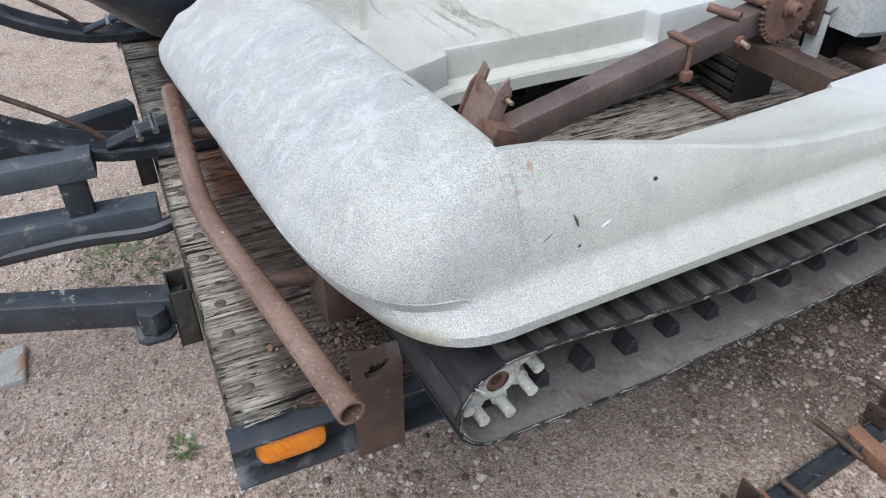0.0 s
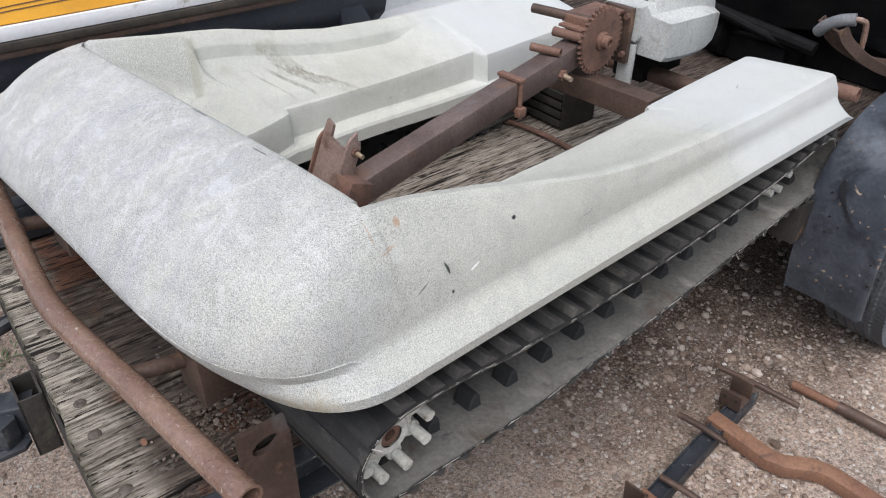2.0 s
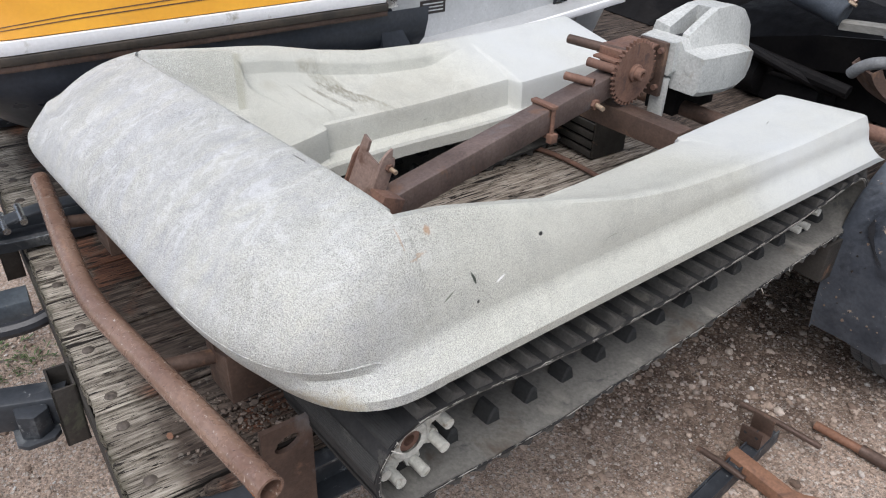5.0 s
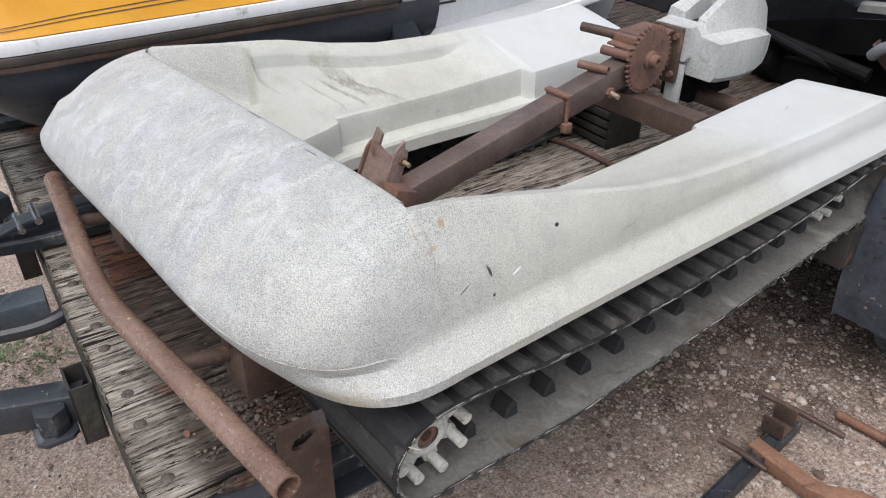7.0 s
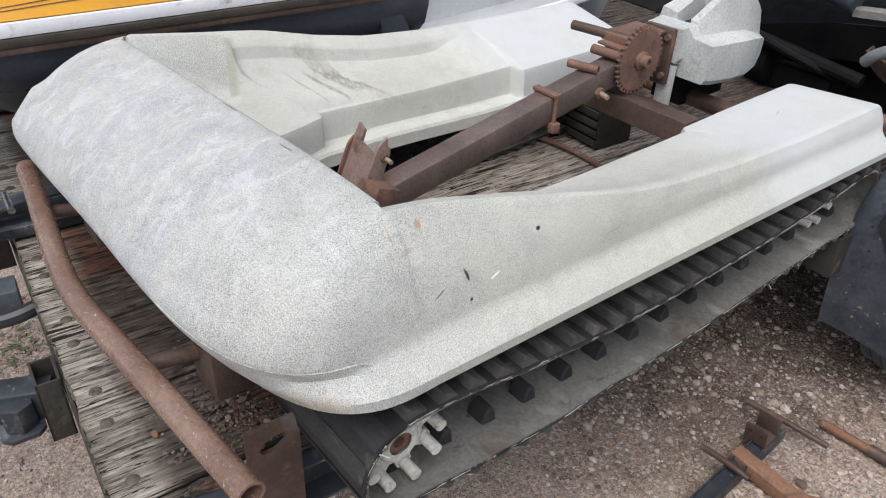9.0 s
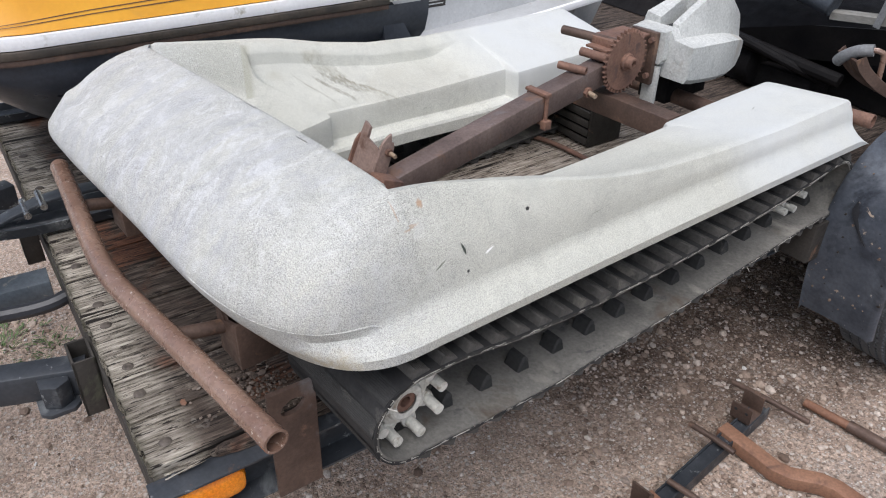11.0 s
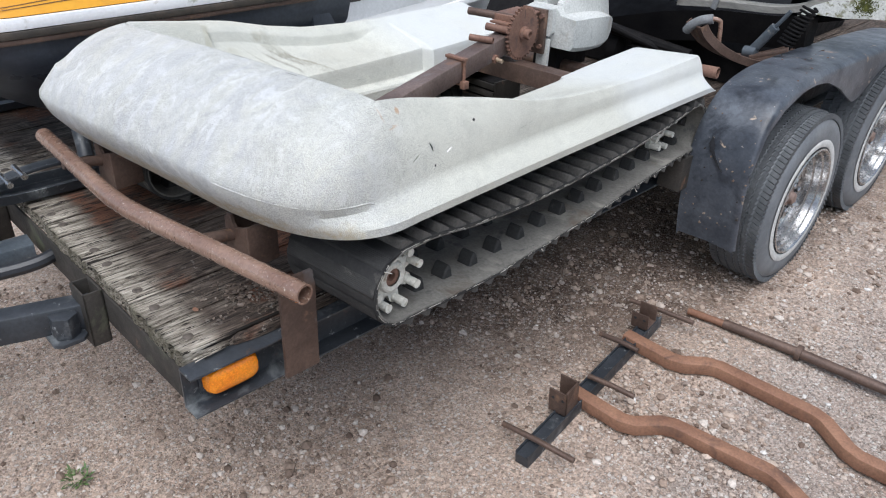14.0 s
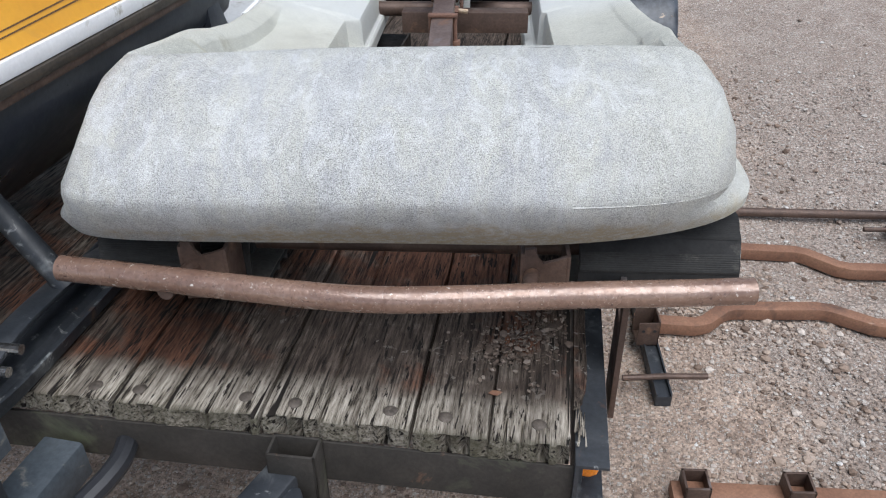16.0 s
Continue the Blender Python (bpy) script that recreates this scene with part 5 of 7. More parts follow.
# ---- rubber tracks ----
def belt_line():
    """The loop of a track seen from its side, as (y, z), with the top run sagging and the rear loose."""
    pts = [(-0.03, 0.223), (0.08, 0.214), (0.20, 0.193), (0.42, 0.170), (0.70, 0.161), (0.97, 0.162), (1.20, 0.175), (1.32, 0.187)]
    pts += [(1.362 + 0.084 * math.cos(a), 0.103 + 0.084 * math.sin(a)) for a in np.linspace(1.45, -1.35, 9)]
    pts += [(1.30, 0.026), (1.05, 0.022), (0.70, 0.013), (0.32, 0.017), (0.12, 0.033), (0.02, 0.046)]
    pts += [(-0.03 + 0.089 * math.cos(a), 0.136 + 0.087 * math.sin(a)) for a in np.linspace(-1.75, -4.3, 9)]
    pts = [Vector((0, *p)) for p in pts]
    ring = smooth_path(pts + pts[:1], 5)[:-1]
    # even steps
    seg = [(b - a).length for a, b in zip(ring, ring[1:] + ring[:1])]
    total, n = sum(seg), 232
    out, i, acc = [], 0, 0.0
    for k in range(n):
        d = total * k / n
        while acc + seg[i] < d:
            acc += seg[i]
            i += 1
        out.append(ring[i].lerp(ring[(i + 1) % len(ring)], (d - acc) / seg[i]))
    return out


LINE = belt_line()
NORMALS = []
for k, p in enumerate(LINE):
    d = LINE[(k + 1) % len(LINE)] - LINE[k - 1]
    NORMALS.append(Vector((0, -d.z, d.y)).normalized())


def belt(x0, x1, lo, hi, ragged=0.0, seed=1):
    rng = random.Random(seed)
    bm = B()
    n = len(LINE)
    loops = []
    for k in range(n):
        p, nn = LINE[k], NORMALS[k]
        j0, j1 = rng.uniform(-ragged, ragged), rng.uniform(-ragged, ragged)
        loops.append([p + nn * lo + Vector((x0 + j0, 0, 0)), p + nn * lo + Vector((x1 + j1, 0, 0)), p + nn * hi + Vector((x1 + j1, 0, 0)), p + nn * hi + Vector((x0 + j0, 0, 0))])
    vs = [[bm.verts.new(p) for p in lp] for lp in loops]
    for k in range(n):
        a, b = vs[k], vs[(k + 1) % n]
        for i in range(4):
            j = (i + 1) % 4
            bm.faces.new((a[i], a[j], b[j], b[i]))
    return bm


def cleat_mesh(w):
    """A crosswise cleat: a wedge with a sloping tread face and fine ribs."""
    bm = B()
    prof = [(-0.017, 0.0), (-0.013, 0.017), (-0.009, 0.0185)]
    for i in range(7):
        y, z = -0.0075 + 0.0038 * i, 0.0175 - 0.0021 * i
        prof += [(y, z - 0.0022), (y + 0.0008, z + 0.0006), (y + 0.0022, z + 0.0002)]
    prof.append((0.020, 0.0))
    rings(bm, [[Vector((x, a, b)) for a, b in prof] for x in (-w / 2, -w / 6 - 0.004, -w / 6, w / 6, w / 6 + 0.004, w / 2)])
    return bm


def track(sgn, label):
    tk = thing("rubber_track", VEHICLE, (sgn * 0.42, 0.7, 0.0), label, "track", "tracks of the vehicle")
    x0, x1 = sorted((sgn * 0.287, sgn * 0.558))
    part("belt", belt(x0, x1, -0.001, 0.005, 0.0016, 3), RUBBER, tk, "dusty black rubber belt with frayed edges", 60)
    part("belt_lining", belt(x0 + 0.001, x1 - 0.001, -0.005, -0.0012, 0.001, 5), RUBBER_INSIDE, tk, "grey dusty inner face of belt", 60)
    n = len(LINE)
    me = flush = None
    step = 4
    for k in range(0, n, step):
        p, nn = LINE[k], NORMALS[k]
        ahead = Vector((0, nn.z, -nn.y))
        m = Matrix((Vector((1, 0, 0)), ahead, nn)).transposed().to_4x4()
        m.translation = (p + nn * 0.0045 + Vector((sgn * 0.4225, 0, 0)) - ORIGIN[tk]) * UNIT
        if me is None:
            bm = cleat_mesh(0.266)
            bmesh.ops.scale(bm, vec=(UNIT,) * 3, verts=bm.verts)
            finish(bm, 12)
            me = bpy.data.meshes.new("cleat")
            bm.to_mesh(me)
            bm.free()
            me.materials.append(LUG)
        # round the front the cleats are worn nearly flush
        worn = 1 - 0.86 * ease(-nn.y, 0.10, 0.5)
        if worn < 0.7 and flush is None:
            flush = me.copy()
            flush.materials[0] = RUBBER
        ob = new("cleat", flush if worn < 0.7 else me)
        ob.parent, ob.matrix_basis = tk, m @ Matrix.Diagonal((1, 1, worn, 1))
    lug = None
    rng = random.Random(8)
    for k in range(2, n, 7):
        p, nn = LINE[k], NORMALS[k]
        ahead = Vector((0, nn.z, -nn.y))
        for xo in (0.368, 0.475):
            m = Matrix((Vector((1, 0, 0)), ahead, -nn)).transposed().to_4x4()
            m.translation = (p - nn * 0.0045 + Vector((sgn * xo, 0, 0)) - ORIGIN[tk]) * UNIT
            if lug is None:
                bm = B()
                rings(bm, [[Vector((x, a, b)) for a, b in ((-0.016 * q, 0), (-0.010 * q, 0.024 * h), (-0.003, 0.032 * h), (0.005, 0.031 * h), (0.011 * q, 0.020 * h), (0.018 * q, 0))] for x, q, h in ((-0.021, 0.85, 0.80), (-0.018, 1.0, 1.0), (0.017, 1.0, 1.0), (0.021, 0.85, 0.75))])
                bmesh.ops.scale(bm, vec=(UNIT,) * 3, verts=bm.verts)
                finish(bm, 12)
                lug = bpy.data.meshes.new("drive_lug")
                bm.to_mesh(lug)
                bm.free()
                lug.materials.append(RUBBER)
            ob = new("drive_lug", lug)
            ob.parent, ob.matrix_basis = tk, m
    # frayed cords at the outer edge
    bm = B()
    for k in range(420):
        i = rng.randrange(n)
        p, nn = LINE[i], NORMALS[i]
        a = p + Vector((sgn * 0.557, 0, 0)) + nn * rng.uniform(-0.003, 0.003)
        ln = rng.uniform(0.001, 0.0035) if rng.random() < 0.98 else rng.uniform(0.010, 0.018)
        b = a + Vector((sgn * 0.4, rng.uniform(-0.8, 0.8), rng.uniform(-1.0, 0.4))).normalized() * ln
        rod(bm, [a, b], 0.0006 if ln < 0.01 else 0.0011, 4)
    # the bare cord core shows along the cut edge
    k0 = 0
    while k0 < n:
        run = rng.randrange(4, 11)
        pts = [LINE[i % n] + Vector((sgn * (0.5578 + rng.uniform(-0.0006, 0.0008)), 0, 0)) + NORMALS[i % n] * rng.uniform(-0.0005, 0.002) for i in range(k0, min(k0 + run, n) + 1)]
        rod(bm, pts, rng.uniform(0.0005, 0.0011), 5)
        k0 += run + rng.randrange(0, 5)
    part("cord_fray", bm, FRAY, tk, kind="stuff")
    # pegged end wheels
    for yc, zc in ((-0.028, 0.136), (1.268, 0.114)):
        bm = B()
        xa = 0.487 if yc < 0 else 0.458
        prof = [(xa, 0.020), (xa, 0.046), (xa + 0.004, 0.050), (xa + 0.018, 0.050), (xa + 0.022, 0.044), (xa + 0.022, 0.038), (xa + 0.030, 0.034), (xa + 0.032, 0.030), (xa + 0.030, 0.0205)]
        lathe(bm, [(d * sgn, r) for d, r in prof], (0, yc, zc), "x", 32, False)
        wh = part("drive_sprocket", bm, NYLON, tk, "dirty white nylon pegged sprocket")
        for k in range(8):
            bm = B()
            a = 2 * math.pi * k / 8 + 0.25
            c, s = math.cos(a), math.sin(a)
            ux, uz = Vector((0, c, s)), Vector((0, -s, c))
            cen = Vector((0, yc, zc))
            arm = [cen + ux * r + uz * w for r, w in ((0.040, -0.016), (0.066, -0.014), (0.075, -0.007), (0.075, 0.007), (0.066, 0.014), (0.040, 0.016))]
            rings(bm, [[q + Vector((sgn * (xa + 0.002), 0, 0)) for q in arm], [q + Vector((sgn * (xa + 0.017), 0, 0)) for q in arm]])
            part("sprocket_arm", bm, NYLON, wh)
        for k in range(8):
            a = 2 * math.pi * k / 8 + 0.25
            pin = Vector((sgn * (xa + 0.012), yc + 0.064 * math.cos(a), zc + 0.064 * math.sin(a)))
            bm = B()
            rod(bm, [pin, pin + Vector((sgn * 0.038, 0, 0))], 0.0100, 12)
            part("peg", bm, NYLON, wh)
        bm = B()
        rod(bm, [(sgn * (xa - 0.017), yc, zc), (sgn * (xa + 0.026), yc, zc)], 0.0205, 20, 0.0105)
        part("axle_tube", bm, RUST, wh, "rusty axle tube end")
    bm = B()
    rod(bm, [(sgn * 0.27, -0.028, 0.136), (sgn * 0.30, -0.028, 0.136)], 0.016, 12)
    part("axle", bm, RUST_DARK, tk)


track(1, "worn black rubber track on white sprockets, overhanging the trailer edge")
track(-1, "worn black rubber track on white sprockets, standing on planks")

# ---- chassis of the vehicle ----
chassis = thing("vehicle_chassis", VEHICLE, (0, 0.6, 0), "rusty square-tube chassis with sprocket gear between the tracks", "chassis")
bm = B()
spine = [(0.004, 0.300, 0.214), (0.003, 0.345, 0.223), (0.003, 0.78, 0.304), (0.0, 1.16, 0.370)]
sweep(bm, rect(0.057, 0.062, 0.005), spine)
part("spine_tube", bm, TUBE, chassis, "dark rusted square steel tube")
bm = B()
box(bm, -0.13, 0.24, 1.015, 1.075, 0.225, 0.285, 0.003)
part("cross_tube", bm, RUST_DARK, chassis, "rusted square cross tube")
bm = B()
rod(bm, [(-0.28, 1.33, 0.215), (0.28, 1.33, 0.215)], 0.024, 14)
part("rear_axle", bm, RUST_DARK, chassis, "rusty rear axle pipe")
bm = B()
rod(bm, [(-0.27, -0.028, 0.136), (0.27, -0.028, 0.136)], 0.017, 12)
part("front_axle", bm, RUST_DARK, chassis)
for x in (-0.04, 0.031):
    bm = B()
    prism(bm, [(1.03, 0.31), (1.10, 0.30), (1.20, 0.345), (1.20, 0.425), (1.03, 0.415)], 0, x - 0.004, x + 0.004, 0.001)
    part("gear_plate", bm, RUST_DARK, chassis)
# strap clamp round the tube
bm = B()
for pth in ([(-0.028, 0.778, 0.262), (-0.028, 0.778, 0.338)], [(0.037, 0.778, 0.262), (0.037, 0.778, 0.338)]):
    rod(bm, pth, 0.0055, 10)
box(bm, -0.034, 0.043, 0.768, 0.788, 0.3355, 0.3445, 0.003)
box(bm, 0.031, 0.050, 0.766, 0.790, 0.250, 0.274, 0.003)
box(bm, -0.032, 0.040, 0.770, 0.786, 0.258, 0.266, 0.002)
part("strap_clamp", bm, RUST, chassis, "rusty strap clamp round the tube")
# bushes and pins on top
bm = B()
rod(bm, [(-0.045, 0.900, 0.372), (0.030, 0.925, 0.370)], 0.0105, 14, 0.007)
part("bush", bm, RUST, chassis)
bm = B()
rod(bm, [(-0.045, 0.985, 0.392), (0.036, 1.000, 0.390)], 0.012, 14, 0.008)
part("bush", bm, RUST, chassis)
bm = B()
rod(bm, [(-0.150, 1.022, 0.418), (0.030, 1.055, 0.418)], 0.0125, 14)
part("cross_pin", bm, RUST_DARK, chassis, "dark steel cross pin")
bm = B()
box(bm, -0.06, 0.035, 1.03, 1.17, 0.405, 0.427, 0.003)
box(bm, -0.045, 0.030, 1.000, 1.030, 0.402, 0.409, 0.002)
box(bm, -0.045, 0.030, 1.024, 1.031, 0.405, 0.428, 0.002)
part("top_plate", bm, RUST, chassis)
bm = B()
rod(bm, [(0.022, 0.940, 0.312), (0.066, 0.932, 0.310)], 0.0065, 10)
part("bolt", bm, BRASS, chassis, "bright bolt shank")
bm = B()
lathe(bm, [(0.030, 0.014), (0.040, 0.014)], (0, 0.937, 0.311), "x", 6)
part("nut", bm, RUST, chassis)


def gear():
    bm = B()
    n, r0, r1 = 36, 0.0775, 0.0872
    yc, zc = 1.062, 0.374
    out = []
    for k in range(n):
        for da, r in ((-0.45, r0), (-0.20, r0), (-0.10, r1), (0.10, r1), (0.20, r0)):
            a = 2 * math.pi * (k + da) / n
            out.append((yc + r * math.cos(a), zc + r * math.sin(a)))
    prism(bm, out, 0, 0.040, 0.049)
    return bm


g = part("gear", gear(), RUST, chassis, "brown rusted toothed sprocket gear")
bm = B()
lathe(bm, [(0.028, 0.024), (0.056, 0.024), (0.059, 0.020), (0.059, 0.0175), (0.074, 0.0165), (0.076, 0.014), (0.076, 0.0085), (0.062, 0.0075)], (0, 1.062, 0.374), "x", 24)
part("gear_hub", bm, RUST, g, "rusted gear hub with shaft end")
# bracket at the head of the tube
bm = B()
tilt = Matrix.Translation((-0.022, 0.268, 0.236)) @ pose(0, 0, 0, -24, 0, 0)
# broad web with a narrow ear at one side, a long strip with a ragged head, a foot on the tube
prism(bm, [(-0.072, -0.02), (0.020, -0.02), (0.018, 0.074), (-0.044, 0.086), (-0.044, 0.112), (-0.068, 0.120), (-0.072, 0.08)], 1, -0.005, 0.002, 0.001)
bmesh.ops.transform(bm, matrix=tilt, verts=bm.verts)
web = part("head_bracket", bm, RUST_DUSTY, chassis, "rusty welded head bracket", 25)
bm = B()
prism(bm, [(-0.020, -0.03), (0.018, -0.03), (0.016, 0.090), (0.010, 0.104), (0.004, 0.098), (-0.004, 0.122), (-0.012, 0.112), (-0.020, 0.096)], 0, 0.026, 0.033, 0.001)
bmesh.ops.transform(bm, matrix=tilt, verts=bm.verts)
part("strip", bm, RUST_DUSTY, web)
bm = B()
prism(bm, [(-0.014, -0.02), (0.012, -0.02), (0.010, 0.078), (-0.006, 0.090), (-0.014, 0.070)], 0, -0.074, -0.068, 0.001)
bmesh.ops.transform(bm, matrix=tilt, verts=bm.verts)
part("strip", bm, RUST, web)
bm = B()
box(bm, 0.034, 0.085, -0.028, 0.030, -0.03, 0.032, 0.003, tilt)
part("foot", bm, RUST, web)
bm = B()
rod(bm, [tilt @ Vector((0.006, 0, 0.082)), tilt @ Vector((0.058, 0.004, 0.079))], 0.0050, 10)
part("bracket_bolt", bm, BRASS, web, "bright worn bolt")
bm = B()
rod(bm, [tilt @ Vector((0.0335, 0.001, 0.081)), tilt @ Vector((0.041, 0.001, 0.0805))], 0.0095, 6)
part("nut", bm, RUST, web)
# bent front guard pipe on two saddles
guard = thing("guard_pipe", VEHICLE, (0, -0.28, 0), "bent rusty brown steel guard pipe ahead of the nose", "pipe")
bm = B()
rod(bm, smooth_path([(-0.545, -0.252, 0.213), (-0.42, -0.268, 0.212), (-0.28, -0.288, 0.212), (-0.14, -0.306, 0.211), (-0.06, -0.313, 0.211), (0.02, -0.312, 0.211), (0.12, -0.304, 0.211), (0.25, -0.292, 0.212), (0.40, -0.280, 0.212), (0.526, -0.270, 0.213)], 5), 0.0208, 24, 0.0165)
part("pipe", bm, RUST_PIPE, guard, "bent rusty brown pipe, bright where rubbed")
for x in (-0.335, 0.222):
    bm = B()
    rod(bm, [(x - 0.020, -0.200, 0.186), (x - 0.030, -0.292, 0.200)], 0.0135, 12)
    part("stub", bm, RUST_DARK, guard)
    bm = B()
    # a U of folded plate its front cut in a notch at the top
    box(bm, x - 0.040, x - 0.033, -0.202, -0.125, 0.122, 0.226, 0.002)
    box(bm, x + 0.033, x + 0.040, -0.202, -0.125, 0.122, 0.222, 0.002)
    prism(bm, [(x - 0.0335, 0.124), (x + 0.0335, 0.124), (x + 0.0335, 0.222), (x + 0.016, 0.214), (x - 0.004, 0.206), (x - 0.012, 0.216), (x - 0.016, 0.236), (x - 0.0335, 0.234)], 1, -0.202, -0.195, 0.0015)
    box(bm, x - 0.032, x + 0.032, -0.194, -0.125, 0.122, 0.128, 0.002)
    part("saddle", bm, RUST_DARK, guard, "dark maroon rusted steel saddle", 25)

# ---- cast housing on the chassis ----
housing = thing("gearbox_housing", VEHICLE, (0.06, 1.37, 0.25), "grey-white weathered cast housing with slotted top on the chassis", "housing")
bm = B()
def section(y, zn, zb, xo, zs, inner, top):
    """One cross-section: raised underside, sump box with a shelf, narrower upper box with a level-floored slot."""
    (xi, zi), (t0, u0), (t1, u1) = inner, *top
    fall = lambda x: u0 + (u1 - u0) * (x - t0) / (t1 - t0)  # noqa: E731
    s0, s1, floor = 0.054, 0.012, 0.428
    cut = [min(floor, fall(s0) - 0.0005), min(floor, fall(s1) - 0.0005)] if 1.2402 < y < 1.3535 else [fall(s0) - 0.0005, fall(s1) - 0.0005]
    xn = 0.060
    return [Vector((x, y, z)) for x, z in ((-0.050, zn), (xn, zn), (xn + 0.003, zb), (xo - 0.010, zb), (xo, zb + 0.014), (xo, zs), (xi, zi), (t0, u0), (s0, fall(s0)), (s0 - 0.0015, cut[0]), (s1 + 0.0015, cut[1]), (s1, fall(s1)), (t1, u1), (-0.050, 0.5 * (u1 + zn) + 0.01))]


rings(bm, [
    section(1.190, 0.345, 0.343, 0.074, 0.398, (0.0735, 0.412), ((0.070, 0.434), (-0.040, 0.430))),
    section(1.209, 0.345, 0.343, 0.075, 0.400, (0.0745, 0.414), ((0.071, 0.436), (-0.038, 0.432))),
    section(1.211, 0.330, 0.306, 0.149, 0.408, (0.088, 0.415), ((0.073, 0.437), (-0.038, 0.433))),
    section(1.240, 0.326, 0.300, 0.152, 0.406, (0.092, 0.416), ((0.074, 0.440), (-0.036, 0.438))),
    section(1.2405, 0.326, 0.300, 0.152, 0.406, (0.092, 0.416), ((0.074, 0.446), (-0.036, 0.462))),
    section(1.310, 0.318, 0.292, 0.153, 0.402, (0.096, 0.413), ((0.075, 0.482), (-0.028, 0.484))),
    section(1.353, 0.310, 0.288, 0.152, 0.398, (0.097, 0.409), ((0.077, 0.502), (-0.022, 0.496))),
    section(1.354, 0.310, 0.288, 0.152, 0.398, (0.097, 0.409), ((0.077, 0.502), (-0.022, 0.496))),
    section(1.420, 0.310, 0.284, 0.146, 0.391, (0.100, 0.402), ((0.084, 0.504), (-0.016, 0.500))),
    section(1.472, 0.315, 0.290, 0.136, 0.382, (0.100, 0.391), ((0.086, 0.486), (-0.014, 0.484))),
    section(1.520, 0.330, 0.308, 0.118, 0.366, (0.092, 0.376), ((0.080, 0.450), (-0.013, 0.450))),
    section(1.548, 0.342, 0.326, 0.104, 0.352, (0.086, 0.366), ((0.074, 0.428), (-0.012, 0.428)))])
bmesh.ops.recalc_face_normals(bm, faces=bm.faces)
bmesh.ops.bevel(bm, geom=[e for e in bm.edges if len(e.link_faces) == 2 and e.calc_face_angle(0) > 0.30 and e.calc_length() > 0.010], offset=0.0030, segments=2, affect="EDGES", clamp_overlap=True)
shell_part = part("housing_shell", bm, GREY_CAST, housing, "grey-white chalky cast shell with a slot in its top", 24)
# thin black plate on the slot's floor, painted as its deep shade
bm = B()
box(bm, 0.0155, 0.0505, 1.268, 1.350, 0.4284, 0.4300, 0.0004)
part("slot_floor", bm, VINYL, shell_part, "black plate painted as the shade deep in the slot")
bm = B()
box(bm, -0.030, 0.056, 1.172, 1.1885, 0.285, 0.432, 0.003)
face = part("face_plate", bm, RUST_DARK, housing, "dark steel face plate")
for z in (0.312, 0.412):
    bm = B()
    rod(bm, [(0.046, 1.174, z), (0.046, 1.160, z)], 0.008, 8)
    part("plate_bolt", bm, RUST, face)
bm = B()
box(bm, 0.020, 0.066, 1.192, 1.204, 0.21, 0.335, 0.002)
box(bm, 0.020, 0.066, 1.160, 1.204, 0.205, 0.213, 0.002)
part("leg", bm, GREY_CAST, housing, "pale grey bent foot plate")
bm = B()
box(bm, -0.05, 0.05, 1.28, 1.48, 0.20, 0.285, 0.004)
part("sump", bm, BLACK_AND_VOID, housing)

# deck clutter seen in the opening
bm = B()
rod(bm, smooth_path([(-0.80, 1.40, 0.012), (-0.739, 1.432, 0.012), (-0.644, 1.466, 0.013), (-0.514, 1.482, 0.012), (-0.30, 1.47, 0.012)]), 0.008, 8)
solo("brake_rod", bm, RUST, TRAILER, (-0.6, 1.45, 0.004), "thin bent rusty rod lying on deck planks", "rod")
block = thing("suspension_block", TRAILER, (-0.635, 1.62, 0.0), "dark rusted slatted steel suspension block under the chassis", "block")
bm = B()
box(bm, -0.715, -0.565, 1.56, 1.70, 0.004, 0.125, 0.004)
part("core", bm, BLACK_AND_VOID, block, "dark core behind the slats")
for k in range(4):
    bm = B()
    box(bm, -0.720, -0.560, 1.550, 1.558, 0.010 + 0.030 * k, 0.032 + 0.030 * k, 0.002)
    part("slat", bm, BEAM, block)
bm = B()
box(bm, -0.563, -0.556, 1.556, 1.70, 0.004, 0.13, 0.002)
part("side_plate", bm, BEAM, block)

# ---- yellow snowmobile on the far half of the deck ----
sled = thing("snowmobile", TRAILER, (-1.33, 1.0, 0.0), "old yellow snowmobile with black belly pan and bare aluminium tunnel", "snowmobile")
SX, HW = -1.33, 0.38
CREASE = [(-0.20, 0.490), (-0.05, 0.548), (0.08, 0.584), (0.23, 0.618), (0.56, 0.652), (0.80, 0.655), (1.0, 0.645), (1.2, 0.62)]


def hood_point(u, y):
    """u 0..1 from the trim up over the crease to the middle of the hood."""
    zc, nose_in = interp(y, CREASE), ease(-y, -0.12, 0.22)
    w = HW * (1 - 0.42 * nose_in**1.5)
    if u < 0.45:
        t = u / 0.45
        return (w - 0.040 * t - 0.012 * t * (1 - t), 0.490 + (zc - 0.490) * t)
    t = (u - 0.45) / 0.55
    return ((w - 0.040) * (1 - t), zc + 0.105 * (1 - (1 - t) ** 1.9))


def rear_lean(y, z):
    return y - 0.72 * (z - 0.49) * ease(y, 0.55, 1.07)


bm = B()
us = [0, 0.08, 0.18, 0.30, 0.40, 0.44, 0.46, 0.50, 0.58, 0.70, 0.85, 1.0]
ysn = [-0.20, -0.17, -0.12, -0.05, 0.02, 0.10, 0.20, 0.32, 0.45, 0.60, 0.75, 0.90, 1.0, 1.07]
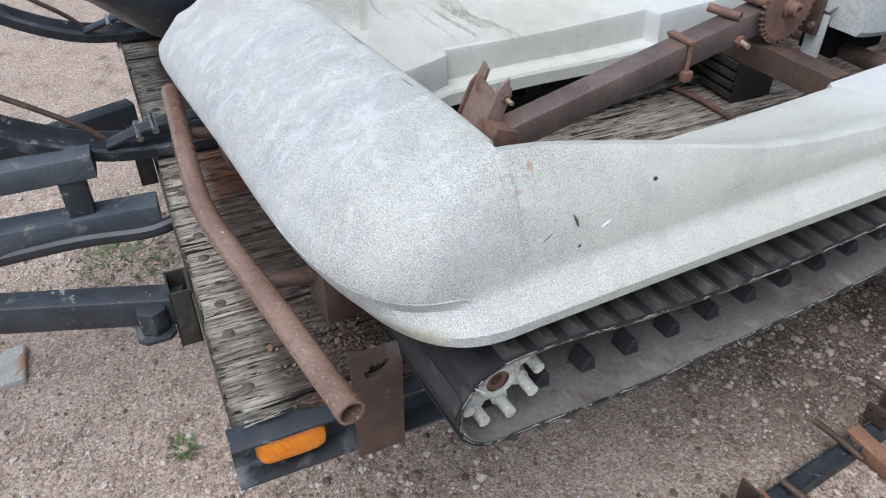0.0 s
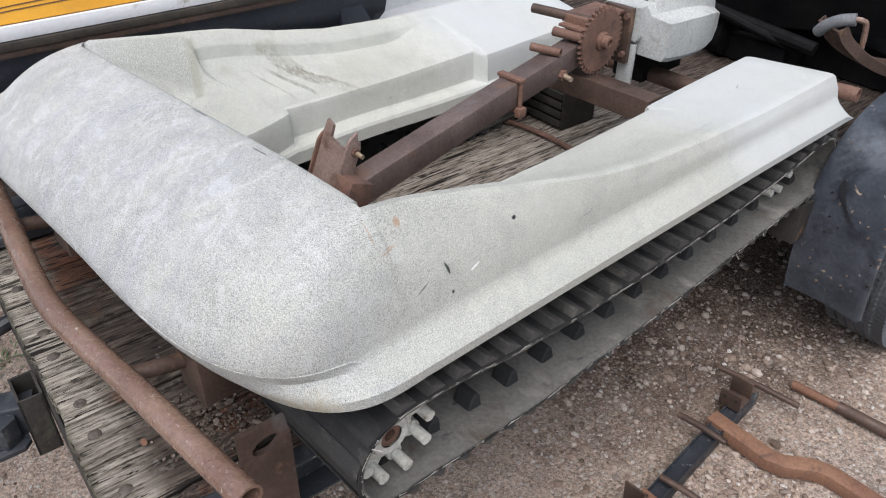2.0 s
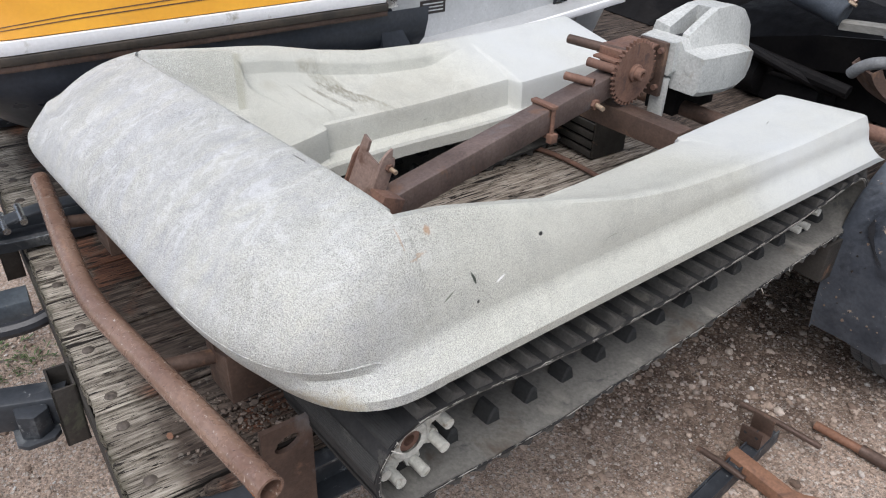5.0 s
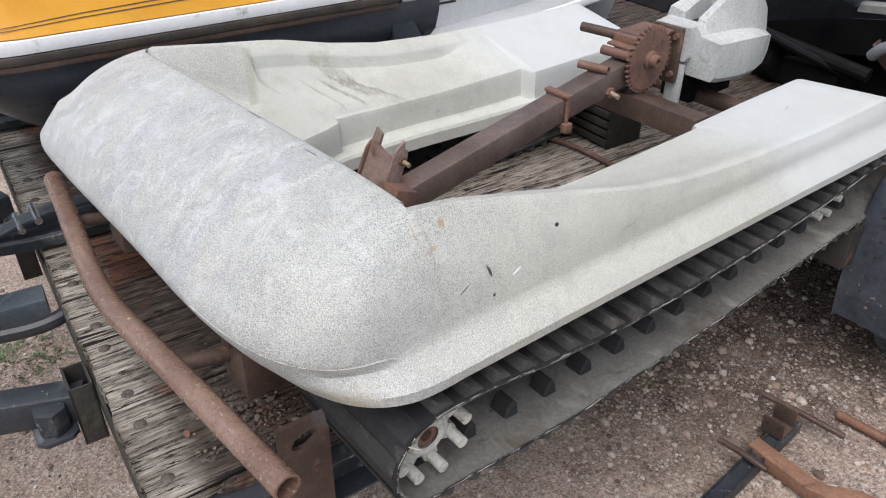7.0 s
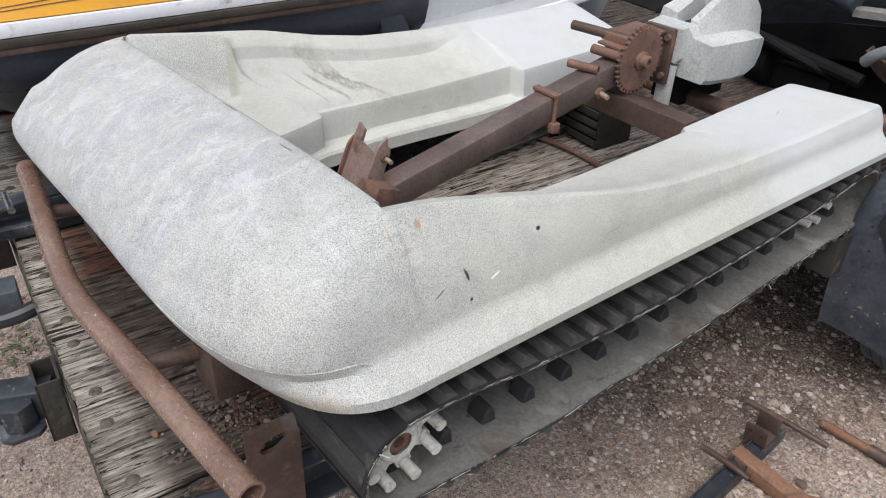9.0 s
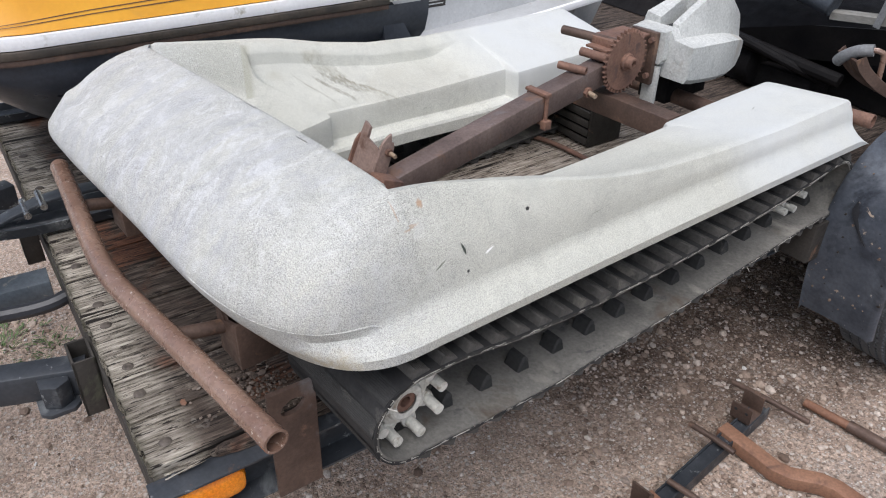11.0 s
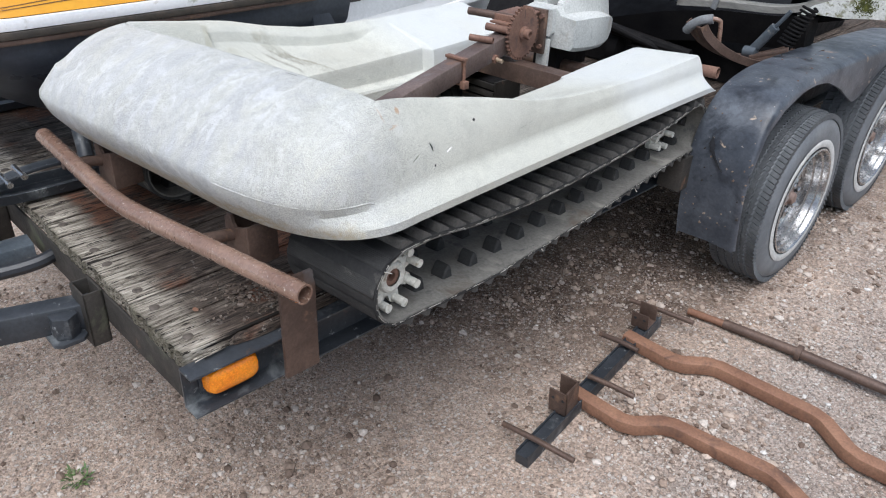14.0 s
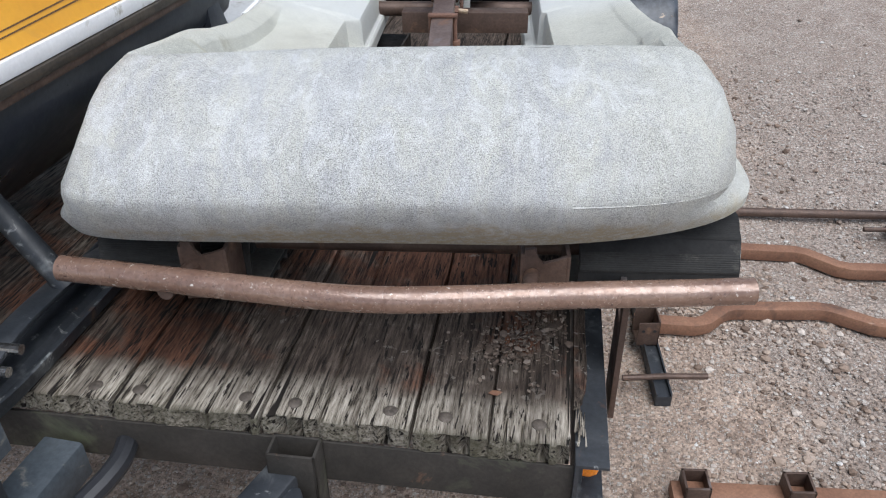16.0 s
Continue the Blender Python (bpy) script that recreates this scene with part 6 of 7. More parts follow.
for sg in (1, -1):
    rows = []
    for y in ysn:
        rows.append([bm.verts.new((SX + sg * x, rear_lean(y, z), z)) for x, z in (hood_point(u, y) for u in us)])
    for a, b in zip(rows, rows[1:]):
        for i in range(len(us) - 1):
            bm.faces.new((a[i], a[i + 1], b[i + 1], b[i]))
bmesh.ops.remove_doubles(bm, verts=bm.verts, dist=0.0005)
hood = part("hood", bm, YELLOW, sled, "faded orange-yellow fibreglass hood", 30)
th = hood.modifiers.new("wall", "SOLIDIFY")
th.thickness, th.offset = 0.004, 0.0


def stripe(u0, u1, y0, y1, lift=0.0032, n=40, mat=None, name="pinstripe", slope=0.0):
    bm = B()
    rows = []
    for k in range(n + 1):
        y = y0 + (y1 - y0) * k / n
        row = []
        for u in (u0 + slope * k / n, u1 + slope * k / n):
            x, z = hood_point(u, y)
            row.append(bm.verts.new((SX + x + lift, rear_lean(y, z), z + 0.3 * lift)))
        rows.append(row)
    for a, b in zip(rows, rows[1:]):
        bm.faces.new((a[0], a[1], b[1], b[0]))
    return part(name, bm, mat or BROWN_PRINT, hood)


stripe(0.390, 0.398, -0.1, 0.98)
stripe(0.420, 0.428, -0.1, 0.99)
stripe(0.074, 0.082, -0.1, 1.02, slope=0.02)
stripe(0.104, 0.112, -0.1, 1.02, slope=0.02)
# faded patch where a decal has been
stripe(0.16, 0.30, 0.70, 0.99, 0.0028, 12, surface("sun_faded_decal_ghost", (0.46, 0.25, 0.06), (0.66, 0.34, 0.05), 14, 120, (0.45, 0.6), 0, 0.1, 0.001), "decal_ghost")
# rear edge stripe
bm = B()
rows = []
for u in np.linspace(0.06, 0.43, 12):
    row = []
    for yy in (1.028, 1.034):
        x, z = hood_point(float(u), yy)
        row.append(bm.verts.new((SX + x + 0.0034, rear_lean(yy, z), z)))
    rows.append(row)
for a, b in zip(rows, rows[1:]):
    bm.faces.new((a[0], a[1], b[1], b[0]))
part("pinstripe", bm, BROWN_PRINT, hood)
# dark vent in the shoulder
bm = B()
prism(bm, [(0.085, 0.606), (0.150, 0.618), (0.105, 0.652), (0.088, 0.650)], 0, SX + 0.335, SX + 0.3545)
part("vent", bm, SHADOW_PAINT, hood, "dark vent opening")
# registration sticker
st = B()
def on_side(y, z, lift):
    t = (z - 0.49) / (interp(y, CREASE) - 0.49)
    return Vector((SX + hood_point(0.45 * t, y)[0] + lift, rear_lean(y, z), z))
rows = [[st.verts.new(on_side(y, z, 0.0042)) for z in np.linspace(0.532, 0.600, 6)] for y in np.linspace(0.515, 0.605, 6)]
for a, b in zip(rows, rows[1:]):
    for i in range(5):
        st.faces.new((a[i], a[i + 1], b[i + 1], b[i]))
sticker = part("sticker", st, STICKER, hood, "bleached registration sticker")
for y0, y1, z0, z1, mt in ((0.520, 0.548, 0.572, 0.596, STICKER_BLUE), (0.523, 0.598, 0.541, 0.554, STICKER_BLUE)):
    bm = B()
    rows = [[bm.verts.new(on_side(y, z, 0.0050)) for z in (z0, z1)] for y in np.linspace(y0, y1, 4)]
    for a, b in zip(rows, rows[1:]):
        bm.faces.new((a[0], a[1], b[1], b[0]))
    part("print_bar", bm, mt, sticker)
cu = bpy.data.curves.new("sticker_year", "FONT")
cu.body, cu.size, cu.extrude = "05", 0.034 * UNIT, 0.0002
cu.materials.append(STICKER_BLUE)
tx = new("sticker_year", cu)
tx.parent = sticker
a, b = on_side(0.550, 0.570, 0.0062), on_side(0.600, 0.570, 0.0062)
c = on_side(0.550, 0.600, 0.0062)
ux = (b - a).normalized()
uz = ux.cross((c - a).normalized()).normalized()
mm = Matrix((ux, uz.cross(ux), uz)).transposed().to_4x4()
mm.translation = (a - ORIGIN[sled]) * UNIT
tx.matrix_basis = mm


def side_strip(z0, z1, out, y0, y1, mat, name, label, bev=0.002):
    bm = B()
    pts = []
    for y in np.linspace(y0, y1, 40):
        w = HW * (1 - 0.42 * ease(-y, -0.12, 0.22) ** 1.5)
        pts.append((SX + w + out / 2 - 0.004, float(y), 0.5 * (z0 + z1)))
    sweep(bm, rect(out + 0.010, z1 - z0, bev), pts)
    return part(name, bm, mat, sled, label)


side_strip(0.457, 0.488, 0.008, -0.20, 1.055, WHITE_TRIM, "white_trim", "white painted trim strip")
side_strip(0.436, 0.4555, 0.014, -0.20, 1.05, BLACK_TRIM, "rub_rail", "black rubber rub rail")
side_strip(0.420, 0.4345, 0.009, -0.20, 1.05, RUST_DARK, "rub_rail_lower", "brown lower rub rail")
bm = B()
box(bm, SX + HW - 0.006, SX + HW + 0.012, 1.045, 1.085, 0.440, 0.500, 0.005)
part("trim_end_cap", bm, CHROME, sled, "dull metal trim end cap")
# belly pan: a rounded tub swept up at the nose
bm = B()
rows = []
for y in np.linspace(-0.21, 1.20, 26):
    y = float(y)
    nose_in = ease(-y, -0.12, 0.22)
    w = HW * (1 - 0.42 * nose_in**1.5) - 0.002
    low = 0.160 + 0.20 * ease(-y, -0.26, 0.20)
    tuck = 0.10 + 0.04 * nose_in
    rows.append([(w, 0.428), (w - 0.004, 0.385), (w - 0.022, 0.330 + 0.3 * (low - 0.16)), (w - tuck, max(low + 0.03, 0.25 + 0.4 * (low - 0.16))), (w - tuck - 0.08, low), (0, low - 0.01)])
for sg in (1, -1):
    vs = [[bm.verts.new((SX + sg * x, float(y), z)) for x, z in row] for y, row in zip(np.linspace(-0.21, 1.20, 26), rows)]
    for a, b in zip(vs, vs[1:]):
        for i in range(5):
            bm.faces.new((a[i], a[i + 1], b[i + 1], b[i]))
    bm.faces.new(vs[0])
    bm.faces.new(vs[-1])
part("belly_pan", bm, BELLY, sled, "matt blue-black plastic belly pan", 50)
bm = B()
prism(bm, [(1.03, 0.47), (1.072, 0.44), (1.19, 0.24), (1.185, 0.21), (1.05, 0.30)], 0, SX + HW - 0.075, SX + HW - 0.012, 0.003)
part("belly_tail", bm, BELLY, sled)
# tunnel, knee panel, seat, tail
bm = B()
prism(bm, [(1.02, 0.448), (1.185, 0.455), (1.56, 0.479), (1.90, 0.512), (2.05, 0.505), (2.15, 0.43), (2.14, 0.30), (2.07, 0.17), (1.08, 0.14)], 0, SX - 0.215, SX + 0.215, 0.006)
tunnel = part("tunnel", bm, ALLOY, sled, "dull scuffed aluminium tunnel")
bm = B()
box(bm, SX + 0.2145, SX + 0.2165, 1.276, 1.374, 0.348, 0.392, 0.001)
plate = part("data_plate", bm, SHADOW_PAINT, tunnel, "dark data plate with worn print")
for k in range(3):
    bm = B()
    box(bm, SX + 0.2167, SX + 0.2172, 1.286, 1.364, 0.357 + 0.011 * k, 0.361 + 0.011 * k)
    part("print_bar", bm, ALLOY, plate)
bm = B()
rings(bm, [[Vector((SX + x, y, z)) for x, z in ((-w, zb), (w, zb), (w - 0.004, zt - 0.05), (0.7 * w, zt), (-0.7 * w, zt), (4e-3 - w, zt - 0.05))] for y, zb, zt, w in ((0.96, 0.445, 0.68, 0.34), (1.06, 0.448, 0.675, 0.30), (1.16, 0.4535, 0.66, 0.2205), (1.34, 0.465, 0.635, 0.2195), (1.50, 0.4755, 0.60, 0.2185), (1.565, 0.480, 0.52, 0.2175))])
part("knee_panel", bm, BELLY, sled, "black knee panel behind the hood", 30)
bm = B()
rings(bm, [[Vector((SX + 0.98 * x, y, z)) for x, z in ((-0.20, 0.465), (0.20, 0.465), (0.225, 0.52), (0.20, zt - 0.015), (0.14, zt), (-0.14, zt), (-0.20, zt - 0.015), (-0.225, 0.52))] for y, zt in ((1.46, 0.56), (1.52, 0.60), (1.85, 0.605), (2.03, 0.62), (2.11, 0.60))])
part("seat", bm, VINYL, sled, "black vinyl seat", 40)
bm = B()
box(bm, SX - 0.19, SX + 0.222, 2.045, 2.235, 0.33, 0.515, 0.012)
tail = part("tail_panel", bm, ALLOY, sled, "dented bare metal tail panel")
bm = B()
box(bm, SX + 0.2222, SX + 0.2262, 2.116, 2.206, 0.394, 0.446, 0.0015)
part("reflector", bm, RED, tail, "red plastic reflector")
# running board and hanging track strip
bm = B()
sweep(bm, rect(0.145, 0.008, 0.002), [(SX + 0.278, 1.20, 0.262), (SX + 0.278, 1.70, 0.300), (SX + 0.278, 2.04, 0.332)])
part("running_board", bm, ALLOY, sled, "bare metal running board")
bm = B()
sweep(bm, rect(0.014, 0.024, 0.002), [(SX + 0.356, 1.30, 0.276), (SX + 0.356, 1.70, 0.308), (SX + 0.356, 2.06, 0.343)])
part("board_edge", bm, WHITE_TRIM, sled, "white board edge with yellow paint")
bm = B()
for k in range(17):
    z = 0.235 + 0.019 * k
    y = 1.855 + 0.065 * (k / 16)
    box(bm, SX + 0.220, SX + 0.236, y - 0.022, y + 0.022, z, z + 0.010, 0.002)
part("footrest_ladder", bm, LUG, sled, "black ribbed rubber strip", kind="stuff")
bm = B()
for dy in (-0.026, 0.026):
    rod(bm, [(SX + 0.226, 1.853 + dy, 0.228), (SX + 0.226, 1.922 + dy, 0.565)], 0.006, 8)
part("ladder_rail", bm, VINYL, sled, "black strip rails")


def ski(xc, label):
    """A pressed steel ski with turned-up tip, keel lines, leaf spring and tip loop."""
    line = [(0.62, 0.012), (0.35, 0.010), (0.10, 0.012), (-0.06, 0.020), (-0.18, 0.052), (-0.30, 0.110), (-0.40, 0.175), (-0.47, 0.215)]
    pts = smooth_path([(xc, y, z) for y, z in line], 4)
    bm = B()
    sec = [(-0.060, 0.026), (-0.054, 0.026), (-0.048, 0.004), (-0.022, 0.003), (-0.014, 0.012), (0.014, 0.012), (0.022, 0.003), (0.048, 0.004), (0.054, 0.026), (0.060, 0.026), (0.053, -0.002), (-0.053, -0.002)]
    loops = []
    n = len(pts)
    for i, (p, s, u) in enumerate(frames_along(pts)):
        w = 1.0 if i < n * 0.72 else 1.0 - 0.5 * ((i / (n - 1) - 0.72) / 0.28) ** 2
        loops.append([p + s * a * w + u * b for a, b in sec])
    rings(bm, loops)
    sk = part("ski", bm, BLACK_STEEL, sled, label, 30)
    bm = B()
    sweep(bm, rect(0.046, 0.010, 0.002), smooth_path([(xc, 0.45, 0.035), (xc, 0.25, 0.075), (xc, 0.05, 0.082), (xc, -0.10, 0.045)], 6))
    part("leaf_spring", bm, BLACK_STEEL, sk, "black leaf spring")
    for y, z in ((-0.02, 0.066), (0.02, 0.080)):
        bm = B()
        rod(bm, [(xc - 0.045, y, z), (xc + 0.045, y, z)], 0.009, 10)
        part("spring_bolt", bm, CHROME, sk)
    bm = B()
    rod(bm, smooth_path([(xc, -0.46, 0.222), (xc, -0.43, 0.270), (xc, -0.33, 0.240), (xc, -0.16, 0.120), (xc, -0.10, 0.062)], 5), 0.0075, 8)
    part("tip_loop", bm, RUST_DARK, sk, "rusty tip loop rod")
    bm = B()
    rod(bm, [(xc + 0.02, 0.20, 0.08), (SX + math.copysign(0.24, xc - SX), 0.24, 0.28)], 0.022, 12)
    part("ski_leg", bm, BLACK_STEEL, sk)


ski(-0.945, "black steel ski with leaf spring, reaching past the deck")
ski(-1.735, "black steel ski with leaf spring, reaching past the deck")

# ---- wrecked second sled at the rear of the deck ----
wreck = thing("wrecked_snowmobile", TRAILER, (-0.5, 3.0, 0.0), "stripped black snowmobile with mossy white hood tipped over", "snowmobile")
# tub filling the void, with the shade put into its near-black colour
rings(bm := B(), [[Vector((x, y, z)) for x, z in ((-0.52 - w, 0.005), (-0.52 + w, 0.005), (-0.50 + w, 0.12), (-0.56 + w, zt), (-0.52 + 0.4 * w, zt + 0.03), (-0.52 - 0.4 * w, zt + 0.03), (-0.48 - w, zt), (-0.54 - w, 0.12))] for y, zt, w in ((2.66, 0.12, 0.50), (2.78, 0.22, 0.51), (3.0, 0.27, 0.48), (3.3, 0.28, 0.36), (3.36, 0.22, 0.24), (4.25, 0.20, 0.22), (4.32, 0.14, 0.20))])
part("chassis_tub", bm, BLACK_AND_VOID, wreck, "near-black tub, shade put into its colour", 40)
# a foam sleeve on the handlebar, ribbed and scuffed
bm = B()
ln = smooth_path([(-1.02, 2.46, 0.500), (-0.80, 2.47, 0.455), (-0.60, 2.49, 0.415), (-0.405, 2.51, 0.372)], 6)
loops = []
for i, (p, sd_, up) in enumerate(frames_along(ln)):
    rr = 0.045 + 0.0015 * math.sin(1.9 * i)
    loops.append([p + sd_ * rr * math.cos(2 * math.pi * k / 20) * 1.05 + up * rr * (1.0 if math.sin(2 * math.pi * k / 20) < 0 else 0.86) * math.sin(2 * math.pi * k / 20) for k in range(20)])
loops = [[p0 + (q - p0) * 0.85 for q in loops[0] for p0 in [ln[0]]], *loops, [p0 + (q - p0) * 0.88 + Vector((0.004, 0, -0.001)) for q in loops[-1] for p0 in [ln[-1]]]]
rings(bm, loops)
part("foam_sleeve", bm, FOAM, wreck, "blue-grey foam sleeve")
bm = B()
rod(bm, smooth_path([(-1.0, 2.48, 0.565), (-0.65, 2.51, 0.483), (-0.382, 2.52, 0.412)], 4), 0.0105, 12)
brod = part("bumper_rod", bm, RUST_PIPE, wreck, "rusty steel rod")
bm = B()
rod(bm, [(-0.400, 2.508, 0.412), (-0.372, 2.508, 0.405)], 0.006, 8)
part("rod_pin", bm, BRASS, brod)
bm = B()
ln = smooth_path([(-0.41, 2.53, 0.333), (-0.193, 2.52, 0.362), (-0.007, 2.52, 0.376), (0.10, 2.52, 0.400), (0.18, 2.525, 0.446), (0.26, 2.53, 0.494), (0.30, 2.53, 0.512)], 6)
rings(bm, [[p + Vector((0, a, b)) for a, b in ((-0.020, -0.016), (0.020, -0.016), (0.020, 0.006), (0.012, 0.016), (-0.014, 0.016), (-0.022, 0.008))] for p in ln])
part("sill_strip", bm, OLD_STRIP, wreck, "weathered pale sill strip", 25)
# board under the strip, its dimness put into the colour
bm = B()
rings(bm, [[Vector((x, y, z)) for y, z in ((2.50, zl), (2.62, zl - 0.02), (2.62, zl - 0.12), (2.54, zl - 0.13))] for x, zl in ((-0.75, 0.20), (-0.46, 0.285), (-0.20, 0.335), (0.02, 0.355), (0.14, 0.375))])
part("lower_panel", bm, BLACK_AND_VOID, wreck, "dark lower panel", 40)
# two halves of the tipped hood, split by a gap
EDGE = [(-0.34, 0.575), (-0.30, 0.562), (-0.189, 0.520), (-0.068, 0.478), (0.048, 0.446), (0.134, 0.442), (0.24, 0.470), (0.32, 0.500), (0.40, 0.510), (0.70, 0.52)]


def hood_half(x0, x1, n):
    bm = B()
    rows = []
    for k in range(n + 1):
        x = x0 + (x1 - x0) * k / n
        zl = interp(x, EDGE)
        row = []
        for s in (0.0, 0.015, 0.05, 0.12, 0.22, 0.35, 0.5, 0.7, 1.0):
            lump = 0.010 * noise.noise((9 * x, 7 * s, 2))
            row.append(bm.verts.new((x + 0.02 * noise.noise((4 * s, 3 * x0, 1)), 2.50 - 0.035 * math.sin(math.pi * min(1, 2.2 * s)) + 0.14 * s * s + lump + 0.010 * (s == 0.0), zl + 0.44 * s * (1 - 0.15 * s))))
        rows.append(row)
    for a, b in zip(rows, rows[1:]):
        for i in range(len(a) - 1):
            bm.faces.new((a[i], a[i + 1], b[i + 1], b[i]))
    ob = part("tipped_hood", bm, MOSSY, wreck, "white fibreglass hood stained with green moss", 60)
    wall = ob.modifiers.new("wall", "SOLIDIFY")
    wall.thickness, wall.offset = 0.006, 0.0
    return ob


tip_hood = hood_half(-0.32, 0.268, 24)
hood_half(0.288, 0.70, 14)
bm = B()
sweep(bm, rect(0.010, 0.016, 0.002), [(x, 2.506, interp(x, EDGE) - 0.004) for x in np.linspace(-0.30, 0.13, 16)])
edging = part("hood_edging", bm, BLACK_TRIM, tip_hood, "black ribbed rubber edging")
for k in range(40):
    x = -0.29 + 0.42 * k / 39
    bm = B()
    box(bm, x - 0.0018, x + 0.0018, 2.499, 2.503, interp(x, EDGE) - 0.012, interp(x, EDGE) + 0.004)
    part("rib", bm, FOAM, edging)
bm = B()
rings(bm, [[Vector((x, y, z)) for x, z in ((0.10, 0.372 + d), (0.158, 0.388), (0.264, 0.392), (0.36, 0.408), (0.60, 0.43), (0.60, 0.50), (0.40, 0.49), (0.30, 0.47), (0.24, 0.462), (0.15, 0.418))] for y, d in ((2.495, 0.0), (2.502, -0.004), (2.60, 0.0))])
part("sill_block", bm, MOSSY, wreck, "pale rotten sill with moss", 30)
# black sheet added behind the split hood as the shade in its gap
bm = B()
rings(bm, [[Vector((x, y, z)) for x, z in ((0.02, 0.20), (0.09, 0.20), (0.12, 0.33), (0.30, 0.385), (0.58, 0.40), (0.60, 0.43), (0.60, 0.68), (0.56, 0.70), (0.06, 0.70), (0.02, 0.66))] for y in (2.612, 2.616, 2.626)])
part("hood_liner", bm, BLACK_AND_VOID, wreck, "black sheet added as shade under the hood", 30)
# dusty cowl behind the sleeve
bm = B()
rows = []
for k in range(15):
    t = k / 14
    x = -0.98 + 0.86 * t
    zc = 0.66 - 0.20 * t - 0.05 * math.sin(math.pi * t)
    rows.append([bm.verts.new((x, 2.58 + 0.16 * q + 0.012 * noise.noise((6 * x, 5 * q, 0)), zc + 0.20 * q - 0.07 * (1 - q) ** 2 + 0.010 * noise.noise((7 * x, 4 * q, 5)))) for q in (0, 0.15, 0.3, 0.5, 0.75, 1.0)])
for a, b in zip(rows, rows[1:]):
    for i in range(5):
        bm.faces.new((a[i], a[i + 1], b[i + 1], b[i]))
cowl = part("cowl", bm, COWL, wreck, "dusty grey-black vinyl cowl", 60)
wall = cowl.modifiers.new("wall", "SOLIDIFY")
wall.thickness, wall.offset = 0.006, 0.0
bm = B()
sweep(bm, rect(0.024, 0.003), smooth_path([(-0.205, 2.498, 0.545), (-0.216, 2.496, 0.50), (-0.224, 2.496, 0.42), (-0.236, 2.492, 0.335)], 4))
part("strap", bm, STRAP, wreck, "grey webbing strap")
# its ski with an upturned tip and padded loop, a damper and a coil spring
bm = B()
ln = smooth_path([(-0.060, 2.02, 0.375), (-0.045, 2.045, 0.335), (-0.010, 2.09, 0.290), (0.035, 2.16, 0.252), (0.080, 2.27, 0.226), (0.125, 2.42, 0.228), (0.16, 2.55, 0.24)], 6)
loops = []
for i, (p, sd_, up) in enumerate(frames_along(ln)):
    w = 0.050 + 0.010 * min(1, i / 10)
    loops.append([p + sd_ * a + up * b for a, b in ((-w, 0.020), (-w + 0.006, 0.002), (w - 0.006, 0.002), (w, 0.024), (w + 0.003, 0.022), (w - 0.002, -0.005), (-w + 0.002, -0.005), (-w - 0.003, 0.018))])
rings(bm, loops)
wski = part("ski", bm, RUST_DARK, wreck, "rusty bent ski tip", 40)
bm = B()
rod(bm, smooth_path([(-0.090, 2.03, 0.348), (-0.068, 2.02, 0.372), (-0.035, 2.02, 0.394), (0.000, 2.03, 0.404)], 5), 0.0165, 14)
part("loop_pad", bm, STRAP, wski, "grey rubber pad on the tip loop")
bm = B()
rod(bm, smooth_path([(-0.005, 2.03, 0.404), (0.014, 2.04, 0.402), (0.022, 2.05, 0.385), (0.026, 2.06, 0.30)], 5), 0.0075, 10)
part("tip_loop", bm, RUST_PIPE, wski, "rusty steel tip loop")
bm = B()
rod(bm, [(0.046, 2.30, 0.262), (0.110, 2.30, 0.360)], 0.0175, 16)
rod(bm, [(0.105, 2.30, 0.352), (0.150, 2.30, 0.422)], 0.0075, 10)
rod(bm, [(0.020, 2.29, 0.254), (0.066, 2.29, 0.258)], 0.021, 14)
part("damper", bm, BLUE_STEEL, wreck, "dull grey damper")
bm = B()
a0, a1 = Vector((0.132, 2.36, 0.285)), Vector((0.182, 2.39, 0.430))
axis = a1 - a0
n1 = axis.normalized().orthogonal().normalized()
n2 = axis.normalized().cross(n1)
rod(bm, [a0 + axis * (k / 200) + n1 * 0.026 * math.cos(k * 2 * math.pi / 18) + n2 * 0.026 * math.sin(k * 2 * math.pi / 18) for k in range(201)], 0.0046, 8)
part("coil_spring", bm, BLACK_AND_VOID, wreck, "blackened coil spring")
bm = B()
sweep(bm, rect(0.024, 0.014, 0.002), [(0.055, 2.27, 0.243), (0.175, 2.30, 0.292)])
part("wishbone", bm, RUST_DARK, wreck, "rusty flat wishbone")
# moss grown over the sill
rng = random.Random(5)
bm = B()
for k in range(1500):
    c = Vector((0.325 + rng.gauss(0, 0.017), 2.494 + abs(rng.gauss(0, 0.005)), 0.448 + rng.gauss(0, 0.014)))
    bmesh.ops.create_icosphere(bm, subdivisions=1, radius=rng.uniform(0.0012, 0.0030), matrix=Matrix.Translation(c))
part("moss", bm, MOSS, wreck, "green moss clump", kind="stuff")
# loose parts lying between
crate = thing("crate", TRAILER, (-0.85, 2.79, 0.0), "dark blue shallow plastic crate on the deck", "crate")
bm = B()
box(bm, -1.00, -0.70, 2.67, 2.91, 0.004, 0.012, 0.002)
part("base", bm, BLUE_PLASTIC, crate)
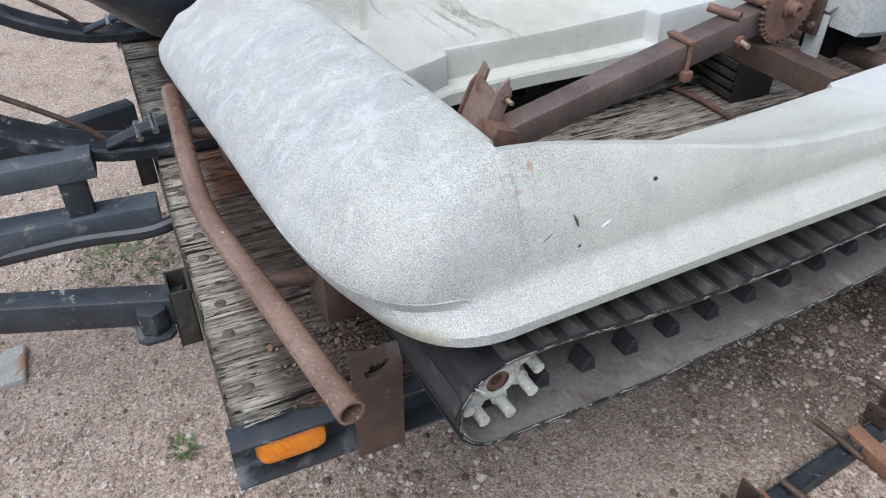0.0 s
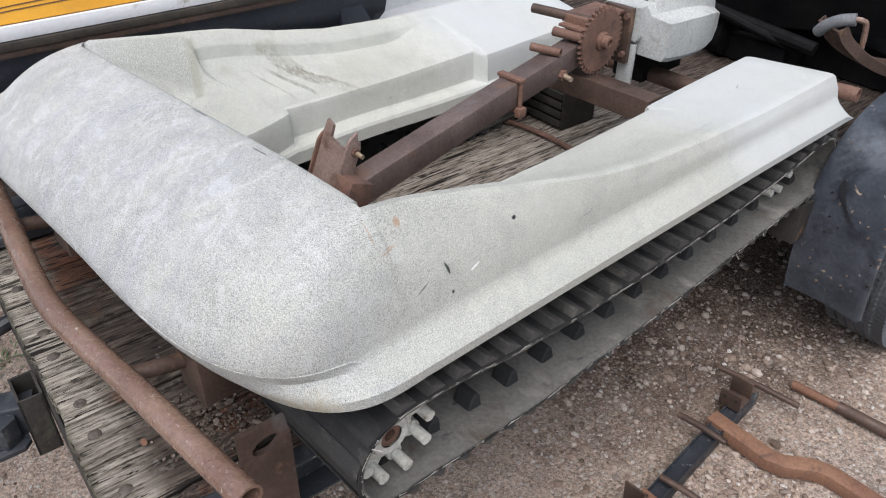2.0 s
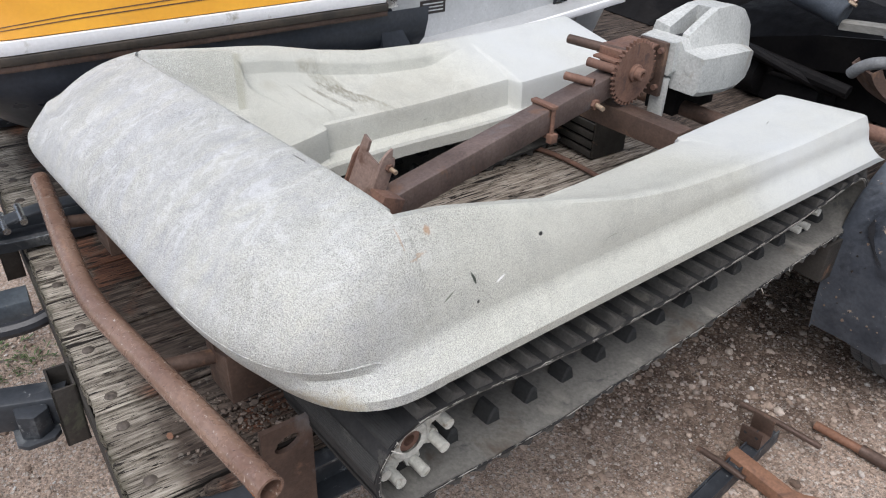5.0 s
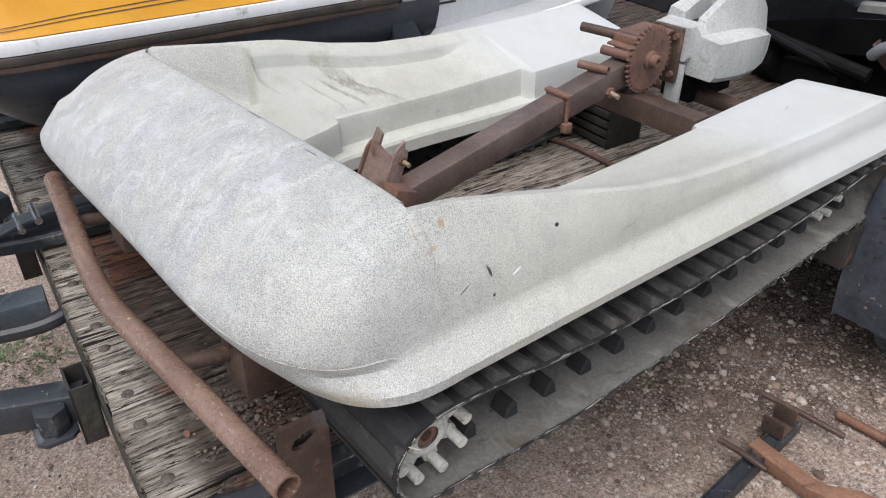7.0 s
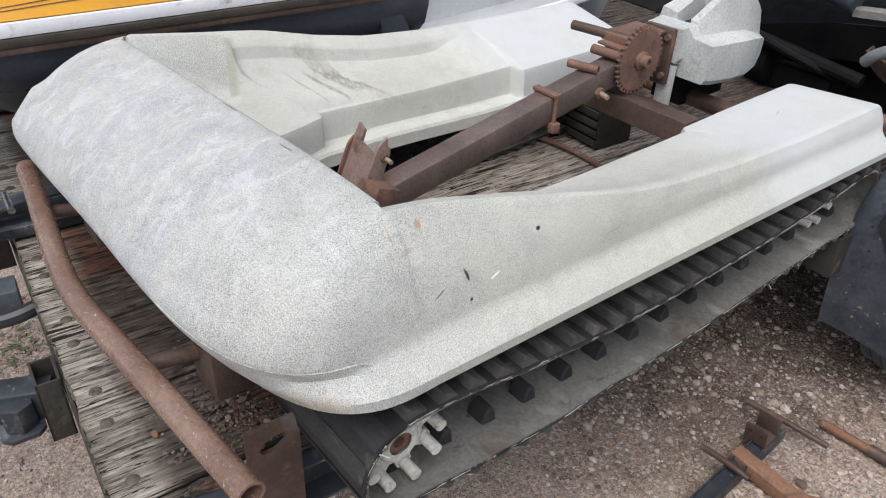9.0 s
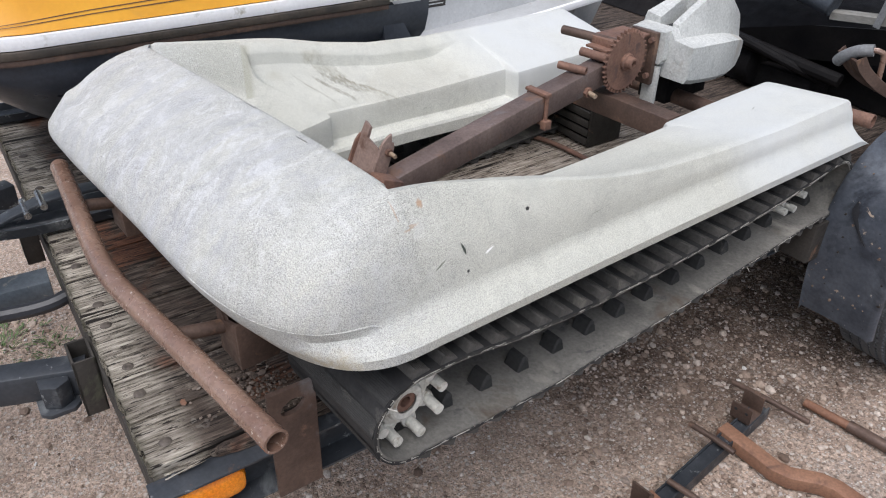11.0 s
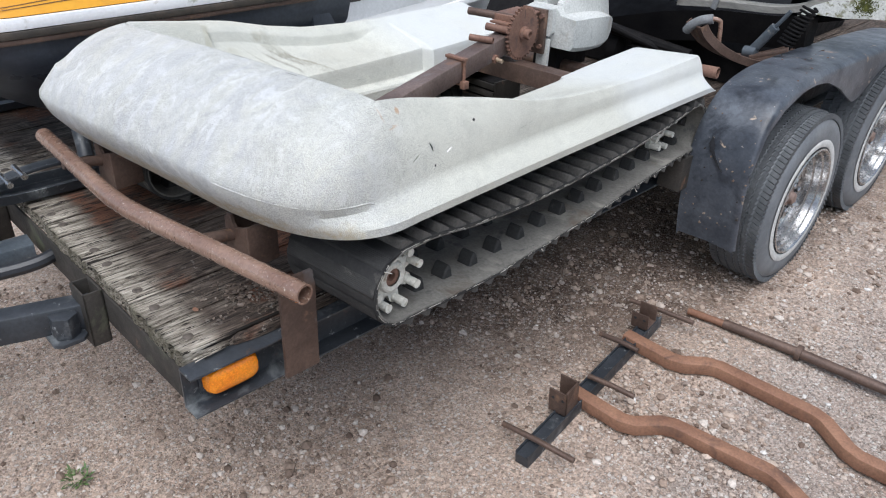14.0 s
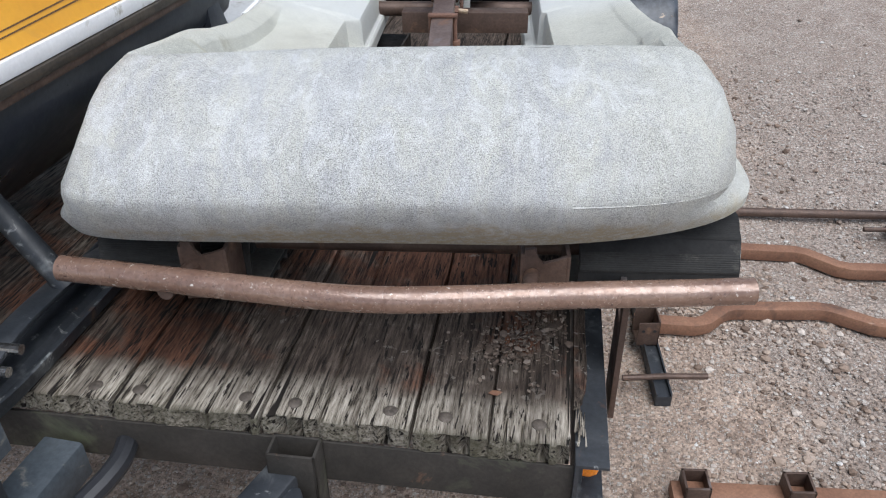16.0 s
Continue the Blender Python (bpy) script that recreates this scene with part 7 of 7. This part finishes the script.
for x0, x1, y0, y1 in ((-1.00, -0.70, 2.67, 2.68), (-1.00, -0.70, 2.90, 2.91), (-1.00, -0.99, 2.6805, 2.8995), (-0.71, -0.70, 2.6805, 2.8995)):
    for z0, z1 in ((0.012, 0.050), (0.0515, 0.088), (0.0895, 0.125)):
        bm = B()
        box(bm, x0, x1, y0, y1, z0, z1, 0.002)
        part("slat", bm, BLUE_PLASTIC, crate)
bm = B()
box(bm, -0.84, -0.78, 2.667, 2.670, 0.060, 0.085, 0.001)
part("label", bm, STRAP, crate, "small faded grey label")
# black lumps added to fill the dark void behind the housing
bm = B()
rod(bm, smooth_path([(-1.0, 2.36, 0.24), (-0.62, 2.46, 0.17), (-0.30, 2.50, 0.13)], 4), 0.024, 10)
rod(bm, smooth_path([(-0.95, 2.46, 0.12), (-0.70, 2.40, 0.20), (-0.52, 2.44, 0.16), (-0.36, 2.52, 0.10)], 4), 0.016, 10)
lathe(bm, [(-0.03, 0.06), (-0.02, 0.085), (0.03, 0.085), (0.04, 0.05)], (-0.66, 2.52, 0.09), "x", 18)
box(bm, -0.98, -0.40, 2.50, 2.64, 0.004, 0.10, 0.012)
solo("scrap_engine", bm, BLACK_AND_VOID, TRAILER, (-0.6, 2.4, 0.0), "black engine parts and hoses added to fill a dark void on the deck", "engine")
bm = B()
prism(bm, [(-1.36, 0.004), (-1.25, 0.004), (-1.30, 0.18), (-1.42, 0.42), (-1.52, 0.40), (-1.42, 0.20)], 1, 3.02, 3.05, 0.004)
solo("steel_bracket", bm, RUST, TRAILER, (-1.3, 3.03, 0.0), "brown rusted bent plate standing on the deck", "bracket")
# black heap added behind the parked sled in place of dark clutter
rng = random.Random(8)
bm = B()
rows = []
for j in range(15):
    row = []
    for i in range(19):
        u, w = i / 18, j / 14
        x, y = -1.94 + 0.46 * u, 2.85 + 1.4 * w
        h = 0.32 * math.sin(math.pi * u) ** 0.6 * math.sin(math.pi * w) ** 0.6
        row.append(bm.verts.new((x, y, 0.004 + h * (0.75 + 0.5 * noise.noise((3 * x, 3 * y, 4))) + 0.05 * h * rng.uniform(-1, 1))))
    rows.append(row)
for a, b in zip(rows, rows[1:]):
    for i in range(18):
        bm.faces.new((a[i], a[i + 1], b[i + 1], b[i]))
solo("black_tarpaulin", bm, BLACK_AND_VOID, TRAILER, (-1.5, 3.3, 0.0), "crumpled black heap added in place of dark clutter on the deck", "tarpaulin", smooth=25)
bm = B()
for k in range(5):
    c = Vector((-1.78 + 0.03 * k, 3.20 + rng.uniform(-0.03, 0.03), 0.24 + rng.uniform(-0.01, 0.02)))
    bmesh.ops.create_icosphere(bm, subdivisions=2, radius=0.035, matrix=Matrix.Translation(c) @ Matrix.Diagonal((1.3, 1.0, 0.45, 1)))
solo("white_rag", bm, WHITE_TRIM, TRAILER, (-1.8, 3.2, 0.2), "crumpled white rag lying on the black heap", "rag", smooth=60)
bm = B()
rod(bm, [(0.36, 1.478, 0.262), (0.552, 1.486, 0.268)], 0.0195, 18, 0.016)
part("rear_tube", bm, RUST, chassis, "open rusty tube end")

# ---- rusted frame lying on the ground ----
ladder = thing("scrap_steel_rack", WORLD, (0.5, 1.2, 0.0), "rusted steel frame of two bent bars lying on gravel", "scrap steel")
bm = B()
def channel_path(a, b, w, h, t=0.004):
    sweep(bm, [(-w / 2, h), (-w / 2, 0), (w / 2, 0), (w / 2, h), (w / 2 - t, h), (w / 2 - t, h - 0.010), (-w / 2 + t, h - 0.010), (-w / 2 + t, h)], [a, b])
channel_path((0.165, 1.520, 0.002), (0.262, 0.730, 0.002), 0.042, 0.044)
part("cross_channel", bm, BLACK_STEEL, ladder, "black painted channel")
for y, x, h, lab in ((1.452, 0.160, 0.062, "short"), (0.955, 0.222, 0.090, "tall")):
    bm = B()
    c = Matrix.Translation((x, y, 0.040)) @ pose(0, 0, 0, 0, 0, 8)
    w, d, t = 0.060, 0.066, 0.005
    box(bm, -w / 2, w / 2, d / 2 - t, d / 2, 0, h, 0.001, c)
    box(bm, -w / 2, w / 2, -d / 2, -d / 2 + t, 0, h * 0.92, 0.001, c)
    box(bm, -w / 2, w / 2, -d / 2, d / 2, 0, t, 0.001, c)
    if h > 0.08:
        box(bm, w / 2 - t, w / 2, -d / 2, d / 2, 0, h, 0.001, c)
    bk = part("bracket", bm, RUST_DARK, ladder, "dark rusted drilled bracket", 25)
    for hx in (-0.016, 0.016):
        bm = B()
        rod(bm, [c @ Vector((hx, -d / 2 - 0.0006, h * 0.6)), c @ Vector((hx, -d / 2 + 0.001, h * 0.6))], 0.005, 10)
        part("bolt_hole", bm, VINYL, bk)


def bar(pts):
    bm = B()
    sweep(bm, rect(0.042, 0.042, 0.004), pts)
    part("bent_bar", bm, RUST_ORANGE, ladder, "orange-rusted bent square bar", 30)


def bend(pts, r=0.02):
    """Cut each corner in two steps, so that the bar keeps crisp folds."""
    p = [Vector(q) for q in pts]
    out = [p[0]]
    for a, b, c in zip(p, p[1:], p[2:]):
        out += [b + (a - b).normalized() * r, b + (c - b).normalized() * r]
    return out + [p[-1]]


bar(bend([(0.155, 1.362, 0.030), (0.345, 1.366, 0.026), (0.430, 1.442, 0.022), (0.760, 1.470, 0.006), (0.880, 1.398, 0.001), (1.115, 1.418, -0.003)]))
bar(bend([(0.195, 1.030, 0.030), (0.392, 1.036, 0.026), (0.470, 1.128, 0.020), (0.770, 1.178, 0.006), (0.920, 1.120, 0.0), (1.150, 1.170, -0.003)]))
for a, b in (((0.062, 1.515), (0.284, 1.558)), ((0.100, 1.293), (0.236, 1.311)), ((0.200, 1.103), (0.350, 1.127)), ((0.152, 0.772), (0.380, 0.808))):
    bm = B()
    rod(bm, [(*a, 0.052), (0.5 * (a[0] + b[0]), 0.5 * (a[1] + b[1]), 0.055), (*b, 0.050)], 0.0085, 10)
    part("pin", bm, RUST_DARK, ladder, "rusty round pin")
bm = B()
sweep(bm, rect(0.075, 0.020, 0.003), [(1.128, 1.690, -0.012), (1.165, 1.0, -0.012)])
part("flat_cross_bar", bm, RUST_DARK, ladder, "brown flat cross bar")
for y in (1.62, 1.25):
    bm = B()
    rod(bm, [(1.005, y + 0.02, 0.008), (1.20, y + 0.04, 0.006)], 0.0085, 10)
    part("pin", bm, RUST_DARK, ladder, "rusty round pin")
bm = B()
box(bm, 1.105, 1.170, 1.56, 1.63, -0.005, 0.06, 0.004)
part("bracket", bm, RUST_DARK, ladder, "dark rusted bracket", 25)

long_rod = thing("long_rod", WORLD, (0.7, 1.71, 0.0), "long rusty rod with thicker sleeve lying on gravel", "rod")
bm = B()
rod(bm, [(0.214, 1.650, 0.014), (0.34, 1.668, 0.015)], 0.0125, 14)
part("rod_end", bm, RUST_ORANGE, long_rod, "orange-rusted rod end")
bm = B()
rod(bm, [(0.338, 1.668, 0.016), (0.582, 1.700, 0.014), (1.16, 1.768, -0.008)], 0.0165, 16)
part("sleeve", bm, RUST_DARK, long_rod, "brown-grey sleeve")
bm = B()
rod(bm, [(0.575, 1.699, 0.015), (0.592, 1.701, 0.014)], 0.026, 12)
part("collar", bm, RUST_DARK, long_rod, "rusty collar")

# second frame beside the trailer nose
socket_bar = thing("socket_bar", WORLD, (0.5, 0.45, 0.0), "rusty bar with two square sockets lying on gravel", "bar")
bm = B()
sweep(bm, rect(0.05, 0.035, 0.003), [(0.26, 0.440, 0.018), (0.95, 0.505, 0.0)])
part("bar", bm, RUST_ORANGE, socket_bar, "rusted bar")
for x, y in ((0.312, 0.448), (0.545, 0.470)):
    bm = B()
    c = Matrix.Translation((x, y, 0.02)) @ pose(0, 0, 0, 0, 0, 6)
    for b4 in ((-0.03, 0.03, -0.03, -0.024), (-0.03, 0.03, 0.024, 0.03), (-0.03, -0.024, -0.03, 0.03), (0.024, 0.03, -0.03, 0.03)):
        box(bm, *b4, 0.0, 0.05, 0.001, c)
    part("square_socket", bm, RUST_DARK, socket_bar, "dark square steel socket", 25)

# ---- bits on the ground ----
bm = B()
box(bm, -1.19, -1.03, -0.67, -0.58, -0.01, 0.022, 0.012, None, 3)
solo("concrete_chip", bm, SLAB, WORLD, (-1.1, -0.62, 0), "pale rust-stained concrete slab piece half sunk in soil", "concrete")


def weed(x, y, r, n, seed):
    rng = random.Random(seed)
    bm = B()
    for k in range(n):
        a, d = rng.uniform(0, 6.283), r * rng.random() ** 0.7
        base = Vector((x + d * math.cos(a), y + d * math.sin(a), 0.0))
        out = Vector((math.cos(a + rng.uniform(-1, 1)), math.sin(a + rng.uniform(-1, 1)), rng.uniform(0.3, 1.0))).normalized()
        side = out.cross(Vector((0, 0, 1))).normalized() * rng.uniform(0.002, 0.0045)
        ln = rng.uniform(0.012, 0.035)
        p = [base - side * 0.3, base + side * 0.3, base + out * ln * 0.5 + side, base + out * ln + Vector((0, 0, -0.004)), base + out * ln * 0.5 - side]
        v = [bm.verts.new(q) for q in p]
        bm.faces.new((v[0], v[1], v[2], v[4]))
        bm.faces.new((v[4], v[2], v[3]))
    return solo("weed", bm, LEAF, WORLD, (x, y, 0), "small green weed growing in bare soil", "weed", "weeds in the yard", smooth=0)


weed(-0.575, -0.185, 0.035, 60, 1)
weed(-1.51, -0.28, 0.16, 260, 3)
weed(-1.42, -0.12, 0.08, 60, 4)
